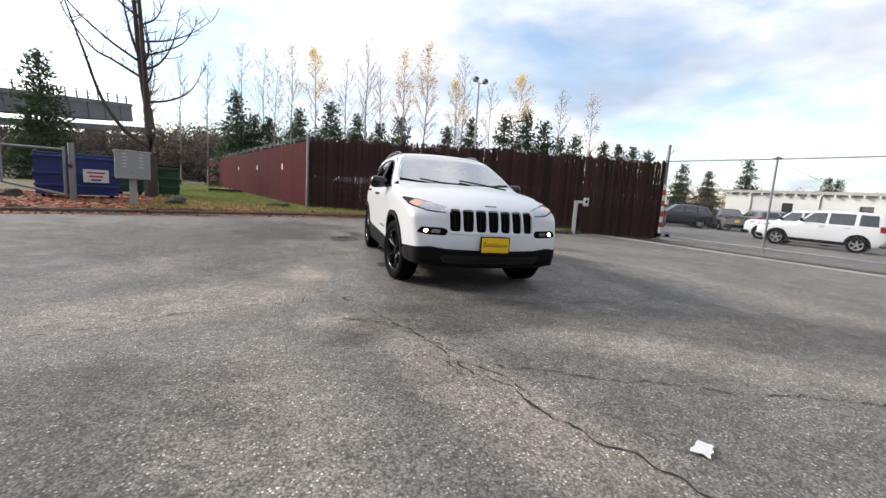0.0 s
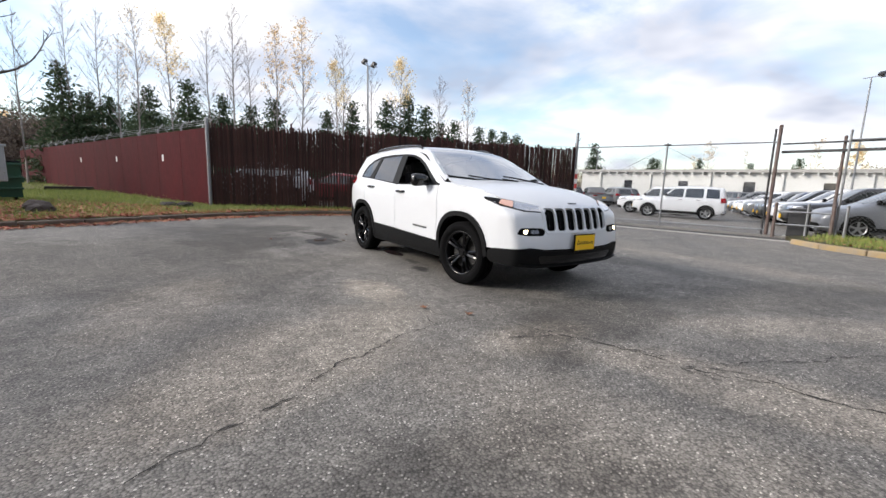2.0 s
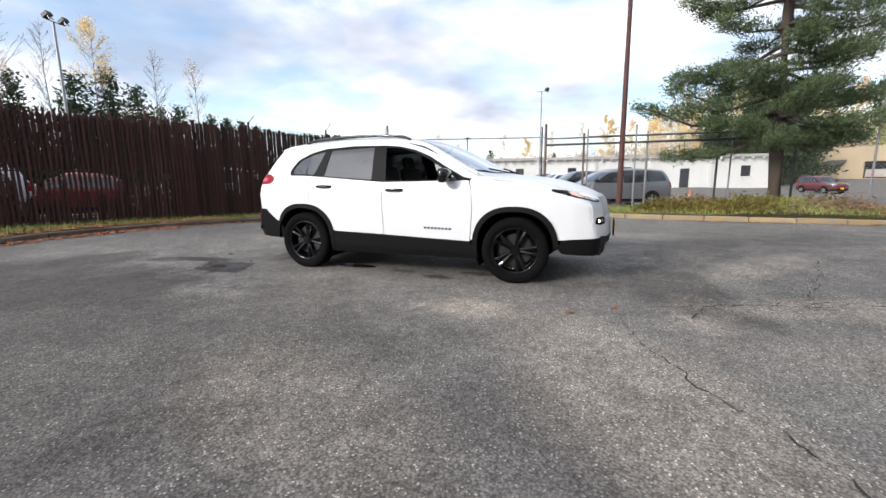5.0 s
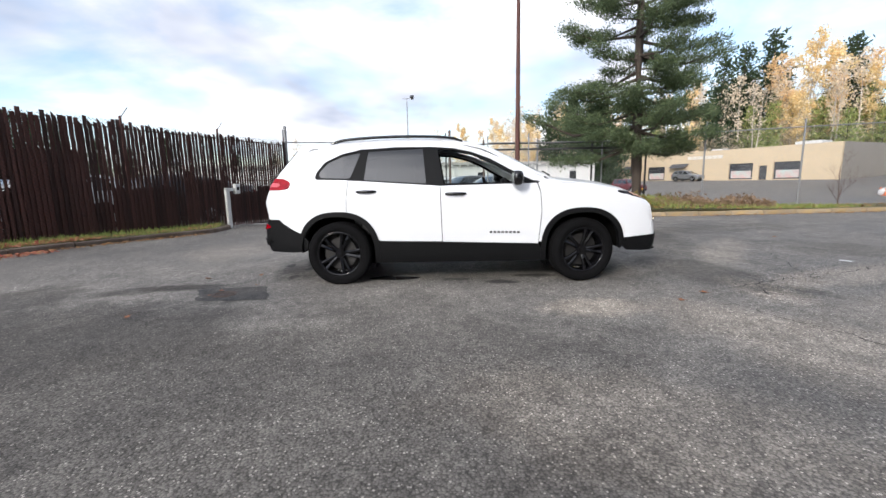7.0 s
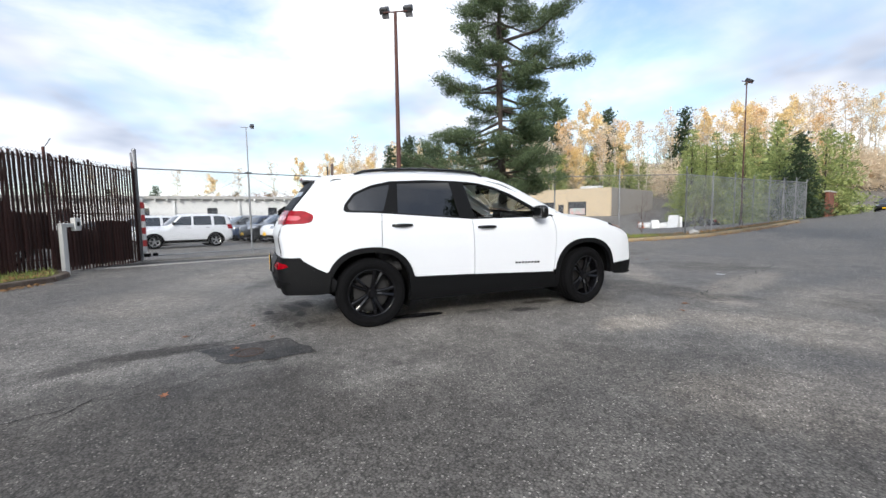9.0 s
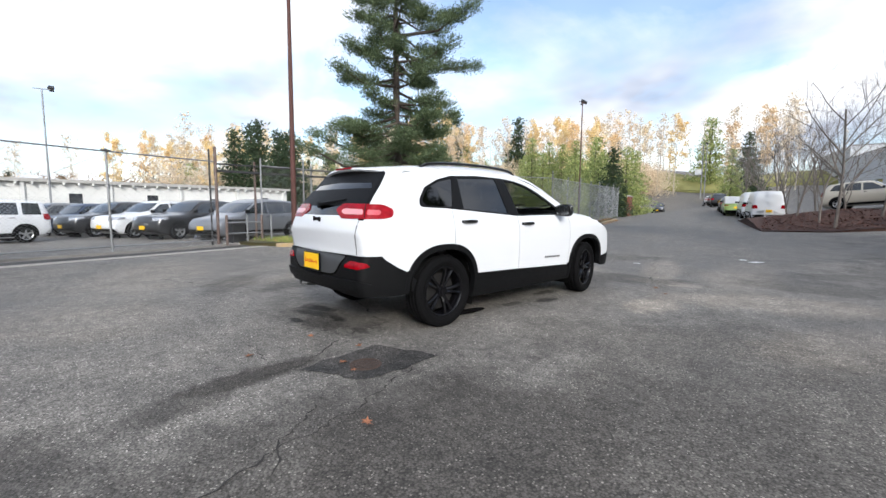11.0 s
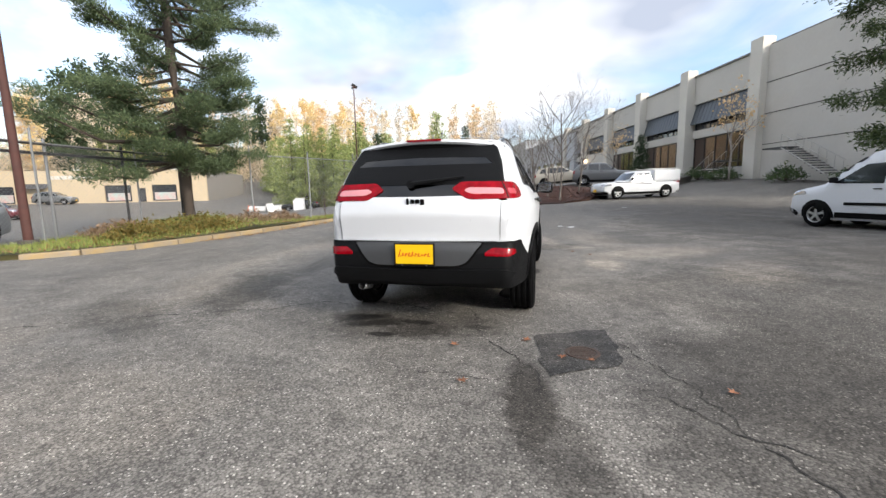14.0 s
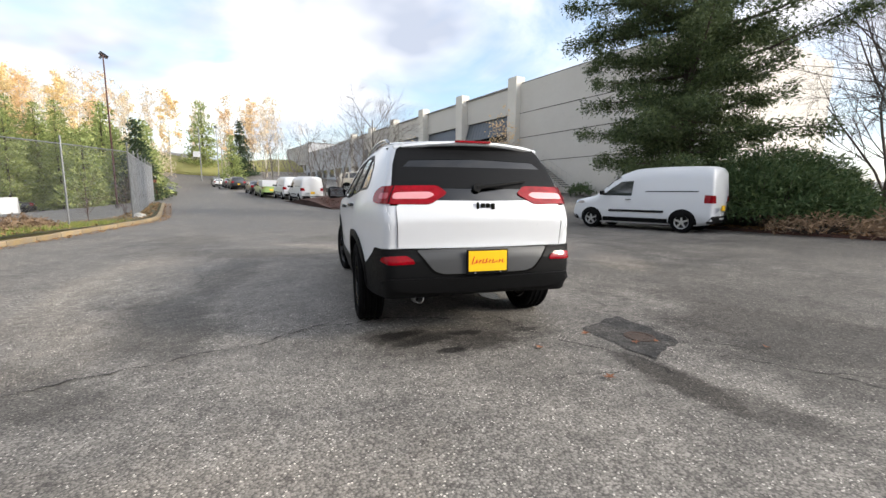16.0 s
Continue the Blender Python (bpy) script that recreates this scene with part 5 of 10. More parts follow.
# concrete edge strip and gate track across the gateway
for off, w, hgt, tint in ((0.72, 0.75, 0.006, "dark"), (-0.15, 0.16, 0.05, "mid"), (1.26, 0.06, 0.018, "pale"), (1.50, 0.07, 0.018, "pale")):
    verts, faces = [], []
    a, b = Vector((9.6, 7.0)), Vector((11.9, -0.6))
    d = (b - a).normalized()
    nrm = Vector((d.y, -d.x))
    for k in range(13):
        c = a + (b - a) * k / 12 + nrm * off
        for s in (-w / 2, w / 2):
            p = c + nrm * s
            verts += [(p.x, p.y, land(p.x, p.y) + hgt)]
    faces = [(2 * k, 2 * k + 1, 2 * k + 3, 2 * k + 2) for k in range(12)]
    n0 = len(verts)
    verts += [(x, y, z - 0.08) for x, y, z in verts]
    faces += [(2 * k, 2 * k + 2, n0 + 2 * k + 2, n0 + 2 * k) for k in range(12)] + [(2 * k + 1, 2 * k + 3, n0 + 2 * k + 3, n0 + 2 * k + 1) for k in range(12)]
    tagged(raw("gate_track", verts, faces, {"dark": MATS["worn asphalt dark strip"], "mid": mat("stained concrete strip", (0.20, 0.19, 0.175), 0.85, vary=0.25, scale=4, bump=0.4, bump_scale=50), "pale": mat("worn steel track", (0.36, 0.35, 0.33), 0.7, vary=0.25, scale=5)}[tint]), {"dark": "dark asphalt strip along the gateway", "mid": "stained concrete strip under the gate", "pale": "pale worn gate track across the gateway"}[tint], "track", kind="structure")

# ---------------------------------------------------------------- fences
def lattice(a, b, z0, z1, pitch=0.075, r=0.0022, r_n=3):
    """Chain link between two posts: two crossing sets of wires."""
    a, b = Vector(a), Vector(b)
    L = (b - a).length
    d = (b - a) / L
    H = z1 - z0
    side = Vector((-d.y, d.x, 0)) * r
    verts, faces = [], []
    for sgn in (1, -1):
        k = -H
        while k < L:
            u0, u1 = k, k + H
            lo, hi = max(u0, 0), min(u1, L)
            if hi - lo > 0.02:
                za, zb = z0 + (lo - u0), z0 + (hi - u0)
                if sgn < 0:
                    za, zb = z1 - (lo - u0), z1 - (hi - u0)
                p = a + d * lo
                q = a + d * hi
                base = len(verts)
                up = Vector((0, 0, r))
                for c, z in ((p, za), (q, zb)):
                    c = Vector((c.x, c.y, z))
                    verts += [c + side + up, c - side + up, c - up * 1.2]
                faces += [(base, base + 1, base + 4, base + 3), (base + 1, base + 2, base + 5, base + 4), (base + 2, base, base + 3, base + 5)]
            k += pitch
    return verts, faces


def post(parent, x, y, z0, z1, r=0.03, name="post", cap=True, material=None):
    bm = bmesh.new()
    rod(bm, (x, y, z0 - 0.1), (x, y, z1), r, n=12)
    if cap:
        bmesh.ops.create_uvsphere(bm, u_segments=10, v_segments=6, radius=r * 1.12, matrix=Matrix.Translation((x, y, z1)))
    return part(name, bm, material or GALV, parent, smooth=False)


def chain_fence(name, pts, height, label, top=0.0, rails=(1.0,), pitch=0.09, arms=False, post_r=0.03, lift=0.1, wire_mat=None):
    ob = thing(name, Matrix(), label, "fence", kind="structure")
    for i, (x, y) in enumerate(pts):
        z = land(x, y) + lift
        post(ob, x, y, z, z + height + (top if i % 2 == 0 else top * 0.7), post_r)
        if arms:
            bm = bmesh.new()
            rod(bm, (x, y, z + height), (x - 0.22, y - 0.05, z + height + 0.33), 0.012, n=6)
            part("barb_arm", bm, GALV, ob)
    for (x0, y0), (x1, y1) in zip(pts, pts[1:]):
        za, zb = land(x0, y0) + lift, land(x1, y1) + lift
        z = (za + zb) / 2
        v, f = lattice((x0, y0, 0), (x1, y1, 0), z + 0.03, z + height, pitch)
        tagged(raw("chain_link", v, f, wire_mat or WIRE, ob), kind="stuff")
        for r in rails:
            bm = bmesh.new()
            rod(bm, (x0, y0, za + height * r), (x1, y1, zb + height * r), 0.02, n=8)
            part("rail", bm, GALV, ob)
    return ob


# south-east yard fence, round the corner and up the road
chain_fence("fence_east", [(8.85, -15.45), (9.5, -12.1), (10.35, -9.25), (12.55, -6.3), (12.35, -3.2), (12.2, -1.5)], 2.75, "tall galvanised chain-link fence round the yard", 0.35, pitch=0.10)
road_fence = chain_fence("fence_road", [(8.85 + 0.28 * s, -15.45 - 0.96 * s) for s in (0, 3.1, 6.2, 9.3, 12.4, 15.5, 18.6, 21.6)], 2.75, "tall chain-link fence with grey slats beside the road", 0.3, pitch=0.10, arms=True)
bm = bmesh.new()
for k in range(210):
    s = 0.1 + 21.4 * k / 210
    x, y = 8.85 + 0.28 * s, -15.45 - 0.96 * s
    z = land(x, y) + 0.14
    vs = [bm.verts.new(p) for p in ((x + 0.0025, y - 0.008, z), (x - 0.0025, y + 0.008, z), (x - 0.0025, y + 0.008, z + 2.68), (x + 0.0025, y - 0.008, z + 2.68))]
    bm.faces.new(vs)
tagged(part("privacy_slat", bm, mat("grey plastic fence slat", (0.34, 0.35, 0.37), 0.7), road_fence), kind="stuff")

# rolling gate between its posts
GATE = [(10.15, 6.05), (11.2, 3.02), (12.0, 0.06)]
gate = thing("sliding_gate", Matrix(), "closed chain-link gate with galvanised frame", "gate")
for (x, y), zt, r in zip(GATE, (3.18, 2.72, 3.12), (0.055, 0.03, 0.05)):
    post(gate, x, y, land(x, y), zt, r, "gate_post", material=OLD_POST if y < 1 else None)
post(gate, 12.12, 0.22, land(12, 0), 3.05, 0.03, "gate_post", material=BLACK_STEEL)
post(gate, 10.24, 6.16, land(10, 6), 3.1, 0.025, "gate_post")
for (x0, y0), (x1, y1) in zip(GATE, GATE[1:]):
    v, f = lattice((x0, y0, 0), (x1, y1, 0), -0.08, 1.35, 0.09)
    tagged(raw("chain_link", v, f, WIRE, gate), kind="stuff")
    v, f = lattice((x0, y0, 0), (x1, y1, 0), 1.35, 2.62, 0.16, r=0.0014)
    tagged(raw("chain_link", v, f, WIRE, gate), kind="stuff")
    for z, r in ((2.66, 0.022), (0.0, 0.022)):
        bm = bmesh.new()
        rod(bm, (x0, y0, z), (x1, y1, z), r, n=8)
        part("gate_rail", bm, GALV, gate)
bm = bmesh.new()
for s in (-1, 1):
    rod(bm, (11.2, 3.02, 2.62), (11.2 + 0.28 * s * 1.6, 3.02 - 0.95 * s * 1.6, 1.75), 0.006, n=5)
part("brace_wire", bm, GALV, gate)
bm = bmesh.new()
box(bm, (0.10, 0.22, 0.05), (11.2, 3.02, 2.68), bevel=0.01)
part("roller_bracket", bm, BLACK_STEEL, gate)
# striped reflector tube on the gate end
stripe = new("striped_tube")
stripe.parent = gate
for k in range(9):
    bm = bmesh.new()
    rod(bm, (10.06, 5.92, 0.12 + k * 0.19), (10.06, 5.92, 0.31 + k * 0.19), 0.055, n=12)
    part("stripe", bm, mat("red reflector", (0.42, 0.03, 0.03), 0.5) if k % 2 else mat("white reflector", (0.6, 0.6, 0.58), 0.5), stripe)
for x, y, r in ((9.95, 5.85, 0.09), (10.2, 5.7, 0.07)):
    bm = bmesh.new()
    rod(bm, (x, y, 0.0), (x, y, 0.09), r, n=14)
    part("gate_wheel", bm, RUBBER, stripe)
# back guide of the gate: two black rails on posts
guide = thing("gate_guide_frame", Matrix(), "black double rail on steel posts beside the gate", "rail")
for z, r in ((2.62, 0.03), (2.38, 0.05)):
    bm = bmesh.new()
    box(bm, (0.06, 8.4, r * 1.6), (12.45, -4.15, z), Matrix.Rotation(radians(2.5), 4, "Z"), bevel=0.01)
    part("guide_rail", bm, BLACK_STEEL, guide)
for y, m_ in ((-1.35, OLD_POST), (-3.6, GALV), (-5.9, BLACK_STEEL), (-8.2, BLACK_STEEL)):
    x = 12.35 + 0.044 * (-y)
    post(guide, x, y, land(x, y), 2.75, 0.04, "guide_post", material=m_)
for y in (-0.9, -1.75):
    bm = bmesh.new()
    rod(bm, (12.0, y, land(12, y) - 0.1), (12.0 + (0.1 if y < -2 else 0), y, land(12, y) + 1.05), 0.035, n=12)
    part("bollard", bm, GALV, guide)

# brown slatted fence
fence = thing("slat_fence", Matrix(), "tall dark red-brown slatted fence, ragged and gappy", "fence", kind="structure")
d2 = (FENCE_B - FENCE_A)
LEN = d2.length
d2 = d2 / LEN
n2 = Vector((-d2.y, d2.x))
rnd = random.Random(11)


def slat_mesh(h, w, lean=0.0, broken=False):
    bm = bmesh.new()
    # a warped slat: its edges wave where the wire holds it
    n = 14
    rows = []
    for k in range(n + 1):
        z, wave = h * k / n, 0.06 * w * math.sin(k * 2.4 + h * 90) + lean * k / n
        rows.append([bm.verts.new((x + wave, y, z)) for x, y in ((-w / 2, -0.006), (w / 2, -0.006), (w / 2, 0.006), (-w / 2, 0.006))])
    for A, B in zip(rows, rows[1:]):
        for i in range(4):
            bm.faces.new((A[i], A[(i + 1) % 4], B[(i + 1) % 4], B[i]))
    bm.faces.new(rows[0][::-1]); bm.faces.new(rows[-1])
    if broken:
        for v in bm.verts:
            if v.co.z > h * 0.9:
                v.co.z -= (v.co.x / w + 0.5) * 0.10
    me = bpy.data.meshes.new("slat")
    bm.to_mesh(me)
    bm.free()
    me.materials.append(SLAT_WOOD)
    return me


tall = [slat_mesh(2.74 + 0.02 * k, 0.058, broken=(k % 3 == 1)) for k in range(6)]
vane = [slat_mesh(2.74 + 0.02 * k, 0.106, broken=(k % 3 == 1)) for k in range(6)]   # turned slats, open only along their own plane
back_upper = [slat_mesh(1.28 + 0.03 * k, 0.094, broken=(k == 2)) for k in range(3)]
back_lower = [slat_mesh(1.10 + 0.04 * k, 0.094) for k in range(3)]
n_slat = 138
rot = math.degrees(math.atan2(d2.y, d2.x))
for k in range(n_slat):
    s = (k + 0.5) / n_slat
    p = FENCE_A + d2 * (LEN * s) + n2 * rnd.uniform(-0.006, 0.006)
    z = land(p.x, p.y) + 0.08 - 0.08 * s
    if rnd.random() > 0.012:
        o = part_of("slat", rnd.choice(tall if s < 0.44 else vane), fence)
        o.matrix_local = pose(p.x, p.y, z + (rnd.uniform(-0.02, 0.02) if rnd.random() < 0.8 else rnd.uniform(-0.09, 0.05)), 0, rnd.uniform(-0.35, 0.35), rot + (0 if s < 0.44 else rnd.uniform(17, 25)))
    # a second row behind closes the western half but for a band at mid height
    if s < 0.44:
        q = p + n2 * (0.055 if rnd.random() < 0.9 else 0.07)
        if rnd.random() < 0.97:
            o = part_of("back_slat", rnd.choice(back_upper), fence)
            o.matrix_local = pose(q.x, q.y, z + 1.36 + rnd.uniform(-0.03, 0.04), 0, rnd.uniform(-0.4, 0.4), rot)
        if not 0.20 < s < 0.34 or rnd.random() < 0.25:
            o = part_of("back_slat", rnd.choice(back_lower), fence)
            o.matrix_local = pose(q.x, q.y, z + rnd.uniform(-0.03, 0.03), 0, rnd.uniform(-0.4, 0.4), rot)
        elif rnd.random() < 0.9:
            o = part_of("back_slat", rnd.choice(back_lower), fence)
            o.matrix_local = pose(q.x, q.y, z - 0.45 + rnd.uniform(-0.1, 0.1), 0, rnd.uniform(-0.4, 0.4), rot)
rot = math.degrees(math.atan2(d2.y, d2.x))
for z in (0.25, 1.35, 2.62):
    a, b = FENCE_A + n2 * 0.09, FENCE_B + n2 * 0.09
    bm = bmesh.new()
    rod(bm, (a.x, a.y, land(a.x, a.y) + z + 0.08), (b.x, b.y, land(b.x, b.y) + z + 0.10), 0.018, n=8)
    part("rail", bm, SLAT_WOOD, fence)
for k in range(6):
    p = FENCE_A + d2 * (LEN * k / 5) + n2 * (0.09 if k else -0.06)
    post(fence, p.x, p.y, land(p.x, p.y), land(p.x, p.y) + 2.98, 0.032 if k else 0.055, material=GALV if k == 0 else RUST_POLE)
    bm = bmesh.new()
    z = land(p.x, p.y) + 2.95
    rod(bm, (p.x, p.y, z), (p.x + d2.x * 0.2, p.y + d2.y * 0.2, z + 0.28), 0.010, n=6)
    part("barb_arm", bm, BLACK_STEEL, fence)
# the chain link that the slats are woven into
for k in range(5):
    a, b = FENCE_A + d2 * (LEN * k / 5) - n2 * 0.05, FENCE_A + d2 * (LEN * (k + 1) / 5) - n2 * 0.05
    z = land((a.x + b.x) / 2, (a.y + b.y) / 2) + 0.1
    v, f = lattice((a.x, a.y, 0), (b.x, b.y, 0), z, z + 2.74, 0.085, r=0.0034)
    tagged(raw("chain_link", v, f, mat("rusty chain link", (0.040, 0.024, 0.020), 0.8, vary=0.25, scale=8), fence), kind="stuff")
# dark boards behind the slats
for s0, s1, z, h in ((0.432, 0.528, 0.02, 2.05), (0.528, 0.565, 0.05, 0.85), (0.575, 0.690, 0.08, 1.15), (0.712, 0.736, 0.05, 1.65), (0.738, 0.806, 0.6, 0.85), (0.806, 0.90, 0.10, 0.95), (0.90, 0.985, 0.10, 1.15)):
    p = FENCE_A + d2 * (LEN * (s0 + s1) / 2) + n2 * 0.125
    bm = bmesh.new()
    n_b = max(2, int((s1 - s0) * LEN / 0.14))
    w_b = (s1 - s0) * LEN / n_b
    for k in range(n_b):
        hh = h + rnd.uniform(-0.04, 0.04)
        box(bm, (w_b - 0.004, 0.018, hh), ((k - (n_b - 1) / 2) * w_b, rnd.uniform(-0.003, 0.003), hh / 2))
    o = part("board", bm, SLAT_WOOD, fence)
    o.matrix_local = pose(p.x, p.y, land(p.x, p.y) + z, 0, 0, rot)

# red panelled fence running back from the corner
redf = thing("red_fence", Matrix(), "long oxide-red panelled fence with wire on top", "fence", kind="structure")
d3 = (RED_END - FENCE_A)
L3 = d3.length
d3 = d3 / L3
n3 = Vector((-d3.y, d3.x))
n_pan = 16
for k in range(n_pan):
    c = FENCE_A + d3 * (L3 * (k + 0.5) / n_pan)
    w = L3 / n_pan
    bm = bmesh.new()
    box(bm, (w - 0.012, 0.03, 2.62), (0, 0, 1.31), bevel=0.004, seg=1)
    o = part("fence_panel", bm, RED_PANEL, redf)
    o.matrix_local = pose(c.x, c.y, land(c.x, c.y) + 0.10, 0, 0, math.degrees(math.atan2(d3.y, d3.x)))
for k in range(n_pan + 1):
    c = FENCE_A + d3 * (L3 * k / n_pan)
    if k:
        post(redf, c.x - n3.x * 0.06, c.y - n3.y * 0.06, land(c.x, c.y), land(c.x, c.y) + 2.85, 0.03)
    bm = bmesh.new()
    z = land(c.x, c.y) + 2.8
    rod(bm, (c.x, c.y, z), (c.x - n3.x * 0.25, c.y - n3.y * 0.25, z + 0.32), 0.012, n=6)
    part("barb_arm", bm, GALV, redf)
for k in range(3):
    bm = bmesh.new()
    o = 0.08 + 0.08 * k
    a, b = FENCE_A - n3 * o, RED_END - n3 * o
    rod(bm, (a.x, a.y, land(a.x, a.y) + 2.85 + 0.09 * k), (b.x, b.y, land(b.x, b.y) + 2.85 + 0.09 * k), 0.007, n=5)
    part("barbed_wire", bm, GALV, redf)
for s in (0.11, 0.27, 0.45):
    c = FENCE_A + d3 * (L3 * s) + n3 * 0.025
    bm = bmesh.new()
    box(bm, (0.16, 0.012, 0.26), (0, 0, 0), bevel=0.004)
    o = part("notice_plate", bm, mat("white notice", (0.62, 0.62, 0.60), 0.5), redf)
    o.matrix_local = pose(c.x, c.y, land(c.x, c.y) + 1.75, 0, 0, math.degrees(math.atan2(d3.y, d3.x)))

# ---------------------------------------------------------------- buildings
FLIP = Matrix.Diagonal((1, -1, 1, 1))   # local y points into the building


def wall_panel(parent, name, w, h, t, material, m, holes=(), label=""):
    """A wall w wide and h high with rectangular openings through it (x0, z0, x1, z1)."""
    xs = sorted({0, w, *[v for a in holes for v in (a[0], a[2])]})
    zs = sorted({0, h, *[v for a in holes for v in (a[1], a[3])]})
    bm = bmesh.new()
    for x0, x1 in zip(xs, xs[1:]):
        for z0, z1 in zip(zs, zs[1:]):
            cx, cz = (x0 + x1) / 2, (z0 + z1) / 2
            if any(a[0] < cx < a[2] and a[1] < cz < a[3] for a in holes):
                continue
            for y in (0, t):
                vs = [bm.verts.new(p) for p in ((x0, y, z0), (x1, y, z0), (x1, y, z1), (x0, y, z1))]
                bm.faces.new(vs if y == 0 else vs[::-1])
    for a in list(holes) + [(0, 0, w, h)]:
        q = [(a[0], a[1]), (a[2], a[1]), (a[2], a[3]), (a[0], a[3])]
        for (x0, z0), (x1, z1) in zip(q, q[1:] + q[:1]):
            bm.faces.new([bm.verts.new(p) for p in ((x0, 0, z0), (x1, 0, z1), (x1, t, z1), (x0, t, z0))])
    bmesh.ops.remove_doubles(bm, verts=bm.verts, dist=0.001)
    bmesh.ops.recalc_face_normals(bm, faces=bm.faces)
    o = part(name, bm, material, parent, label)
    o.matrix_local = m
    return o


def slab(parent, name, size, at, material, m=None, bevel=0.0, label=""):
    bm = bmesh.new()
    box(bm, size, at, bevel=bevel)
    o = part(name, bm, material, parent, label)
    if m is not None:
        o.matrix_local = m
    return o


WINDOW_GLASS = mat("dark office glass", (0.035, 0.038, 0.045), 0.06, vary=0.1, scale=2, coat=0.5, spec=0.8)
RED_GLASS = mat("bronze office glass", (0.055, 0.028, 0.020), 0.08, vary=0.2, scale=1.2, coat=0.4, spec=0.8)
METAL_FRAME = mat("dark window frame", (0.05, 0.055, 0.06), 0.45, metal=0.4)
ROOF_GREY = mat("grey roofing", (0.22, 0.215, 0.21), 0.9, vary=0.2)


def build_offices():
    """Two-storey concrete offices up the slope: x along the front, y inwards."""
    d = Vector((0.26, -0.966))
    origin = Vector((-17.2, -33.4)) - d * 22.5
    ob = thing("office_building", pose(origin.x, origin.y, 0.0, 0, 0, math.degrees(math.atan2(d.y, d.x))) @ FLIP, "two-storey pale concrete office building with pilasters", "building")
    base, H = 1.55, 9.9
    wall = mat("cast concrete wall", (0.56, 0.535, 0.49), 0.85, vary=0.12, scale=0.5, color2=(0.47, 0.445, 0.405), bump=0.15, bump_scale=30)
    pil = mat("pale pilaster concrete", (0.64, 0.61, 0.55), 0.85, vary=0.12, scale=0.8, color2=(0.54, 0.51, 0.45), bump=0.15, bump_scale=30)
    bays = [22.5 + 9.3 * k for k in range(6)]
    # long blank wall with reveals
    w0 = wall_panel(ob, "wall", 18.3, H + 1.5, 0.4, wall, pose(4.2, 0, base - 1.5))
    # dark strips stand in for the shade inside the wall's reveals
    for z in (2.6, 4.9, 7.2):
        slab(ob, "wall_joint", (18.1, 0.03, 0.05), (13.4, -0.012, base + z), mat("painted reveal shade", (0.08, 0.075, 0.07), 0.9))
    for k, x in enumerate(bays):
        if k < 5:
            L = 9.3
            holes = [(1.0, 4.85, L - 0.6, 7.35), (1.0, 1.1, L - 0.6, 4.1)] if k != 3 else [(1.0, 4.85, L - 0.6, 7.35), (1.0, 0.2, 4.0, 3.0), (5.0, 0.2, 8.4, 3.0)]
            wall_panel(ob, "wall", L, H, 0.4, wall, pose(x, 0.25, base), holes)
            for n_, (x0, z0, x1, z1) in enumerate(holes):
                win = new("window")
                win.parent = ob
                win.matrix_local = pose(x + x0, 0.25, base + z0)
                ww, hh = x1 - x0, z1 - z0
                upper_w = n_ == 0
                cols = 7 if upper_w else 5
                for c in range(cols):
                    slab(win, "pane", (ww / cols - 0.06, 0.02, hh - 0.1), (ww * (c + 0.5) / cols, 0.30, hh / 2), WINDOW_GLASS if upper_w else RED_GLASS)
                bm = bmesh.new()
                for c in range(cols + 1):
                    box(bm, (0.06, 0.10, hh), (ww * c / cols, 0.28, hh / 2))
                box(bm, (ww, 0.10, 0.07), (ww / 2, 0.28, 0.03)); box(bm, (ww, 0.10, 0.07), (ww / 2, 0.28, hh - 0.03))
                part("window_frame", bm, METAL_FRAME, win)
                if upper_w:
                    # slanting metal brow over the upper glass
                    bm = bmesh.new()
                    vs = [bm.verts.new(p) for p in ((0, 0.26, hh), (ww, 0.26, hh), (ww, -0.30, hh * 0.25), (0, -0.30, hh * 0.25), (0, 0.26, hh - 0.06), (ww, 0.26, hh - 0.06), (ww, -0.30, hh * 0.25 - 0.06), (0, -0.30, hh * 0.25 - 0.06))]
                    for f in ((0, 1, 2, 3), (7, 6, 5, 4), (3, 2, 6, 7), (0, 3, 7, 4), (1, 5, 6, 2)):
                        bm.faces.new([vs[i] for i in f])
                    part("window_brow", bm, mat("blue-grey standing seam metal", (0.13, 0.145, 0.165), 0.5, metal=0.3, vary=0.1), win)
                    for c in range(14):
                        slab(win, "brow_seam", (0.03, 0.02, hh * 0.92), (0, 0, 0), METAL_FRAME, pose(ww * (c + 0.5) / 14, -0.035, hh * 0.62, -16.5, 0, 0) @ Matrix.Diagonal((1, 1, 0.85, 1)))
        slab(ob, "pilaster", (1.25, 1.0, H + 0.9), (x, -0.05, base + (H + 0.7) / 2 - 0.1), pil, bevel=0.02)
    slab(ob, "parapet_cap", (75.8, 0.5, 0.14), (41.9, 0.35, base + H + 0.07), mat("metal coping", (0.20, 0.19, 0.18), 0.6))
    slab(ob, "roof", (75.6, 16, 0.2), (41.9, 8.5, base + H - 0.5), ROOF_GREY)
    slab(ob, "end_wall", (0.4, 16, H + 1.5), (4.0, 8.3, base + H / 2 - 0.75), wall)
    slab(ob, "far_wall", (75.8, 0.4, H + 1.5), (41.9, 16.5, base + H / 2 - 0.75), wall)
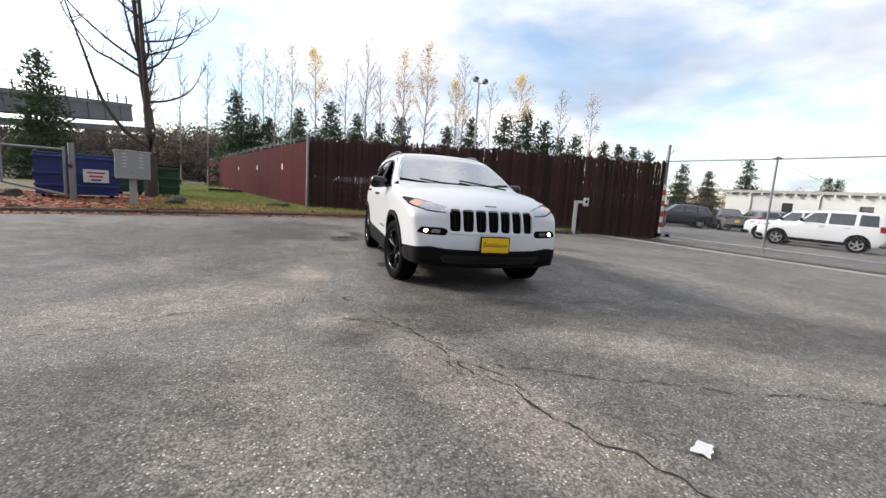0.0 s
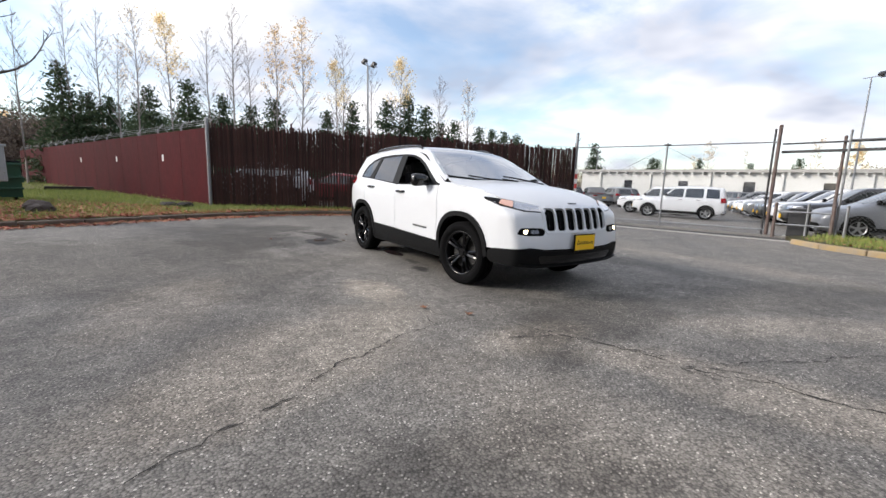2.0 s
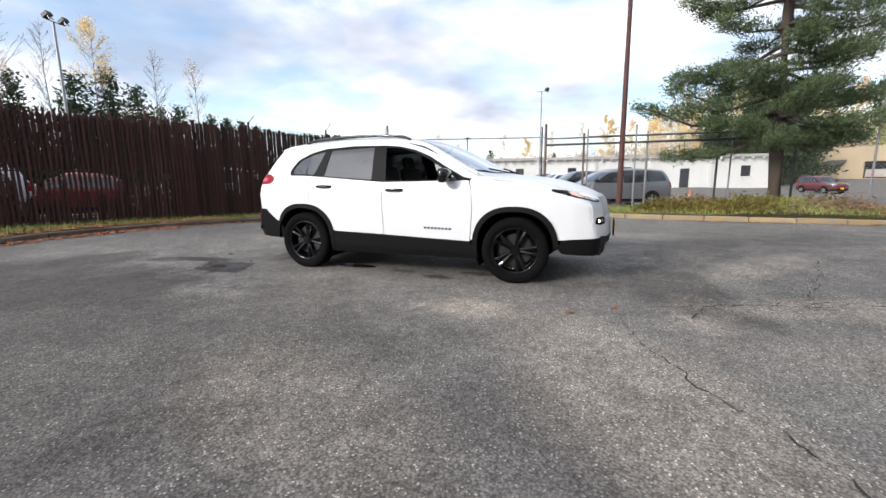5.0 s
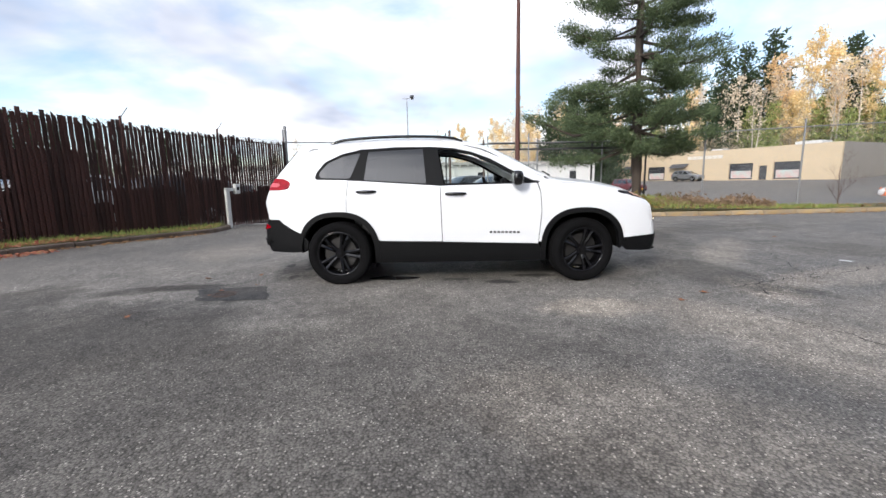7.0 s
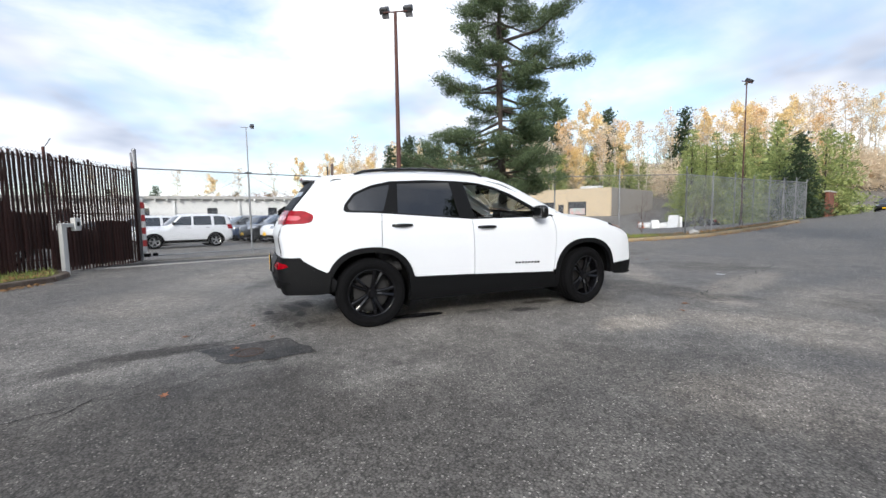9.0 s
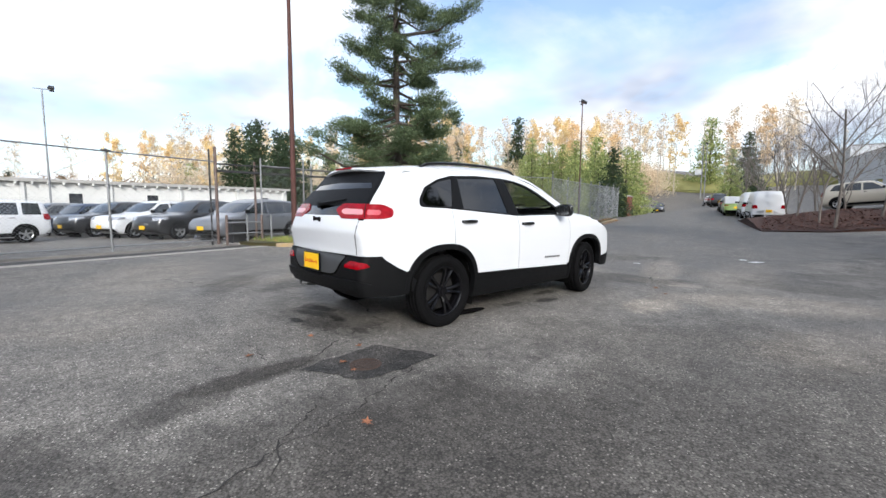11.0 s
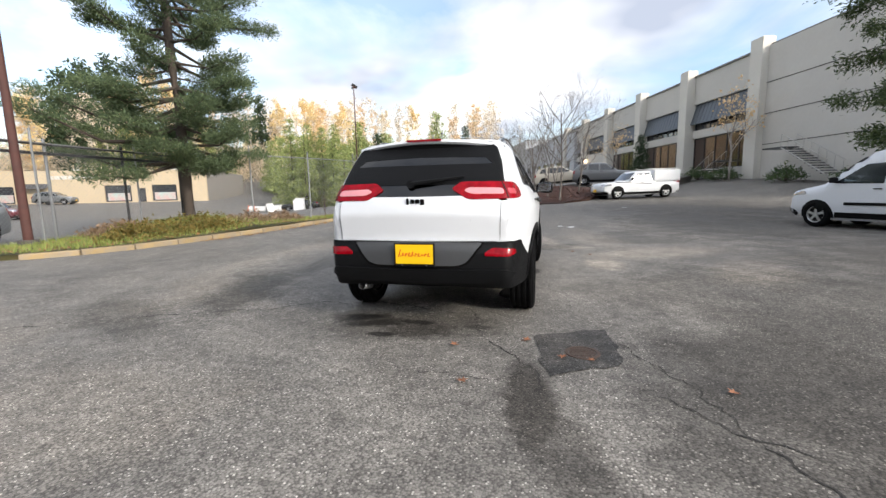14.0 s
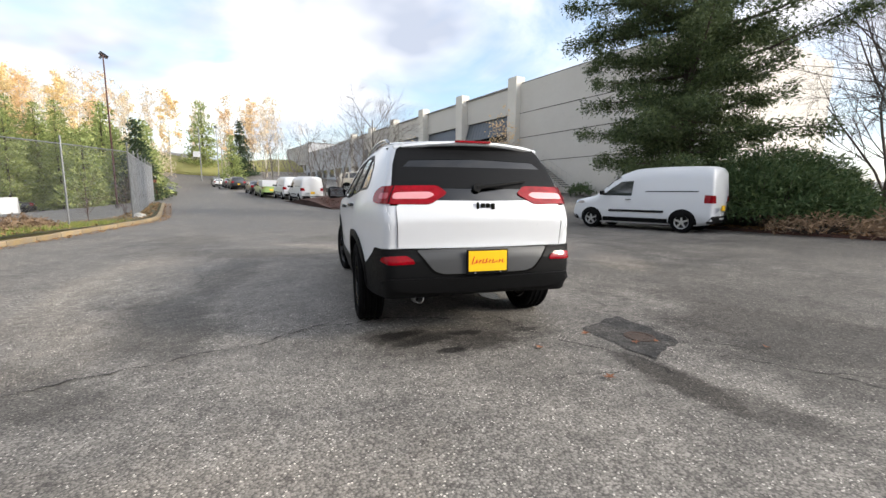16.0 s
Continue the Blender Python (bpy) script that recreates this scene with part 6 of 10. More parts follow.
    # outside stair to a landing
    for x0, sgn, n_s in ((17.9, 1, 12), (25.0, -1, 9)):
        st = new("outside_stair")
        st.parent = ob
        st.matrix_local = pose(x0, -1.2, base)
        for k in range(n_s):
            slab(st, "step", (0.30, 1.1, 0.05), (-0.29 * k * sgn, 0, 0.17 * (n_s - k)), METAL_FRAME)
        bm = bmesh.new()
        for yy in (-0.55, 0.55):
            rod(bm, (0.1 * sgn, yy, 0.17 * n_s + 0.9), (-0.29 * n_s * sgn, yy, 0.95), 0.025, n=6)
            rod(bm, (0.1 * sgn, yy, 0.17 * n_s), (-0.29 * n_s * sgn, yy, 0.05), 0.04, n=6)
            for k in range(0, n_s + 1, 2):
                rod(bm, ((0.1 - 0.29 * k) * sgn, yy, 0.17 * (n_s - k)), ((0.1 - 0.29 * k) * sgn, yy, 0.17 * (n_s - k) + 0.9), 0.015, n=6)
        part("handrail", bm, mat("pale painted rail", (0.45, 0.43, 0.40), 0.5), st)
        slab(st, "landing", (1.6, 1.3, 0.10), (0.85 * sgn, 0.05, 0.17 * n_s), METAL_FRAME)
    # entrance lamp
    slab(ob, "sign_panel", (1.0, 0.1, 0.5), (60.5, 0.15, base + 3.4), mat("dark sign", (0.06, 0.05, 0.05), 0.5))
    bm = bmesh.new()
    bmesh.ops.create_uvsphere(bm, u_segments=12, v_segments=8, radius=0.22, matrix=Matrix.Translation((59.0, -0.2, base + 3.9)))
    part("entrance_lamp", bm, mat("warm lamp glass", (1.0, 0.75, 0.5), 0.3, emit=4.0), ob)


build_offices()


def build_long_shed():
    """Low white depot with bracketed eaves beyond the car park."""
    a, b = Vector((63.0, -23.0)), Vector((53.0, 39.0))
    d = (b - a).normalized()
    L = (b - a).length
    ob = thing("white_depot", pose(a.x, a.y, land(a.x, a.y) - 0.4, 0, 0, math.degrees(math.atan2(d.y, d.x))) @ FLIP, "long low white depot with bracketed eaves and small windows", "building")
    white = mat("white rendered wall", (0.60, 0.60, 0.585), 0.85, vary=0.12, scale=0.5, color2=(0.49, 0.485, 0.465))
    H = 4.5
    wins = [(3.0 + 7.4 * k, 1.9, 4.2 + 7.4 * k, 3.3) for k in range(int(L / 7.4))]
    wins[1] = (10.4, 0.4, 11.6, 3.0)
    wall_panel(ob, "wall", L, H, 0.3, white, pose(0, -0.3, 0), wins)
    for x0, z0, x1, z1 in wins:
        win = new("window")
        win.parent = ob
        win.matrix_local = pose(x0, -0.1, z0)
        slab(win, "pane", (x1 - x0, 0.03, z1 - z0), ((x1 - x0) / 2, 0, (z1 - z0) / 2), WINDOW_GLASS)
        slab(win, "sill", (x1 - x0 + 0.2, 0.2, 0.08), ((x1 - x0) / 2, -0.22, -0.04), white)
    slab(ob, "end_wall", (0.3, 18, H), (0.15, 9, H / 2), white)
    slab(ob, "roof", (L + 0.8, 19.2, 0.18), (L / 2, 8.9, H + 0.2), ROOF_GREY)
    slab(ob, "fascia", (L + 0.8, 0.10, 0.35), (L / 2, -0.75, H + 0.12), mat("grey eaves board", (0.34, 0.33, 0.31), 0.8))
    bm = bmesh.new()
    box(bm, (0.16, 0.75, 0.28), (0, 0, 0))
    me = bpy.data.meshes.new("eaves_bracket")
    bm.to_mesh(me); bm.free()
    me.materials.append(white)
    for k in range(int(L / 1.25)):
        o = part_of("eaves_bracket", me, ob)
        o.matrix_local = pose(0.6 + 1.25 * k, -0.66, H - 0.18)
    for k in range(9):
        slab(ob, "pier", (0.35, 0.25, H), (0.5 + 7.4 * k, -0.42, H / 2), white)


build_long_shed()


def build_tan_store():
    a, b = Vector((49.6, -49.9)), Vector((82.5, -34.2))
    d = (b - a).normalized()
    L = (b - a).length
    z = 0.35
    ob = thing("tan_store", pose(a.x, a.y, z, 0, 0, math.degrees(math.atan2(d.y, d.x))) @ FLIP, "flat-roofed tan store with display windows", "building")
    tan = mat("tan rendered wall", (0.52, 0.42, 0.29), 0.85, vary=0.08, scale=0.6)
    # side wall's shade put into its colour, darker than the tan front
    shade = mat("shaded side wall", (0.24, 0.22, 0.20), 0.85, vary=0.1, scale=0.8)
    H = 4.75
    holes = [(4.2, 0.15, 7.6, 2.55), (8.4, 0.05, 9.5, 2.1), (10.3, 0.15, 13.8, 2.55), (25.0, 0.15, 28.6, 2.55)]
    wall_panel(ob, "wall", L, H, 0.4, tan, pose(0, -0.4, 0), holes)
    for x0, z0, x1, z1 in holes:
        win = new("window")
        win.parent = ob
        win.matrix_local = pose(x0, -0.15, z0)
        slab(win, "pane", (x1 - x0, 0.05, z1 - z0), ((x1 - x0) / 2, 0, (z1 - z0) / 2), WINDOW_GLASS)
        if x1 - x0 > 3:
            slab(win, "poster", (x1 - x0 - 0.6, 0.03, (z1 - z0) * 0.45), ((x1 - x0) / 2, -0.06, (z1 - z0) * 0.3), mat("pale teal window poster", (0.35, 0.52, 0.50), 0.6, vary=0.25, scale=1.2, color2=(0.55, 0.30, 0.28)))
    for x in (20.5, 31.0):
        bm = bmesh.new()
        vs = [bm.verts.new(p) for p in ((x, -0.4, 2.9), (x + 3, -0.4, 2.9), (x + 3, -1.6, 2.2), (x, -1.6, 2.2), (x, -0.4, 2.8), (x + 3, -0.4, 2.8))]
        bm.faces.new(vs[:4]); bm.faces.new((vs[0], vs[3], vs[4])); bm.faces.new((vs[1], vs[5], vs[2]))
        part("awning", bm, mat("dark awning", (0.07, 0.07, 0.075), 0.7), ob)
    slab(ob, "side_wall", (0.4, 22, H), (0.2 - 0.002, 11, H / 2), shade)
    slab(ob, "far_side_wall", (0.4, 22, H), (L - 0.2, 11, H / 2), tan)
    slab(ob, "roof", (L - 0.1, 22, 0.2), (L / 2, 11, H - 0.4), ROOF_GREY)
    slab(ob, "roof_unit", (3.2, 2.6, 1.1), (5.6, 5.0, H + 0.1), mat("white roof unit", (0.6, 0.6, 0.58), 0.6))
    slab(ob, "roof_unit", (2.0, 2.0, 0.8), (20.0, 7.0, H + 0.2), MATS["white roof unit"])
    # unreadable shop sign
    for k in range(7):
        slab(ob, "sign_bar", (0.7, 0.08, 0.5), (15.2 + k * 0.85, -0.45, 3.75), mat("pale sign bars", (0.62, 0.60, 0.55), 0.6))


build_tan_store()


def build_far_offices():
    """Grey blocks far along the road, seen between bare trees."""
    for x, y, turn, w, dpt, h in ((-6.0, -74, -73, 36, 18, 8.0), (4.0, -112, -73, 24, 16, 8.5)):
        ob = thing("far_office", pose(x, y, land(x, y) - 0.5, 0, 0, turn) @ FLIP, "grey office block far along the road", "building", group="office blocks along the road")
        wall = mat("grey office wall", (0.52, 0.54, 0.57), 0.8, vary=0.1, scale=0.4)
        holes = [(2.0 + 4.5 * k, zz, 5.2 + 4.5 * k, zz + 1.7) for k in range(int(w / 4.5)) for zz in (1.6,)]
        wall_panel(ob, "wall", w, h, 0.3, wall, pose(0, 0, 0), holes)
        for x0, z0, x1, z1 in holes:
            win = slab(ob, "window", (x1 - x0, 0.04, z1 - z0), ((x0 + x1) / 2, 0.18, (z0 + z1) / 2), WINDOW_GLASS)
        slab(ob, "end_wall", (0.3, dpt, h), (0.15, dpt / 2 + 0.3, h / 2), wall)
        slab(ob, "roof", (w, dpt, 0.25), (w / 2, dpt / 2 + 0.3, h + 0.12), ROOF_GREY)


build_far_offices()


def build_overpass():
    """Elevated concrete roadway far to the north-west, with a railing."""
    a, b = Vector((-49.0, 54.0)), Vector((-33.8, 87.0))
    d = (b - a).normalized()
    L = (b - a).length
    ob = thing("elevated_road", pose(a.x, a.y, 0, 0, 0, math.degrees(math.atan2(d.y, d.x))), "elevated grey concrete roadway with steel railing", "overpass")
    con = mat("weathered grey concrete", (0.17, 0.17, 0.175), 0.85, vary=0.2, scale=0.4)
    # the deck climbs along its length
    rise = pose(0, 0, 0.9, 0, -math.degrees(math.atan2(3.6, L)), 0)
    slab(ob, "deck", (L, 9, 2.6), (L / 2, 5, 7.0), con, rise)
    slab(ob, "parapet", (L, 0.3, 0.5), (L / 2, 0.3, 8.55), con, rise)
    slab(ob, "lower_deck", (L + 8, 7, 1.0), (L / 2 + 4, 5, 4.4), con, rise)
    slab(ob, "lower_beam", (L + 8, 0.6, 0.8), (L / 2 + 4, 1.0, 3.0), con, rise)
    for k in range(4):
        slab(ob, "pier", (1.4, 3.0, 8.5 + 0.8 * k), (4 + (L - 8) * k / 3, 5, 2.0 + 0.4 * k), con)
    for k in range(int(L / 1.8)):
        slab(ob, "railing_post", (0.14, 0.14, 1.5), (1 + 1.8 * k, 0.3, 9.4), METAL_FRAME, rise)
    for z in (9.1, 9.6, 10.1):
        slab(ob, "railing_rail", (L, 0.08, 0.10), (L / 2, 0.3, z), METAL_FRAME, rise)
    for k in range(int(L / 3.0)):
        slab(ob, "girder_rib", (0.25, 0.2, 2.5), (1 + 3.0 * k, 0.42, 7.0), con, rise)
    # low warehouses under it
    w = thing("far_warehouse", pose(-30, 78, land(-30, 78), 0, 0, 25), "grey warehouse behind the trees", "building")
    slab(w, "wall", (26, 12, 3.0), (0, 0, 1.5), mat("blue-grey warehouse wall", (0.24, 0.26, 0.28), 0.8, vary=0.15, scale=0.4), bevel=0.02)
    slab(w, "roof", (26.6, 12.6, 0.3), (0, 0, 3.16), ROOF_GREY)
    for k in range(6):
        slab(w, "loading_door", (2.6, 0.08, 2.4), (-10 + 4 * k, -6.05, 1.25), mat("pale loading door", (0.45, 0.46, 0.46), 0.6))


build_overpass()

# ---------------------------------------------------------------- parked vehicles
def skin(shape, lift=0.0, n_y=46, n_a=40):
    """The whole closed skin of a vehicle body."""
    lo, hi = shape.poly[:, 0].min(), shape.poly[:, 0].max()
    s = np.linspace(-1, 1, n_y)
    ys = (lo + hi) / 2 + (hi - lo) / 2 * 0.997 * np.sign(s) * (1 - (1 - np.abs(s)) ** 1.6)
    bm = bmesh.new()
    rings = []
    for y in ys:
        zz = np.linspace(shape.poly[:, 1].min(), shape.poly[:, 1].max(), 60)
        inside = shape.value(np.stack([0 * zz, 0 * zz + y, zz], 1)) < 0
        zc = zz[inside].mean() if inside.any() else 0.6
        zc = min(zc, 0.78)
        ang = np.linspace(0, 2 * np.pi, n_a, endpoint=False)
        way = np.stack([np.sin(ang), 0 * ang, np.cos(ang)], 1)
        o = np.array([0, y, zc]) + way * 2.2
        lo_t, hi_t = np.zeros(n_a), np.full(n_a, 2.2)
        for _ in range(18):
            m = (lo_t + hi_t) / 2
            v = shape.value(o - way * m[:, None]) < 0
            hi_t = np.where(v, m, hi_t)
            lo_t = np.where(v, lo_t, m)
        p = o - way * (hi_t - lift)[:, None]
        rings.append([bm.verts.new(q) for q in p])
    for A, B in zip(rings, rings[1:]):
        for k in range(n_a):
            bm.faces.new((A[k], B[k], B[(k + 1) % n_a], A[(k + 1) % n_a])).smooth = True
    bm.faces.new(rings[0]); bm.faces.new(rings[-1][::-1])
    bmesh.ops.recalc_face_normals(bm, faces=bm.faces)
    return bm


KINDS = {
    # outline from tail over roof to nose, underside; widths; wheels; side windows; features
    "boxy_suv": dict(L=(2.2, -2.2), roof=[(2.18, 0.95), (2.14, 1.15), (2.02, 1.55), (1.9, 1.63), (1.0, 1.68), (0.1, 1.67), (-0.2, 1.60), (-0.75, 1.12), (-0.95, 1.07), (-1.9, 1.02), (-2.12, 0.95), (-2.2, 0.75), (-2.2, 0.45), (-2.05, 0.3)],
                     w=[(0.2, 0.80), (0.5, 0.87), (0.95, 0.875), (1.08, 0.84), (1.4, 0.76), (1.6, 0.70), (1.7, 0.60)], wb=(-1.32, 1.32), r=0.345, track=0.75,
                     windows=[[(0.25, 1.10), (0.28, 1.54), (-0.15, 1.52), (-0.55, 1.12)], [(0.35, 1.10), (1.15, 1.10), (1.15, 1.56), (0.37, 1.55)], [(1.28, 1.10), (1.85, 1.10), (1.80, 1.54), (1.28, 1.56)]],
                     screen=[(-0.30, -0.22), (-0.72, -0.62)], glass_z=(1.12, 1.52)),
    "suv": dict(L=(2.38, -2.4), roof=[(2.36, 0.9), (2.30, 1.12), (2.02, 1.58), (1.85, 1.66), (1.0, 1.74), (0.2, 1.74), (-0.2, 1.66), (-0.95, 1.18), (-1.2, 1.12), (-2.05, 1.04), (-2.3, 0.96), (-2.4, 0.75), (-2.4, 0.45), (-2.2, 0.3)],
                w=[(0.2, 0.84), (0.5, 0.94), (0.95, 0.955), (1.1, 0.91), (1.4, 0.80), (1.6, 0.72), (1.76, 0.58)], wb=(-1.46, 1.45), r=0.375, track=0.82,
                windows=[[(0.25, 1.14), (0.28, 1.60), (-0.15, 1.57), (-0.72, 1.16)], [(0.35, 1.14), (1.15, 1.18), (1.1, 1.62), (0.37, 1.61)], [(1.27, 1.18), (1.85, 1.22), (1.65, 1.55), (1.22, 1.61)]],
                screen=[(-0.30, -0.22), (-0.90, -0.75)], glass_z=(1.15, 1.58)),
    "minivan": dict(L=(2.56, -2.58), roof=[(2.53, 0.9), (2.48, 1.2), (2.25, 1.62), (2.05, 1.70), (1.0, 1.77), (0.0, 1.75), (-0.5, 1.63), (-1.45, 1.14), (-1.75, 1.05), (-2.3, 0.92), (-2.5, 0.80), (-2.58, 0.62), (-2.56, 0.4), (-2.3, 0.22)],
                    w=[(0.2, 0.88), (0.5, 0.98), (0.95, 1.0), (1.1, 0.96), (1.4, 0.85), (1.65, 0.75), (1.78, 0.62)], wb=(-1.55, 1.53), r=0.35, track=0.87,
                    windows=[[(0.1, 1.10), (0.13, 1.63), (-0.5, 1.55), (-1.22, 1.13)], [(0.15, 1.10), (1.22, 1.13), (1.20, 1.67), (0.18, 1.65)], [(1.26, 1.13), (2.24, 1.20), (2.05, 1.60), (1.24, 1.67)]],
                    screen=[(-0.62, -0.55), (-1.38, -1.2)], glass_z=(1.15, 1.60)),
    "sedan": dict(L=(2.4, -2.4), roof=[(2.38, 0.75), (2.34, 1.0), (1.9, 1.1), (1.55, 1.14), (0.95, 1.40), (0.4, 1.46), (-0.1, 1.42), (-0.85, 1.06), (-1.1, 1.0), (-2.0, 0.88), (-2.32, 0.74), (-2.4, 0.55), (-2.35, 0.35), (-2.1, 0.22)],
                  w=[(0.2, 0.82), (0.5, 0.90), (0.85, 0.91), (1.0, 0.86), (1.25, 0.74), (1.4, 0.64), (1.5, 0.5)], wb=(-1.4, 1.4), r=0.33, track=0.79,
                  windows=[[(0.15, 0.98), (0.2, 1.34), (-0.15, 1.32), (-0.7, 1.0)], [(0.25, 0.98), (1.2, 1.02), (0.95, 1.30), (0.3, 1.35)]],
                  screen=[(-0.2, -0.12), (-0.82, -0.68)], glass_z=(1.0, 1.32)),
    "van": dict(L=(2.28, -2.3), roof=[(2.26, 0.6), (2.26, 1.2), (2.23, 1.78), (2.14, 1.96), (1.9, 2.0), (1.0, 2.02), (0.2, 2.0), (-0.22, 1.93), (-0.6, 1.74), (-1.3, 1.22), (-1.5, 1.12), (-2.1, 0.98), (-2.25, 0.80), (-2.3, 0.6), (-2.28, 0.4), (-2.05, 0.25)],
                w=[(0.2, 0.80), (0.5, 0.89), (0.95, 0.895), (1.2, 0.88), (1.6, 0.835), (1.85, 0.79), (2.0, 0.70)], wb=(-1.46, 1.45), r=0.325, track=0.76,
                windows=[[(-0.08, 1.10), (-0.05, 1.58), (-0.45, 1.56), (-1.08, 1.12)]], screen=[(-0.62, -0.54), (-1.28, -1.12)], glass_z=(1.15, 1.62)),
    "pickup": dict(L=(2.6, -2.6), roof=[(2.58, 0.7), (2.56, 0.98), (2.5, 1.02), (0.95, 1.02), (0.80, 1.10), (0.66, 1.60), (0.5, 1.66), (-0.2, 1.64), (-0.42, 1.56), (-0.95, 1.10), (-1.15, 1.06), (-2.2, 0.98), (-2.5, 0.9), (-2.6, 0.7), (-2.58, 0.45), (-2.35, 0.34)],
                   w=[(0.25, 0.80), (0.5, 0.87), (0.95, 0.88), (1.08, 0.84), (1.4, 0.75), (1.6, 0.68), (1.7, 0.58)], wb=(-1.62, 1.58), r=0.36, track=0.74,
                   windows=[[(0.10, 1.08), (0.10, 1.52), (-0.30, 1.50), (-0.75, 1.10)], [(0.18, 1.08), (0.62, 1.08), (0.55, 1.52), (0.18, 1.52)]], screen=[(-0.48, -0.40), (-0.92, -0.80)], glass_z=(1.1, 1.5)),
}
SILVER = mat("machined silver", (0.45, 0.46, 0.47), 0.3, metal=0.8, vary=0.08)
DARK_GLASS = mat("dark parked car glass", (0.02, 0.024, 0.028), 0.06, vary=0.1, coat=0.6, spec=0.8)


def build_kind(kind, paint, dark_base=True):
    """A parked vehicle with its parts, facing -y."""
    K = KINDS[kind]
    roof = spline(K["roof"], 4)
    tail, nose = K["L"]
    low = [(nose + 0.5, 0.22), (tail - 0.5, 0.24), (tail - 0.12, 0.30), (tail, 0.42)]
    taper = [(nose, 0.78), (nose + 0.12, 0.88), (nose + 0.45, 0.965), (nose + 0.9, 1.0), (tail - 0.9, 1.0), (tail - 0.3, 0.975), (tail - 0.08, 0.93), (tail, 0.87)]
    sh = Shape([tuple(p) for p in roof] + low, K["w"], taper, (0.16, 0.06), 0.06, 0.06)
    car = thing(kind, Matrix(), kind, "car")
    part("body", skin(sh), paint, car)
    for mirror, hand in ((True, -1), (False, 1)):
        for win in K["windows"]:
            part("side_window", sheet(sh, "side", rounded(win, 0.03), (), 0.12, 0.006, 0.006, mirror), DARK_GLASS, car)
        part("sill", sheet(sh, "side", [(K["wb"][0] + 0.4, 0.26), (K["wb"][1] - 0.4, 0.26), (K["wb"][1] - 0.42, 0.40), (K["wb"][0] + 0.42, 0.40)], (), 0.2, 0.006, 0.006, mirror), BLACK_PLASTIC, car)
        for cy in K["wb"]:
            r = K["r"]
            part("wheel_arch", sheet(sh, "side", arc_path(cy, r, r * 1.2, 0, 180, 12) + [(cy - r * 1.2, 0.25), (cy + r * 1.2, 0.25)], (), 0.12, 0.008, 0.008, mirror), BLACK_PLASTIC, car)
            w = new("wheel")
            w.parent = car
            w.matrix_local = pose(hand * (K["track"] + 0.02), cy, r, 0, 0, 0 if hand > 0 else 180)
            bm = bmesh.new()
            lathe(bm, [(r * 0.62, -0.1), (r * 0.9, -0.11), (r, -0.08), (r, 0.08), (r * 0.9, 0.115), (r * 0.64, 0.11)], 22, "X")
            part("tyre", bm, RUBBER, w)
            bm = bmesh.new()
            lathe(bm, [(r * 0.64, 0.11), (r * 0.60, 0.10), (r * 0.56, 0.07)], 22, "X")
            for k in range(5):
                a = 2 * math.pi * k / 5
                box(bm, (0.02, r * 0.17, r * 0.56), (0.095, -math.sin(a) * r * 0.32, math.cos(a) * r * 0.32), Matrix.Rotation(a, 4, "X"))
            rod(bm, (0.08, 0, 0), (0.115, 0, 0), r * 0.17, n=12)
            part("rim", bm, SILVER, w)
            bm = bmesh.new()
            rod(bm, (0.03, 0, 0), (0.05, 0, 0), r * 0.6, n=18)
            part("brake_disc", bm, DARK_TRIM, w)
        # lamps, mirrors, handles
        hz = np.interp(nose + 0.25, roof[::-1, 0], roof[::-1, 1]) - 0.12
        u = 0.7071 * (0.62 - nose - 0.12)
        part("headlamp", sheet(sh, "front_corner", rounded([(-0.7071 * (0.55 + nose + 0.03), hz - 0.10), (-0.7071 * (0.90 + nose + 0.55), hz - 0.02), (-0.7071 * (0.90 + nose + 0.5), hz + 0.07), (-0.7071 * (0.5 + nose + 0.05), hz + 0.05)], 0.03), (), 0.06, 0.010, 0.01, mirror), CLEAR_LENS, car)
        tz = 1.0 if kind != "sedan" else 0.88
        part("tail_lamp", sheet(sh, "rear_corner", rounded([(-0.7071 * (0.62 - tail), tz - 0.10), (-0.7071 * (0.92 - tail + 0.22), tz - 0.10), (-0.7071 * (0.90 - tail + 0.22), tz + 0.14), (-0.7071 * (0.66 - tail), tz + 0.12)], 0.03), (), 0.06, 0.010, 0.01, mirror), RED_LENS, car)
        bm = bmesh.new()
        wz, wy = K["windows"][0][3][1] + 0.05, K["windows"][0][3][0]
        box(bm, (0.20, 0.10, 0.14), (hand * (np.interp(wz, [p[0] for p in K["w"]], [p[1] for p in K["w"]]) + 0.11), wy + 0.04, wz + 0.03), bevel=0.03)
        part("wing_mirror", bm, BLACK_PLASTIC, car)
        for win in K["windows"][:2]:
            bm = bmesh.new()
            yy, zz = win[0][0] - 0.1 if win is K["windows"][0] else win[1][0] - 0.2, win[0][1] - 0.12
            xx = np.interp(zz, [p[0] for p in K["w"]], [p[1] for p in K["w"]])
            box(bm, (0.03, 0.17, 0.025), (hand * (xx + 0.015), yy, zz), bevel=0.006)
            part("door_handle", bm, BLACK_PLASTIC, car)
    (y1, s1), (y0, s0) = K["screen"]
    xw = np.interp(K["glass_z"][1], [p[0] for p in K["w"]], [p[1] for p in K["w"]]) - 0.06
    xb = np.interp(K["glass_z"][0], [p[0] for p in K["w"]], [p[1] for p in K["w"]]) - 0.10
    part("windscreen", sheet(sh, "top", [(-xb, s0), (-xb * 0.6, y0 - 0.02), (0, y0 - 0.06), (xb * 0.6, y0 - 0.02), (xb, s0), (xw, s1), (0, y1 + 0.0), (-xw, s1)], (), 0.12, 0.006, 0.006), DARK_GLASS, car)
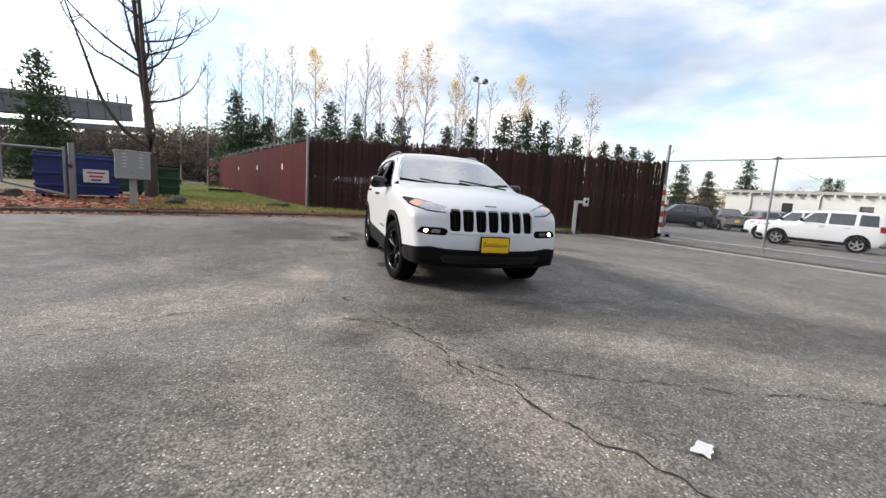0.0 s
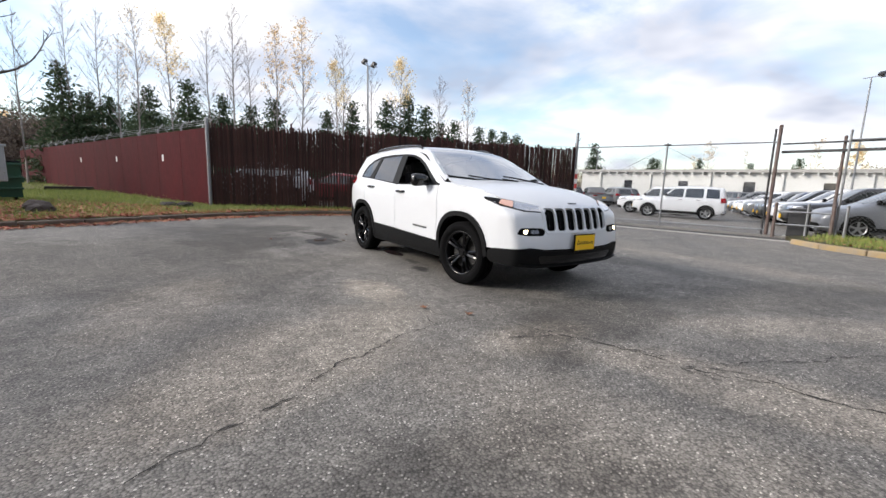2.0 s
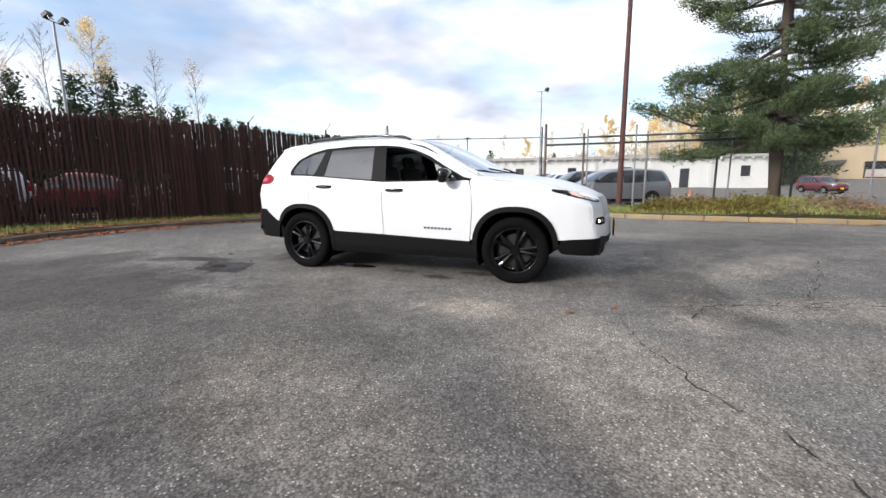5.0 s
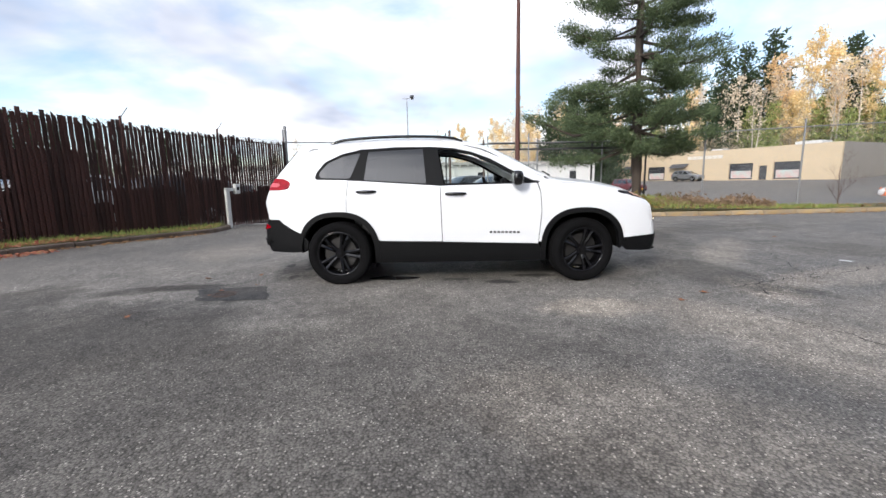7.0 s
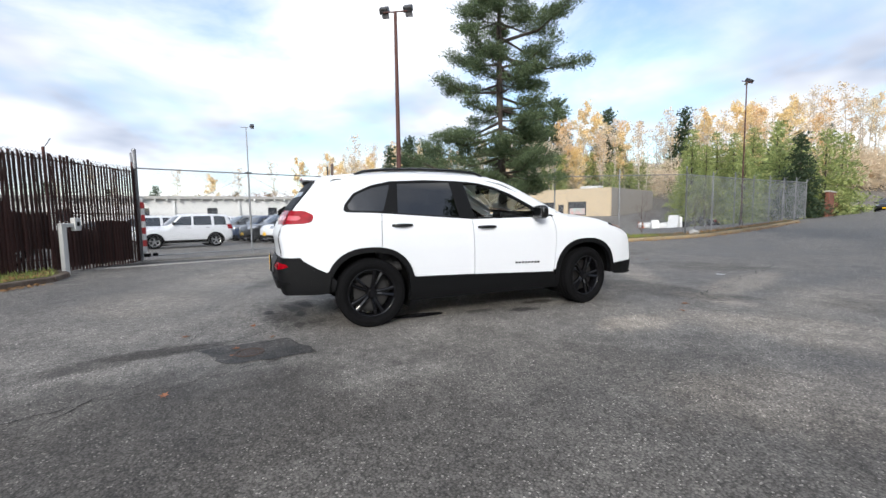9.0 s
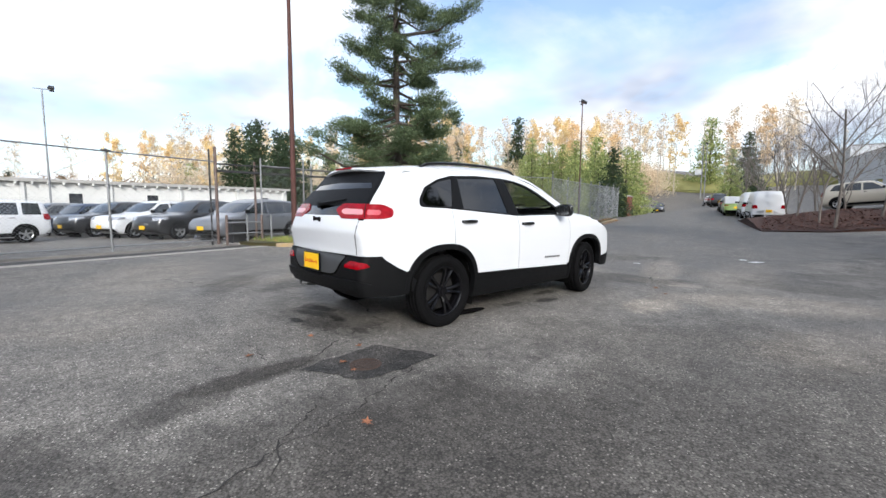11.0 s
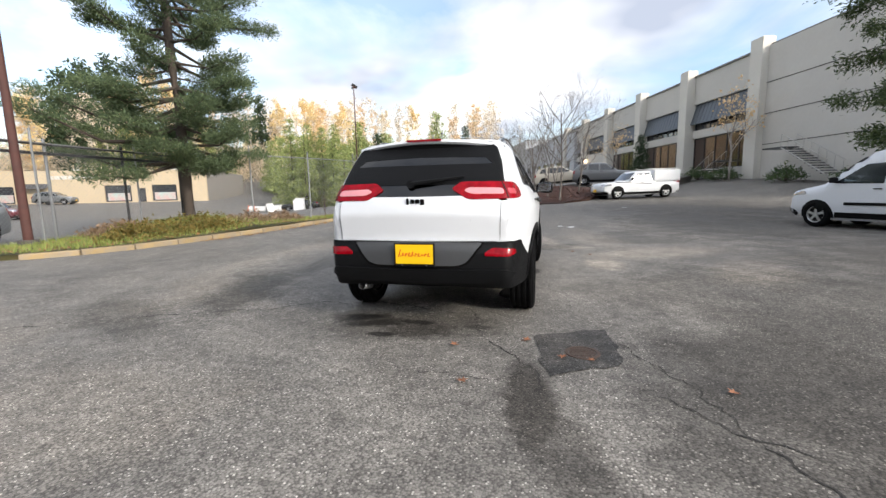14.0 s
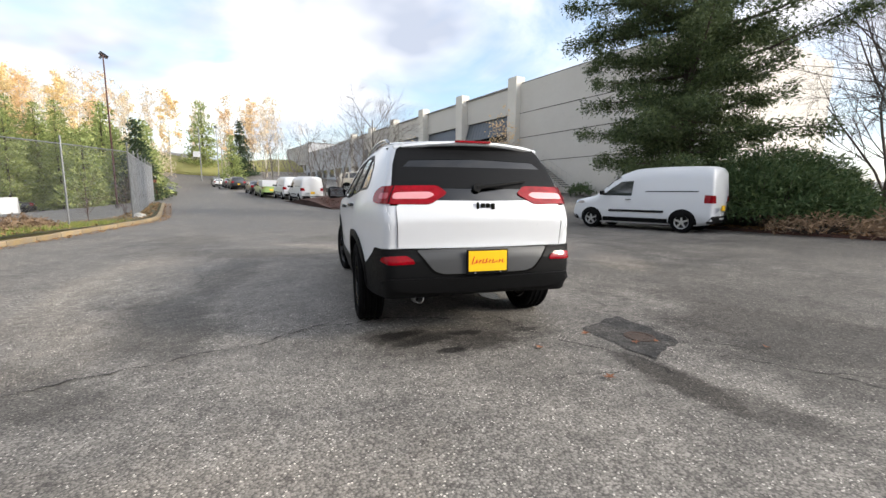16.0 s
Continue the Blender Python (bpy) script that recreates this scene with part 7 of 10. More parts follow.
    gz0, gz1 = (1.12, K["glass_z"][1]) if kind != "van" else (1.2, 1.65)
    if kind not in ("pickup",):
        part("rear_window", sheet(sh, "rear", rounded([(-0.62, gz0), (0.62, gz0), (0.54, gz1), (-0.54, gz1)], 0.05), (), 0.12, 0.006, 0.006), DARK_GLASS, car)
    ng = np.interp(nose + 0.15, roof[::-1, 0], roof[::-1, 1])
    part("grille", sheet(sh, "front", rounded([(-0.45, ng - 0.34), (0.45, ng - 0.34), (0.5, ng - 0.16), (-0.5, ng - 0.16)], 0.04), (), 0.1, 0.008, 0.008), BLACK_PLASTIC, car)
    part("front_bumper", sheet(sh, "front", rounded([(-0.78, 0.28), (0.78, 0.28), (0.8, 0.46), (-0.8, 0.46)], 0.05), (), 0.1, 0.010, 0.01), BLACK_PLASTIC, car)
    part("rear_bumper", sheet(sh, "rear", rounded([(-0.80, 0.30), (0.80, 0.30), (0.82, 0.52), (-0.82, 0.52)], 0.05), (), 0.1, 0.010, 0.01), BLACK_PLASTIC, car)
    plate = slab(car, "licence_plate", (0.32, 0.02, 0.16), (0, nose - 0.035, 0.52), YELLOW)
    plate = slab(car, "licence_plate", (0.32, 0.02, 0.16), (0, tail + 0.02, 0.75), YELLOW)
    if kind == "pickup":
        bm = bmesh.new()
        box(bm, (1.62, 1.72, 0.10), (0, 1.70, 1.05))
        part("bed_cover", bm, paint, car)
        # white service cap on the bed
        bm = bmesh.new()
        box(bm, (1.68, 1.78, 0.62), (0, 1.68, 1.36), bevel=0.05)
        cap = part("service_cap", bm, WHITE_PAINT, car, "white service cap over the bed")
        for s in (-1, 1):
            slab(cap, "ladder_rail", (0.04, 2.1, 0.04), (s * 0.62, 1.6, 1.74), SILVER)
        for yy in (0.9, 1.6, 2.3):
            slab(cap, "ladder_rung", (1.24, 0.03, 0.03), (0, yy, 1.75), SILVER)
        bm = bmesh.new()
        for s in (-1, 1):
            box(bm, (0.012, 2.4, 0.05), (s * 0.885, -0.6, 0.93), Matrix.Rotation(radians(-3), 4, "X"))
        part("body_stripe", bm, mat("grey body stripe", (0.16, 0.17, 0.18), 0.5), car)
    if kind == "van":
        bm = bmesh.new()
        for s in (-1, 1):
            box(bm, (0.03, 1.75, 0.07), (s * 0.905, 0.05, 0.62), bevel=0.01)
            box(bm, (0.02, 1.5, 0.03), (s * 0.872, 1.1, 1.24))
        part("rubbing_strip", bm, BLACK_PLASTIC, car)
    return car


def paint_of(name, color, coat=0.7, rough=0.3):
    return mat(name, color, rough, vary=0.03, scale=2, coat=coat)


PAINT = dict(white=WHITE_PAINT, black=paint_of("black car paint", (0.012, 0.012, 0.014)), silver=paint_of("silver car paint", (0.145, 0.155, 0.175), rough=0.3), grey=paint_of("grey car paint", (0.12, 0.125, 0.13)), red=paint_of("red car paint", (0.22, 0.015, 0.02)),
             blue=paint_of("dark blue car paint", (0.02, 0.035, 0.075)), gold=paint_of("beige car paint", (0.46, 0.42, 0.35)), green=paint_of("light green car paint", (0.25, 0.36, 0.10)), maroon=paint_of("maroon car paint", (0.10, 0.014, 0.022)))
MODELS = {}


def parked(kind, color, x, y, heading, label, category="car", group="", lift=0.0, drop_parts=()):
    """heading: the way it faces, in degrees from +x, counter-clockwise."""
    m = pose(x, y, land(x, y) + lift, 0, 0, heading + 90)
    e = 1.6
    a = radians(heading)
    slope = math.degrees(math.atan2(land(x + e * math.cos(a), y + e * math.sin(a)) - land(x - e * math.cos(a), y - e * math.sin(a)), 2 * e))
    m = m @ pose(0, 0, 0, -slope, 0, 0)
    if kind not in MODELS:
        ob = build_kind(kind, WHITE_PAINT)
        MODELS[kind] = ob
        ob.matrix_world = m
    else:
        ob = copy_thing(MODELS[kind], m)
    ob.name = {"boxy_suv": "sport_utility_car", "suv": "sport_utility_car", "minivan": "minivan", "sedan": "sedan", "van": "delivery_van", "pickup": "pickup_truck"}[kind]
    for o in list(ob.children_recursive):
        if o.name.split(".")[0] in ("body", "bed_cover"):
            o.material_slots[0].link = "OBJECT"
            o.material_slots[0].material = PAINT[color]
        if o.name.split(".")[0] in drop_parts:
            bpy.data.objects.remove(o)
    return tagged(ob, label, category, group)


ROW = "cars parked beyond the gate"
parked("boxy_suv", "white", 19.4, 6.6, 112, "boxy white sport utility car behind the gate", group=ROW)
parked("boxy_suv", "white", 22.2, 9.4, 112, "second boxy white sport utility car farther in", group=ROW)
nx, ny, hx = 0.89, 0.46, 117
for k, (kind, color, words) in enumerate((("minivan", "silver", "silver minivan with yellow plate beside the gate"), ("suv", "black", "black sport utility car next to the minivan"), ("suv", "white", "white sport utility car in the parked row"),
                                          ("suv", "black", "black sport utility car in the parked row"), ("boxy_suv", "blue", "dark blue sport utility car in the parked row"), ("suv", "grey", "grey sport utility car in the parked row"), ("sedan", "white", "white sedan in the parked row"),
                                          ("suv", "white", "white sport utility car in the parked row"), ("sedan", "silver", "silver sedan in the parked row"), ("sedan", "white", "white sedan in the parked row"), ("suv", "grey", "grey sport utility car in the parked row"))):
    off = 0.0 if k == 0 else 0.5
    parked(kind, color, 16.3 + nx * 2.75 * k, -2.4 + ny * 2.75 * k + off, hx, words, group=ROW)
parked("pickup", "white", -6.45, -23.2, 23, "white pickup truck with service cap on the driveway", "truck")
FAR = "cars at the far end of the car park"
for kind, color, x, y, h, words in (("pickup", "grey", 29.0, 19.0, 55, "grey pickup truck seen from behind, far in the car park"), ("suv", "black", 25.5, 20.4, 150, "black sport utility car far in the car park"), ("sedan", "maroon", 28.5, 23.5, 150, "maroon sedan far in the car park"),
                                    ("sedan", "silver", 31.0, 26.0, 150, "silver sedan far in the car park"), ("suv", "grey", 35.0, 21.0, 60, "grey sport utility car far in the car park"), ("suv", "black", 38.5, 22.5, 60, "black sport utility car far in the car park"),
                                    ("sedan", "black", 41.0, 17.0, 60, "black sedan far in the car park"), ("boxy_suv", "grey", 44.0, 14.0, 60, "grey boxy car far in the car park"), ("suv", "white", 36, 30, 150, "white sport utility car far in the car park"), ("sedan", "blue", 33.0, 29.0, 150, "dark blue sedan far in the car park")):
    o = parked(kind, color, x, y, h, words, group=FAR, drop_parts=("service_cap", "ladder_rail", "ladder_rung", "body_stripe"))
for kind, color, x, y, h, words in (("suv", "white", -0.2, 14.2, 160, "white sport utility car behind the slatted fence"), ("sedan", "red", 3.0, 13.6, 155, "red sedan behind the slatted fence"), ("suv", "white", 6.2, 12.0, 155, "white sport utility car behind the slatted fence"), ("suv", "black", 9.4, 10.6, 155, "black sport utility car behind the slatted fence"), ("suv", "silver", 12.6, 11.8, 155, "silver sport utility car behind the slatted fence")):
    parked(kind, color, x, y, h, words, group="cars behind the slatted fence")
# beside the road and offices
ang = math.degrees(math.atan2(-4.87 + 7.52, -9.22 + 7.88))
parked("van", "white", -9.35, -6.68, ang + 180, "white delivery van parked by the evergreen shrubs", "van", drop_parts=("rear_window",))
parked("suv", "grey", -5.6, -30.6, 170, "dark grey sport utility car on the upper parking strip", lift=0.57)
parked("suv", "gold", -2.6, -33.8, 170, "beige sport utility car on the upper parking strip", lift=0.57)
parked("van", "white", 2.5, -31.2, 107 + 180, "white van parked at the roadside, seen from behind", "van", "vehicles along the road")
parked("van", "white", 4.2, -36.6, 107 + 180, "white van parked at the roadside", "van", "vehicles along the road")
parked("pickup", "green", 6.6, -41.5, 107 + 180, "light green pickup truck at the roadside", "truck", "vehicles along the road", drop_parts=("ladder_rail", "ladder_rung", "body_stripe"))
for kind, color, x, y, words in (("sedan", "black", 8.4, -47.5, "black sedan at the roadside"), ("suv", "black", 12.6, -60.0, "black sport utility car at the roadside"), ("sedan", "grey", 14.6, -66.0, "grey sedan at the roadside"), ("sedan", "white", 19.5, -82.0, "white sedan at the roadside"), ("suv", "silver", 21.5, -90.0, "silver car at the roadside")):
    parked(kind, color, x, y, 287, words, group="vehicles along the road")
parked("suv", "black", 24.5, -72.0, 107, "black car on the far side of the road", group="vehicles along the road")
# yard in front of the tan store, and far left
parked("suv", "grey", 64.0, -38.5, 205, "grey car in front of the tan store", group="cars before the store")
parked("boxy_suv", "maroon", 47.0, -22.0, 200, "maroon car in front of the tan store", group="cars before the store")
parked("sedan", "black", 30.0, -44.0, 20, "black sedan in the far yard", group="cars before the store")
for kind, color, x, y, h in (("suv", "silver", -17.0, 12.8, 15), ("boxy_suv", "black", -19.5, 17.5, 15), ("sedan", "white", -22.0, 21.0, 15), ("minivan", "black", -26, 27, 20)):
    parked(kind, color, x, y, h, color + " car parked beyond the blue skip", group="cars beyond the skip")

# ---------------------------------------------------------------- vegetation
RNG = np.random.default_rng(5)


def blades(centres, sizes, per, aspect=0.35, axis=None, flat=0.0, rng=RNG):
    """Many small leaves or needle sprays: per quads round every centre. Returns vertices and faces."""
    c = np.repeat(np.asarray(centres, float), per, 0)
    s = np.repeat(np.asarray(sizes, float), per)
    n = len(c)
    pos = c + rng.normal(0, 0.42, (n, 3)) * s[:, None] * np.array([1, 1, 1 - flat])
    d = rng.normal(0, 1, (n, 3))
    if axis is not None:
        d = np.repeat(np.asarray(axis, float), per, 0) + d * 0.55
    d /= np.linalg.norm(d, axis=1, keepdims=True) + 1e-9
    side = np.cross(d, rng.normal(0, 1, (n, 3)))
    side /= np.linalg.norm(side, axis=1, keepdims=True) + 1e-9
    L = s * rng.uniform(0.35, 0.7, n)
    W = L * aspect
    a = pos - d * L[:, None] * 0.5
    b = pos + d * L[:, None] * 0.5
    m1, m2 = pos + side * W[:, None] * 0.5, pos - side * W[:, None] * 0.5
    v = np.stack([a, m1, b, m2], 1).reshape(-1, 3)
    f = np.arange(4 * n).reshape(-1, 4)
    return v, f


def mesh_np(name, v, f, material, parent=None, label=""):
    me = bpy.data.meshes.new(name)
    v, f = np.asarray(v, np.float32), np.asarray(f, np.int32)
    me.vertices.add(len(v))
    me.vertices.foreach_set("co", v.ravel())
    me.loops.add(f.size)
    me.loops.foreach_set("vertex_index", f.ravel())
    me.polygons.add(len(f))
    me.polygons.foreach_set("loop_start", np.arange(0, f.size, f.shape[1], dtype=np.int32))
    me.update(calc_edges=True)
    me.materials.append(material)
    ob = new(name, me)
    if parent is not None:
        ob.parent = parent
    if label:
        ob["label"] = label
    return ob


def leaf_mat(name, c1, c2, trans=0.25):
    """Foliage: colour differs from leaf to leaf."""
    m = bpy.data.materials.new(name)
    MATS[name] = m
    m.use_nodes = True
    nt = m.node_tree
    b = nt.nodes["Principled BSDF"]
    L = nt.links.new
    g = nt.nodes.new("ShaderNodeNewGeometry")
    mix = nt.nodes.new("ShaderNodeMix"); mix.data_type = "RGBA"
    mix.inputs["A"].default_value, mix.inputs["B"].default_value = (*c1, 1), (*c2, 1)
    L(g.outputs["Random Per Island"], mix.inputs["Factor"])
    L(mix.outputs["Result"], b.inputs["Base Color"])
    b.inputs["Roughness"].default_value, b.inputs["Specular IOR Level"].default_value = 0.65, 0.25
    tr = nt.nodes.new("ShaderNodeBsdfTranslucent")
    L(mix.outputs["Result"], tr.inputs["Color"])
    ms = nt.nodes.new("ShaderNodeMixShader"); ms.inputs[0].default_value = trans
    L(b.outputs[0], ms.inputs[1]); L(tr.outputs[0], ms.inputs[2])
    L(ms.outputs[0], nt.nodes["Material Output"].inputs["Surface"])
    return m


PINE_LEAF = leaf_mat("pine needles", (0.050, 0.082, 0.044), (0.150, 0.190, 0.092))
FIR_LEAF = leaf_mat("dark fir needles", (0.034, 0.058, 0.026), (0.125, 0.160, 0.066))
FAR_FIR = leaf_mat("far conifer needles", (0.030, 0.055, 0.028), (0.065, 0.09, 0.045))
YOUNG_FIR = leaf_mat("young conifer needles", (0.15, 0.21, 0.070), (0.42, 0.45, 0.17))
# the next three leaf colours are paled to carry the hill's haze
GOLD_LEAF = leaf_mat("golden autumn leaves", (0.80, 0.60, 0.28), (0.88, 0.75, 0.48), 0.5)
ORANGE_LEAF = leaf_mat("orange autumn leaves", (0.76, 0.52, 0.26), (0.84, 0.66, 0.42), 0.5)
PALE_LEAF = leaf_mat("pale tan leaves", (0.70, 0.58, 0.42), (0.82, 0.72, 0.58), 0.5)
BROWN_LEAF = leaf_mat("brown brush", (0.20, 0.14, 0.095), (0.32, 0.22, 0.14), 0.25)
FAR_TWIG = leaf_mat("far brown twigs", (0.105, 0.082, 0.070), (0.20, 0.15, 0.115), 0.15)
SHRUB_LEAF = leaf_mat("yellow-green shrub leaves", (0.10, 0.10, 0.025), (0.24, 0.17, 0.05))
JUNIPER_LEAF = leaf_mat("juniper sprays", (0.042, 0.080, 0.034), (0.120, 0.165, 0.066))
LITTER = leaf_mat("fallen red and orange leaves", (0.26, 0.055, 0.04), (0.46, 0.22, 0.13), 0.15)
LITTER_TAN = leaf_mat("fallen tan leaves", (0.26, 0.13, 0.05), (0.36, 0.22, 0.10), 0.15)
GRASS = leaf_mat("grass blades", (0.145, 0.21, 0.045), (0.32, 0.34, 0.105), 0.2)
BARK_CHIP = leaf_mat("dark bark chips", (0.045, 0.020, 0.015), (0.13, 0.055, 0.038), 0.05)


def trunk_mesh(parent, pts, radii, material, n=9, name="trunk"):
    v, f = [], []
    tube(v, f, pts, radii, n)
    return raw(name, v, f, material, parent, smooth=True)


def bough(rng, c0, mid, tip, L, n_pad, pad_r, pad_h, tufts, hang=0.0, inner=0.35):
    """Flat pads of needle tufts along one limb: places and directions of the tufts."""
    places, ways = [], []
    c0, mid, tip = (np.array(p, float) for p in (c0, mid, tip))
    out = (tip - c0) / max(1e-6, np.linalg.norm(tip - c0))
    across = np.array([-out[1], out[0], 0.0])
    for i in range(n_pad):
        u = inner + (1.02 - inner) * (i + rng.uniform(0.1, 0.9)) / n_pad
        p = c0 * (1 - u) ** 2 + mid * (2 * u * (1 - u)) + tip * u * u
        p = p + across * rng.normal(0, 0.16 * L * (1.15 - u))
        r = pad_r * rng.uniform(0.7, 1.25) * (1.1 - 0.35 * u)
        q = rng.normal(0, 1, (tufts, 3))
        q /= np.linalg.norm(q, axis=1, keepdims=True)
        q *= rng.uniform(0.25, 1, (tufts, 1)) ** 0.4 * np.array([r, r, pad_h * rng.uniform(0.7, 1.3)])
        q[:, 2] -= hang * rng.uniform(0, 1, tufts) ** 1.6
        places.append(p + q)
        ways.append(q / r * 0.7 + out * 0.55 + np.array([0, 0, 0.45 - hang]))
    return np.concatenate(places), np.concatenate(ways)


def conifer(name, h, r, leaf, bark, label, levels=18, spread=7, z0=0.05, pad=0.5, tufts=5, per=4, size=0.6, droop=0.2, ragged=0.4, power=0.9, seed=1, aspect=0.3, hang=0.05):
    """A conifer: tapered trunk, whorls of limbs, pads of needles along the limbs."""
    rng = np.random.default_rng(seed)
    ob = thing(name, Matrix(), label, "tree")
    trunk_mesh(ob, [(0, 0, -0.3), (0.02 * h * 0.1, 0, h * 0.35), (0, 0.01 * h, h * 0.7), (0, 0, h * 0.99)], [h * 0.017, h * 0.013, h * 0.007, h * 0.001], bark)
    tv, tf, cs, ax = [], [], [], []
    for k in range(levels):
        t = z0 + (0.985 - z0) * (k + rng.uniform(0, 0.5)) / levels
        first = rng.uniform(0, 2 * math.pi)
        n = max(4, int(spread * (1 - 0.4 * t)))
        for j in range(n):
            a = first + 2 * math.pi * (j + rng.uniform(-0.35, 0.35)) / n
            z = min(0.985, max(z0, t + rng.uniform(-0.45, 0.45) / levels)) * h
            L = r * (1 - ((z / h - z0) / (1 - z0))) ** power * rng.uniform(1 - ragged, 1 + ragged * 0.5) + 0.10
            rise = rng.uniform(0.0, 0.22) * L
            tip = Vector((math.cos(a) * L, math.sin(a) * L, z + rise - droop * L))
            mid = Vector((math.cos(a) * L * 0.5, math.sin(a) * L * 0.5, z + rise * 0.7 - droop * L * 0.2))
            tube(tv, tf, [(0, 0, z), mid, tip], [0.012 * L + 0.012, 0.008 * L + 0.006, 0.004], 3)
            c, w = bough(rng, (0, 0, z), mid, tip, L, max(1, int(L / pad * 1.1 + 0.5)), pad * (0.45 + 0.55 * min(1, L / (0.6 * r))), pad * 0.26, tufts, hang, 0.2)
            cs.append(c); ax.append(w)
    tagged(raw("limb_work", tv, tf, bark, ob), kind="stuff")
    cs, ax = np.concatenate(cs), np.concatenate(ax)
    v, f = blades(cs, size * rng.uniform(0.7, 1.3, len(cs)), per, aspect, ax, 0.4, rng)
    tagged(mesh_np("crown", v, f, leaf, ob), kind="stuff")
    return ob


def slender_tree(name, h, label, bark, leaf=None, leaves=0, leaf_size=0.2, low=0.35, wide=1.8, limbs=34, twigs=4, seed=1, trunk_r=0.10, top_leaves=0.0, lean=0.03, sub=1):
    """A birch or cottonwood: one straight pale stem, short limbs that sweep upwards into a narrow oval crown."""
    rng = random.Random(seed)
    ob = thing(name, Matrix(), label, "tree")
    tv, tf, v, f, tips = [], [], [], [], []
    bx, by = rng.gauss(0, lean), rng.gauss(0, lean)
    stem = lambda t: Vector((bx * h * t * t + 0.012 * h * math.sin(5 * t + seed), by * h * t * t, h * t))
    tube(tv, tf, [stem(k / 8) - Vector((0, 0, 0.2 if k == 0 else 0)) for k in range(9)], [trunk_r * (1 - 0.93 * (k / 8) ** 0.8) for k in range(9)], 6)
    for k in range(limbs):
        t = low + (0.97 - low) * (k + rng.random()) / limbs
        s = (t - low) / (1 - low)
        L = wide * (math.sin(math.pi * min(1, 0.22 + 0.80 * s)) ** 0.8 + 0.10) * rng.uniform(0.55, 1.2)
        a = rng.uniform(0, 2 * math.pi)
        rise = rng.uniform(0.9, 1.7)
        p0 = stem(t)
        d = Vector((math.cos(a), math.sin(a), rise)).normalized()
        p1 = p0 + d * L * 0.55
        p2 = p1 + (d + Vector((0, 0, 0.45))).normalized() * L * 0.6
        r0 = trunk_r * 0.26 * (1 - 0.55 * s)
        tube(v, f, [p0, p1, p2], [r0, r0 * 0.6, 0.008], 3)
        for _ in range(twigs):
            u = rng.uniform(0.25, 1.0)
            q0 = p0.lerp(p1, u * 2) if u < 0.5 else p1.lerp(p2, u * 2 - 1)
            b = a + rng.gauss(0, 0.9)
            q1 = q0 + Vector((math.cos(b), math.sin(b), rng.uniform(0.5, 1.8))).normalized() * L * rng.uniform(0.22, 0.45)
            tube(v, f, [q0, q1], [r0 * 0.42, 0.006], 3)
            tips.append(q1)
            for _ in range(sub):
                q2 = q0.lerp(q1, rng.uniform(0.3, 0.9))
                b2 = b + rng.gauss(0, 1.0)
                q3 = q2 + Vector((math.cos(b2), math.sin(b2), rng.uniform(0.3, 1.8))).normalized() * L * rng.uniform(0.12, 0.28)
                tube(v, f, [q2, q3], [r0 * 0.3, 0.006], 3)
                tips.append(q3)
    raw("trunk", tv, tf, bark, ob, smooth=True)
    tagged(raw("branch_work", v, f, bark, ob), kind="stuff")
    if leaf and leaves:
        high = [p for p in tips if p.z > h * (low + (1 - low) * top_leaves)] or tips
        c = []
        for _ in range(leaves):
            p = high[rng.randrange(len(high))]
            c.append(p + Vector((rng.gauss(0, 0.16), rng.gauss(0, 0.16), rng.gauss(0, 0.2))))
        lv, lf = blades(c, [leaf_size * rng.uniform(0.7, 1.4) for _ in c], 3, 0.75, None, 0, np.random.default_rng(seed))
        tagged(mesh_np("foliage", lv, lf, leaf, ob), kind="stuff")
    return ob


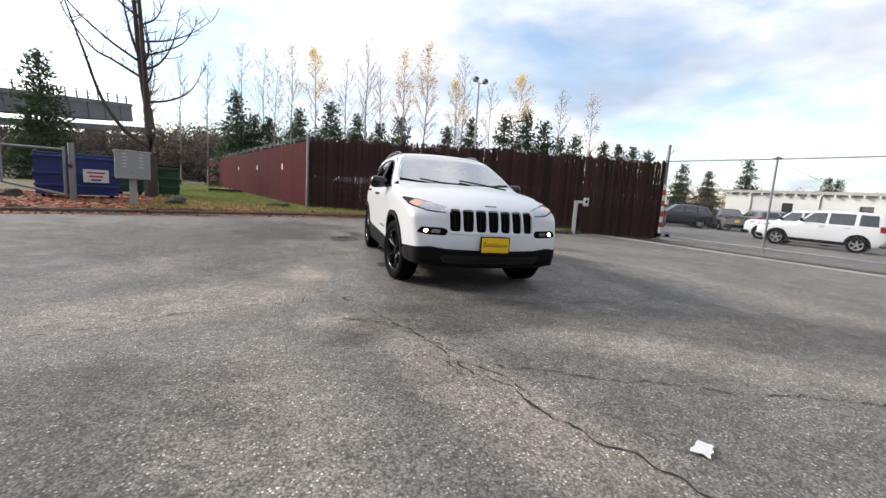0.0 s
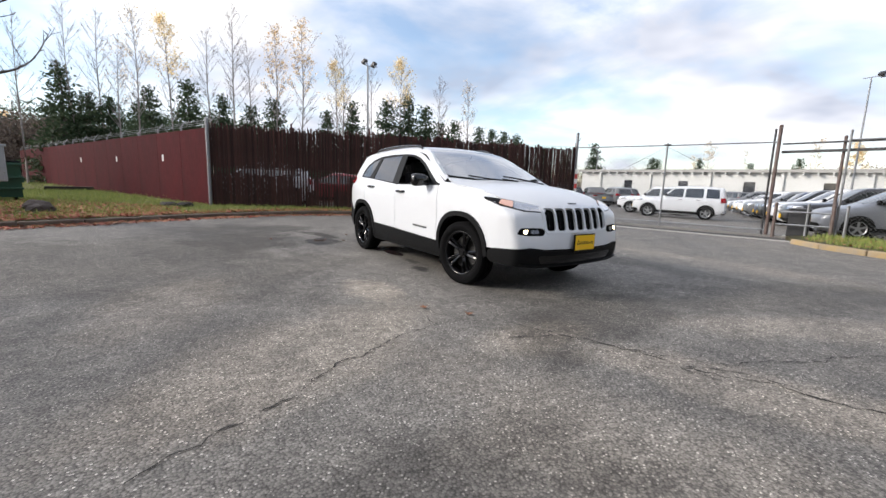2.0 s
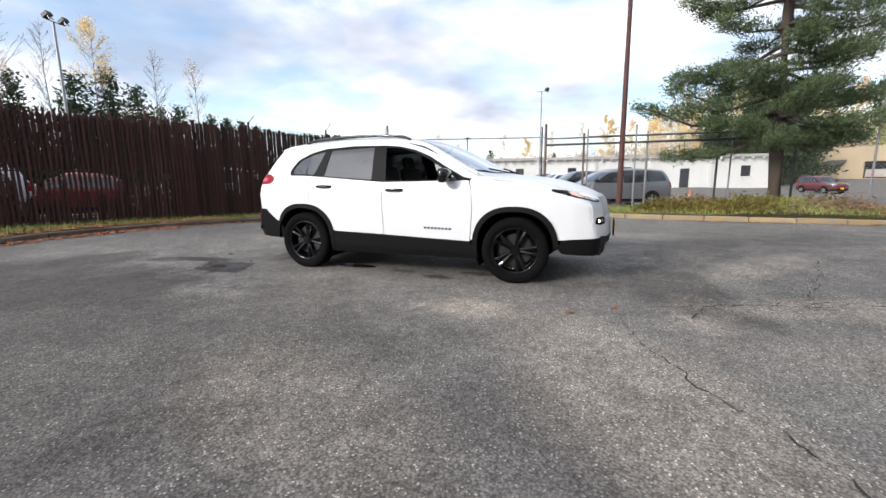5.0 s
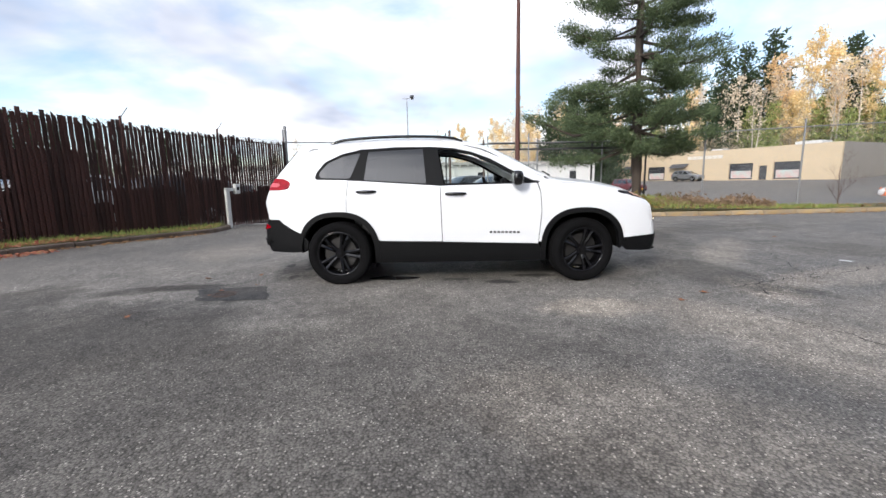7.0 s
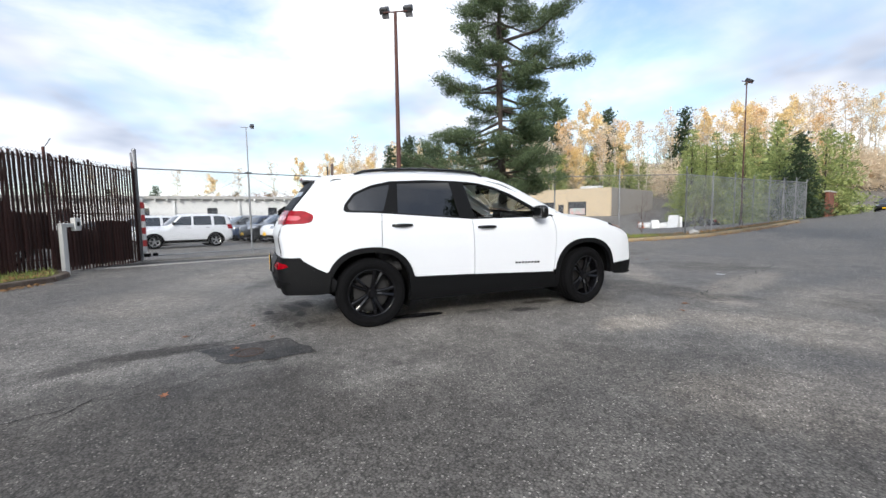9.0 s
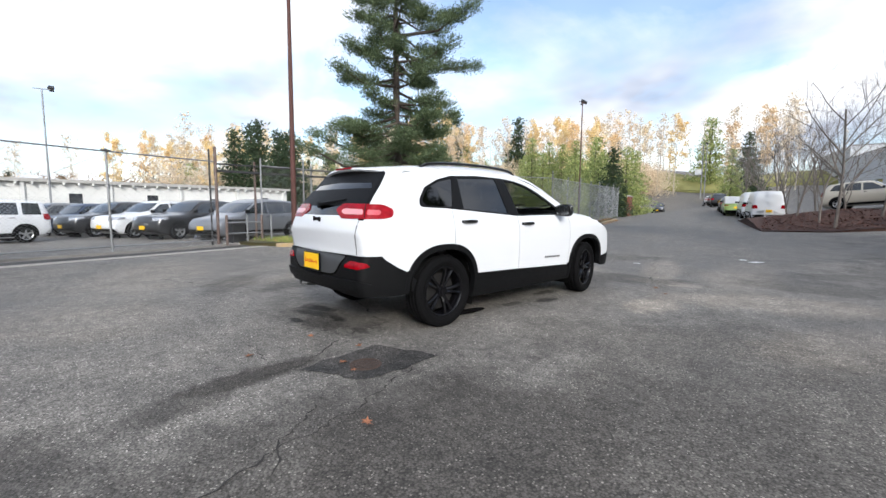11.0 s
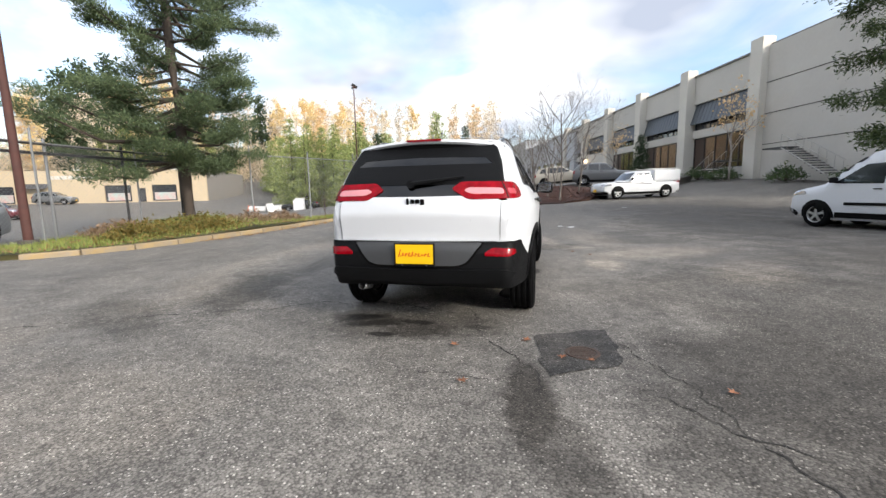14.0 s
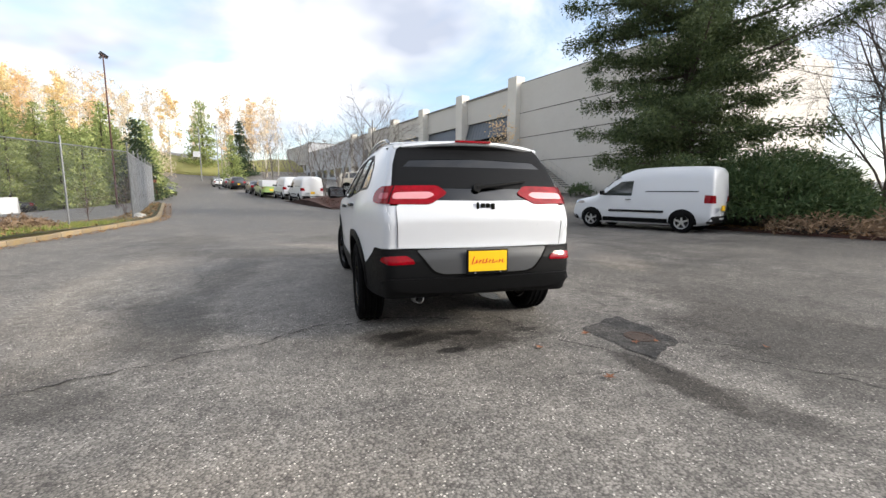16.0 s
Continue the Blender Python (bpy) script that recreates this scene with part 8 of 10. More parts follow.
def bare_tree(name, h, label, bark, seed=1, spread=0.5, forks=4, depth=4, leaf=None, leaves=0, leaf_size=0.18, trunk_r=None, low=0.3, up=0.35, n0=7, extra=0, stiff=0.10, leaders=1):
    """A leafless or thinly leaved tree: a trunk that forks again and again."""
    rng = random.Random(seed)
    ob = thing(name, Matrix(), label, "tree")
    tv, tf, v, f, tips = [], [], [], [], []

    def grow(p, d, L, r, lvl, verts, faces):
        pts, rad = [p], [r]
        cur = Vector(d)
        n = 4 if lvl < 2 else 3
        for k in range(n):
            cur = (cur + Vector((rng.gauss(0, stiff), rng.gauss(0, stiff), rng.gauss(0.03, 0.06)))).normalized()
            pts.append(pts[-1] + cur * (L / n))
            rad.append(r * (1 - 0.55 * (k + 1) / n))
        tube(verts, faces, pts, rad, max(3, n0 - 2 * lvl))
        if lvl >= depth:
            tips.extend(pts[1:])
            return
        kids = forks + (extra if lvl == 0 else 0) + (1 if rng.random() < 0.5 else 0)
        for k in range(kids):
            u = rng.uniform(low if lvl == 0 else 0.25, 1.0)
            i = min(n - 1, int(u * n))
            q = pts[i].lerp(pts[i + 1], u * n - i)
            a = rng.uniform(0, 2 * math.pi)
            side = cur.cross(Vector((math.cos(a), math.sin(a), 0.2))).normalized()
            nd = (cur * (1 - spread) + side * spread * rng.uniform(0.7, 1.3) + Vector((0, 0, up * 0.4))).normalized()
            grow(q, nd, L * rng.uniform(0.42, 0.68) * (1.15 - 0.45 * u if lvl == 0 else 1), rad[i] * rng.uniform(0.42, 0.6), lvl + 1, v, f)
        tips.append(pts[-1])

    grow(Vector((0, 0, -0.2)), Vector((0, 0, 1)), h * 0.75, trunk_r or h * 0.016, 0, tv, tf)
    for k in range(leaders - 1):
        grow(Vector((0.03, 0, h * 0.12)), Vector((0.14, 0.05, 1)).normalized(), h * 0.62, (trunk_r or h * 0.016) * 0.7, 0, tv, tf)
    raw("trunk", tv, tf, bark, ob, smooth=True)
    tagged(raw("branch_work", v, f, bark, ob), kind="stuff")
    if leaf and leaves:
        c = [tips[rng.randrange(len(tips))] + Vector((rng.gauss(0, 0.3), rng.gauss(0, 0.3), rng.gauss(0, 0.3))) for _ in range(leaves)]
        lv, lf = blades(c, [leaf_size * rng.uniform(0.7, 1.4) for _ in c], 3, 0.7, None, 0, np.random.default_rng(seed))
        tagged(mesh_np("foliage", lv, lf, leaf, ob), kind="stuff")
    return ob


def place(proto, x, y, scale=1.0, turn=0.0, lift=0.0, label="", group="", first=[set()]):
    m = pose(x, y, land(x, y) + lift, 0, 0, turn) @ Matrix.Diagonal((scale, scale, scale, 1))
    if proto not in first[0]:
        first[0].add(proto)
        proto.matrix_world = m
        ob = proto
    else:
        ob = copy_thing(proto, Matrix())
        ob.matrix_basis = m
    return tagged(ob, label, "", group)


# the tall pine behind the yellow kerb: bare lower trunk, flat tiers, gaps half way up, its longest low limbs to the north-east
def tall_pine():
    rng = np.random.default_rng(21)
    ob = thing("pine_tree", ground_pose(11.56, -7.4, 0, 0.45), "tall dark green pine with layered branches behind the kerb", "tree")
    line = [(0, 0, -0.5), (0.05, 0.05, 1.2), (-0.12, 0.18, 3.0), (-0.05, 0.22, 5.5), (0.05, 0.2, 8.5), (0.1, 0.1, 11.5), (0.1, 0.05, 14.6)]
    trunk_mesh(ob, line, [0.25, 0.20, 0.175, 0.15, 0.11, 0.07, 0.02], BARK, 12)
    tv, tf, cs, ax = [], [], [], []
    zs = [p[2] for p in line]
    centre = lambda z: Vector((np.interp(z, zs, [p[0] for p in line]), np.interp(z, zs, [p[1] for p in line]), z))
    for k in range(21):
        zk = 2.1 + 12.3 * (k / 20) ** 0.96
        reach = np.interp(zk, [1.6, 2.2, 3.2, 4.3, 5.2, 6.5, 8.5, 10.0, 12.0, 14.6], [2.5, 3.2, 3.4, 3.0, 2.6, 2.9, 2.7, 2.0, 1.5, 0.35])
        dense_tier = zk < 4.4
        n = 7 if dense_tier else (5 if k % 3 else 4)
        first = rng.uniform(0, 2 * math.pi)
        for j in range(n):
            a = first + 2 * math.pi * (j + rng.uniform(-0.3, 0.3)) / n
            # low limbs reach furthest to the north-east, the high ones to the south-west
            lean = 0.24 * math.cos(a - radians(55)) if zk < 4.6 else 0.26 * math.cos(a - radians(236)) * min(1.0, (zk - 4.6) / 2.5)
            L = reach * rng.uniform(0.50, 1.18) * (1 + lean)
            z = zk + rng.uniform(-0.22, 0.22)
            c0 = centre(z)
            rise = rng.uniform(-0.22, 0.20) * L
            tip = c0 + Vector((math.cos(a) * L, math.sin(a) * L, rise + 0.04 * L))
            mid = c0 + Vector((math.cos(a) * L * 0.55, math.sin(a) * L * 0.55, rise * 0.5 - 0.10 * L))
            tube(tv, tf, [c0, mid, tip], [0.020 * L + 0.015, 0.012 * L, 0.006], 5)
            c, w = bough(rng, c0, mid, tip, L, 3 + int(1.25 * L), 0.50, 0.20, 52, 0.0, 0.34 if dense_tier else 0.46)
            cs.append(c); ax.append(w)
    tagged(raw("limb_work", tv, tf, BARK, ob), kind="stuff")
    cs, ax = np.concatenate(cs), np.concatenate(ax)
    v, f = blades(cs, rng.uniform(0.18, 0.29, len(cs)), 7, 0.20, ax, 0.2, rng)
    tagged(mesh_np("crown", v, f, PINE_LEAF, ob), kind="stuff")
    return ob


tall_pine()


def broad_fir():
    """The wide old fir by the delivery van: long level limbs with hanging sprays."""
    rng = np.random.default_rng(14)
    ob = thing("fir_tree", ground_pose(-13.8, -9.6, 0, 0.1), "broad dark fir tree behind the delivery van", "tree")
    h = 19.0
    trunk_mesh(ob, [(0, 0, -0.3), (0.05, 0.0, 4.0), (0.0, 0.1, 10.0), (0, 0, h)], [0.36, 0.29, 0.18, 0.02], BARK, 12)
    tv, tf, cs, ax = [], [], [], []
    for k in range(22):
        zk = 2.2 + 16.2 * (k / 21)
        reach = np.interp(zk, [2.6, 4.5, 7.0, 9.0, 12.0, 15.0, 18.6], [4.4, 5.0, 5.3, 4.8, 3.7, 2.4, 0.4])
        n = 6
        first = rng.uniform(0, 2 * math.pi)
        for j in range(n):
            a = first + 2 * math.pi * (j + rng.uniform(-0.3, 0.3)) / n
            L = reach * rng.uniform(0.5, 1.12) * (1 + 0.12 * math.cos(a - radians(20)))
            z = zk + rng.uniform(-0.3, 0.3)
            rise = rng.uniform(0.0, 0.34) * L
            mid = Vector((math.cos(a) * L * 0.5, math.sin(a) * L * 0.5, z + rise * 0.35 - 0.06 * L))
            tip = Vector((math.cos(a) * L, math.sin(a) * L, z + rise - 0.12 * L))
            tube(tv, tf, [(0, 0, z), mid, tip], [0.014 * L + 0.02, 0.009 * L, 0.006], 5)
            c, w = bough(rng, (0, 0, z), mid, tip, L, 3 + int(1.5 * L), 0.50, 0.22, 44, 0.34, 0.12)
            cs.append(c); ax.append(w)
    tagged(raw("limb_work", tv, tf, BARK, ob), kind="stuff")
    cs, ax = np.concatenate(cs), np.concatenate(ax)
    v, f = blades(cs, rng.uniform(0.22, 0.34, len(cs)), 6, 0.28, ax, 0.1, rng)
    tagged(mesh_np("crown", v, f, FIR_LEAF, ob), kind="stuff")


broad_fir()


def shrub(name, x, y, rx, ry, h, leaf, label, n=260, size=0.35, per=14, aspect=0.3, seed=1, stems=True):
    rng = np.random.default_rng(seed)
    ob = thing(name, ground_pose(x, y, 0, 0.08), label, "shrub")
    cs, ss, ax, tv, tf = [], [], [], [], []
    for _ in range(n):
        a, rr = rng.uniform(0, 2 * math.pi), math.sqrt(rng.uniform(0, 1))
        px, py = math.cos(a) * rr * rx, math.sin(a) * rr * ry
        top = h * (1 - 0.75 * rr ** 2.2) * rng.uniform(0.75, 1.15)
        z = top * rng.uniform(0.35, 1.0) ** 0.6
        cs.append((px, py, z)); ss.append(size * rng.uniform(0.7, 1.3))
        ax.append((math.cos(a) * 0.6, math.sin(a) * 0.6, 0.35))
        if stems and rng.random() < 0.12:
            tube(tv, tf, [(px * 0.3, py * 0.3, 0), (px * 0.7, py * 0.7, z * 0.5), (px, py, z)], [0.03, 0.02, 0.008], 4)
    if tv:
        tagged(raw("stem_work", tv, tf, BARK, ob), kind="stuff")
    v, f = blades(cs, ss, per, aspect, ax, 0.3, rng)
    tagged(mesh_np("foliage", v, f, leaf, ob), kind="stuff")
    return ob


shrub("juniper_bush", -13.4, -5.6, 2.5, 2.7, 2.5, JUNIPER_LEAF, "sprawling dark juniper beside the delivery van", 1500, 0.32, 24, 0.22, 3)
shrub("juniper_bush", -15.2, -5.6, 1.7, 2.0, 2.4, JUNIPER_LEAF, "sprawling dark juniper beside the fir", 1400, 0.32, 24, 0.22, 5)
shrub("juniper_bush", -11.9, -9.6, 1.7, 1.6, 1.9, JUNIPER_LEAF, "dark juniper at the nose of the van", 800, 0.30, 24, 0.22, 7)
shrub("low_shrub", -12.3, -3.2, 1.3, 1.6, 0.55, BROWN_LEAF, "low brown brush at the kerb", 160, 0.25, 12, 0.3, 8)
shrub("low_shrub", -14.0, -1.2, 1.6, 1.8, 0.9, BROWN_LEAF, "tangle of brown brambles", 200, 0.3, 12, 0.25, 9)
for i, (x, y, rx, ry, h, lf) in enumerate(((10.2, -4.4, 1.0, 1.3, 0.50, SHRUB_LEAF), (10.6, -6.3, 1.5, 1.4, 0.62, SHRUB_LEAF), (9.9, -8.4, 1.1, 1.4, 0.55, BROWN_LEAF), (10.0, -10.4, 0.9, 1.2, 0.42, BROWN_LEAF), (11.9, -8.7, 1.1, 1.0, 0.5, SHRUB_LEAF), (9.4, -6.1, 0.7, 1.3, 0.4, SHRUB_LEAF), (12.1, -5.2, 0.9, 1.2, 0.5, BROWN_LEAF))):
    shrub("low_shrub", x, y, rx, ry, h, lf, "low yellow-green groundcover behind the kerb" if lf is SHRUB_LEAF else "low brown groundcover under the pine", 150, 0.20, 14, 0.45, 20 + i, False)
for i, (x, y) in enumerate(((9.9, -17.4), (10.6, -19.2), (9.6, -13.6))):
    b = bare_tree("bare_bush", 2.1, "leafless bush at the fence", mat("reddish twigs", (0.10, 0.06, 0.05), 0.9), 40 + i, 0.55, 6, 3, None, 0, trunk_r=0.02, low=0.05, n0=4)
    place(b, x, y, 1.0, i * 70, 0.1)
# shrubs along the office wall
for i, (x, y) in enumerate(((-15.0, -33.2), (-14.2, -36.5), (-16.6, -27.5), (-13.0, -40.5), (-18.5, -24.0))):
    shrub("office_shrub", x, y, 1.0, 1.0, 1.0, JUNIPER_LEAF, "rounded dark shrub by the office wall", 90, 0.4, 10, 0.3, 60 + i)

# bare maples on the mulch island and by the van
maple = bare_tree("bare_tree", 7.0, "leafless young maple on the mulch bed", GREY_BARK, 7, 0.55, 5, 4, trunk_r=0.075, low=0.2, n0=8, extra=4)
maple2 = bare_tree("bare_tree", 6.2, "leafless young maple beside the road", GREY_BARK, 12, 0.5, 4, 4, trunk_r=0.06, low=0.12, n0=7, extra=4)
IS = "bare trees beside the road"
place(maple, -1.9, -21.2, 1.0, 40, 0.2, group=IS)
for x, y, s, a in ((-0.6, -22.8, 0.85, 100), (0.6, -25.0, 0.9, 10), (1.4, -28.5, 0.95, 200), (-2.6, -24.5, 1.0, 330), (-1.2, -27.5, 0.95, 250), (0.3, -30.5, 1.0, 160), (3.6, -35, 0.9, 210), (2.6, -32.0, 1.0, 300), (4.5, -37.0, 1.05, 70), (6.5, -43.0, 1.1, 150), (8.5, -50, 1.1, 20)):
    place(maple2, x - 0.6, y, s, a, 0.3, group=IS)
orange_young = bare_tree("young_tree", 5.5, "slender pale-barked tree with a few orange leaves by the offices", PALE_BARK, 15, 0.4, 5, 3, ORANGE_LEAF, 160, 0.28, trunk_r=0.09, n0=6)
place(orange_young, -15.0, -32.1, 1.2, 0); place(orange_young, -8.5, -44.0, 1.0, 140)
rbare = bare_tree("bare_tree", 9.5, "leafless tree behind the junipers", BARK, 22, 0.5, 6, 4, trunk_r=0.11, low=0.12, n0=7, extra=4)
place(rbare, -16.4, -1.6, 1.0, 0, 0.1); place(rbare, -19.5, 0.8, 1.1, 80, 0.1); place(rbare, -21.5, -3.5, 1.1, 170, 0.1); place(rbare, -17.8, -2.8, 0.95, 230, 0.1); place(rbare, -16.6, 0.4, 0.9, 300, 0.1); place(rbare, -20.0, -6.0, 1.05, 120, 0.1)
# the big bare maple by the mailboxes: two leaders, limbs that curve upwards, short knobbly spurs
def big_maple():
    rng = random.Random(33)
    ob = thing("bare_maple", ground_pose(-8.05, 12.95, -17, 0.1), "large leafless maple beside the green bin", "tree")
    tv, tf, v, f = [], [], [], []
    tube(tv, tf, [(0, 0, -0.3), (0.02, 0, 0.4), (0.03, 0, 1.4), (0.05, 0, 2.4), (-0.05, 0, 3.4)], [0.27, 0.21, 0.185, 0.17, 0.15], 12)
    # each limb: its points (across, up), a depth that it leans to, and its thickness
    limbs = [([(-0.05, 3.3), (-0.3, 4.8), (-0.55, 7.6), (-0.75, 9.5), (-0.8, 11.5)], 0.3, 0.12), ([(-0.05, 3.3), (-0.08, 5.0), (-0.16, 7.8), (-0.15, 9.6), (-0.2, 11.9)], -0.4, 0.11),
             ([(0.0, 1.9), (-0.9, 2.5), (-1.6, 3.6), (-2.05, 5.2), (-2.4, 6.6), (-2.7, 8.0)], -0.8, 0.085), ([(-0.25, 4.5), (-1.4, 5.1), (-2.4, 5.6), (-3.6, 6.9), (-4.1, 7.8)], 0.9, 0.055),
             ([(-0.35, 5.1), (-1.2, 5.7), (-2.1, 6.6), (-2.9, 7.9)], -1.2, 0.05), ([(-0.38, 5.4), (-0.75, 6.3), (-1.2, 7.9), (-1.3, 9.4)], 0.6, 0.055), ([(0.0, 3.6), (0.8, 3.75), (1.5, 4.2), (2.0, 5.2)], 0.4, 0.05),
             ([(-0.1, 4.8), (0.6, 5.0), (1.3, 5.6), (1.9, 6.8)], -0.9, 0.05), ([(-0.1, 5.3), (0.5, 5.6), (1.0, 6.1), (1.3, 7.2)], 1.2, 0.045), ([(-0.15, 6.4), (0.3, 6.8), (0.55, 8.0)], 0.5, 0.04)]
    for k in range(9):
        z = 2.8 + 0.75 * k
        side = rng.choice((-1, 1))
        limbs.append(([(-0.06 * z / 3, z), (side * 0.4, z + 0.25), (side * 0.8, z + 0.8), (side * rng.uniform(0.8, 1.3), z + 1.7)], rng.choice((-1, 1)) * rng.uniform(1.2, 2.4), 0.045))
    for pts, deep, r in limbs:
        line = [Vector((p[0], deep * (i / (len(pts) - 1)) ** 1.3, p[1])) for i, p in enumerate(pts)]
        line = [Vector(p) for p in spline([tuple(p) for p in line], 4)]
        n = len(line)
        tube(tv, tf, line, [r * (1 - 0.88 * i / (n - 1)) for i in range(n)], 7)
        for i in range(2, n):
            for _ in range(2 if r < 0.1 else 1):
                q = line[i].lerp(line[i - 1], rng.random())
                d = (line[i] - line[i - 1]).normalized()
                w = (d * 0.5 + Vector((rng.gauss(0, 0.7), rng.gauss(0, 0.7), rng.uniform(0, 0.9)))).normalized()
                L = rng.choice((0.10, 0.15, 0.35, 0.6))
                tube(v, f, [q, q + w * L * 0.5, q + w * L + Vector((0, 0, 0.12 * L))], [0.016, 0.012, 0.006], 4)
                if L > 0.5:
                    e = q + w * L * 0.6
                    tube(v, f, [e, e + (w + Vector((rng.gauss(0, 0.6), rng.gauss(0, 0.6), 0.4))).normalized() * 0.3], [0.010, 0.005], 3)
    raw("trunk", tv, tf, BARK, ob, smooth=True)
    tagged(raw("branch_work", v, f, BARK, ob), kind="stuff")
    c = [(rng.uniform(0.0, 1.2), rng.uniform(-0.8, 0.8), rng.uniform(2.2, 3.4)) for _ in range(9)]
    lv, lf = blades(c, [0.24] * len(c), 2, 0.8, None, 0, np.random.default_rng(3))
    tagged(mesh_np("foliage", lv, lf, ORANGE_LEAF, ob), kind="stuff")


big_maple()

# birches behind the fence, thinly leaved: bare, sparse orange, gold at the top, pale
birches = [slender_tree("birch_tree", 15.0, ("tall thin birch, quite leafless", "tall thin birch with sparse orange leaves", "tall birch with golden leaves among bare twigs", "tall thin birch with a few tan leaves")[k], BIRCH_BARK, (None, ORANGE_LEAF, GOLD_LEAF, PALE_LEAF)[k], (0, 420, 700, 200)[k], 0.22, 0.36, 1.75, 44, 5, 70 + k, 0.11, (0, 0.35, 0.45, 0.3)[k], 0.03, 2) for k in range(4)]
BG = "birches behind the fence"
rnd = random.Random(8)
for x, y, k, tall_m in ((-11.4, 36.9, 0, 12.1), (-8.9, 39.4, 0, 14.1), (-7.2, 40.6, 0, 14.2), (-5.9, 37.7, 3, 11.7), (-4.5, 41.8, 3, 15.7), (-2.1, 42.9, 2, 15.6), (1.0, 43.8, 0, 15.8), (3.2, 43.6, 0, 18.3), (5.2, 45.4, 0, 15.7), (7.5, 45.0, 1, 17.2), (10.4, 45.4, 1, 18.6), (15.4, 44.9, 0, 18.4), (14.0, 43.3, 2, 14.7),
                        (19.3, 45.6, 0, 15.8), (23.0, 45.0, 2, 17.2), (29.0, 45.1, 0, 16.3), (33.7, 44.4, 3, 16.0), (-16, 46, 0, 14.0), (-20, 50, 0, 15.0)):
    place(birches[k], x, y, tall_m / 15.0, rnd.uniform(0, 360), 0, group=BG)

# conifers: several forms, repeated
firs = [conifer("conifer", 10.0, 2.5 + 0.3 * k, FAR_FIR, BARK, "dark conifer in the distance", levels=18, spread=9, z0=0.05, pad=0.62, tufts=5, per=4, size=0.62, droop=0.28, ragged=0.4, seed=50 + k, aspect=0.42, hang=0.12) for k in range(3)]
young = [conifer("young_conifer", 8.0, 2.2, YOUNG_FIR, BARK, "bright green young conifer", levels=14, spread=8, z0=0.04, pad=0.6, tufts=5, per=4, size=0.58, droop=0.02, ragged=0.4, seed=60 + k, aspect=0.34, hang=0.0) for k in range(2)]
NC = "conifers behind the fence"
for x, y, tall_m in ((-9.4, 39.3, 9.7), (-6.5, 39.7, 7.7), (-3.8, 43.9, 9.5), (-0.4, 47.9, 11.4), (2.8, 47.7, 10.3), (5.1, 45.4, 9.3), (8.3, 48.9, 11.0), (14.1, 47.4, 10.1), (17.4, 47.4, 11.7), (21.9, 46.6, 12.6), (24.4, 45.4, 13.4), (27.5, 46.0, 12.4), (30.4, 46.6, 10.7), (33.2, 47.2, 11.3), (39.9, 49.7, 11.2), (42.8, 50.0, 11.1), (45.7, 50.2, 11.1), (48.7, 50.2, 10.8),
                     (-18.8, 27.6, 8.6), (11, 62, 9.5), (3, 60, 9.5), (-5, 58, 10.0), (-8.0, 40.8, 8.0)):
    place(firs[rnd.randrange(3)], x, y, tall_m / 10.0, rnd.uniform(0, 360), -0.2, group=NC)
for x, y, s in ((62, 56, 1.0), (66, 54, 0.9), (70, 50, 1.1), (74, 40, 0.8), (92, 40, 0.9), (96, 32, 0.8), (99, 25, 0.9), (102, 10, 0.8), (100, 3, 0.75), (90, 48, 0.9)):
    place(firs[rnd.randrange(3)], x, y, s, rnd.uniform(0, 360), -0.3, group="far conifers beyond the depot")
# tall conifers over the tan store
for x, y, tall_m in ((79.2, -62.4, 13.5), (76.2, -69.3, 13.2), (74.9, -76.6, 14.3), (81.3, -59.5, 13.4)):
    place(young[int(x) % 2], x, y, tall_m / 8.0, 40 * x, -0.3, group="green conifers on the hill")
for x, y, s in ((71, -18, 1.5), (76, -23.5, 1.75), (81, -30, 1.6), (100, -30, 2.0), (88, -62, 2.65), (88, -68, 2.81), (82, -79, 2.43), (86.5, -57, 2.4), (71, -93, 2.13), (68, -24, 1.5), (70, -27, 1.55)):
    place(firs[rnd.randrange(3)], x, y, s, rnd.uniform(0, 360), -0.5, group="tall conifers behind the store")
# young conifers between the yard and the road
for x, y, s in ((19.0, -40, 1.0), (21.0, -43, 1.15), (29, -52, 1.1), (37, -58, 1.0), (41, -62, 1.1), (20.0, -36.8, 0.8), (46, -64, 1.2), (50, -68, 1.1), (24, -53, 1.3), (19.6, -48, 1.1), (31, -60, 1.3), (55, -74, 1.3), (22, -56, 1.1), (27, -57, 1.2), (34, -64, 1.2), (44, -70, 1.3), (24, -48, 1.0)):
    place(young[rnd.randrange(2)], x, y, s * rnd.uniform(0.85, 1.2), rnd.uniform(0, 360), -0.2, group="young conifers beside the road")
tall_green = [conifer("young_conifer", 13.0, 2.9, YOUNG_FIR, BARK, "tall green conifer beyond the wire fence", levels=20, spread=9, z0=0.06, pad=0.62, tufts=6, per=4, size=0.56, droop=0.05, ragged=0.35, power=0.75, seed=160 + k, aspect=0.32, hang=0.02) for k in range(2)]
for k, (x, y, s) in enumerate(((31.8, -45.5, 0.95), (29.5, -44.7, 0.78), (32.2, -50.2, 0.95), (29.6, -49.6, 0.91), (26.5, -46.8, 0.72), (29.0, -52.3, 0.97), (26.2, -51.7, 0.75))):
    place(tall_green[k % 2], x, y, s, 70 * k, -0.2, group="tall green conifers beyond the fence")
place(firs[0], 16.9, -39.0, 0.75, 30, 0, group="young conifers beside the road")
place(firs[1], -9.6, -37.5, 0.45, 0, 0.3, label="small dark conifer on the office lawn")

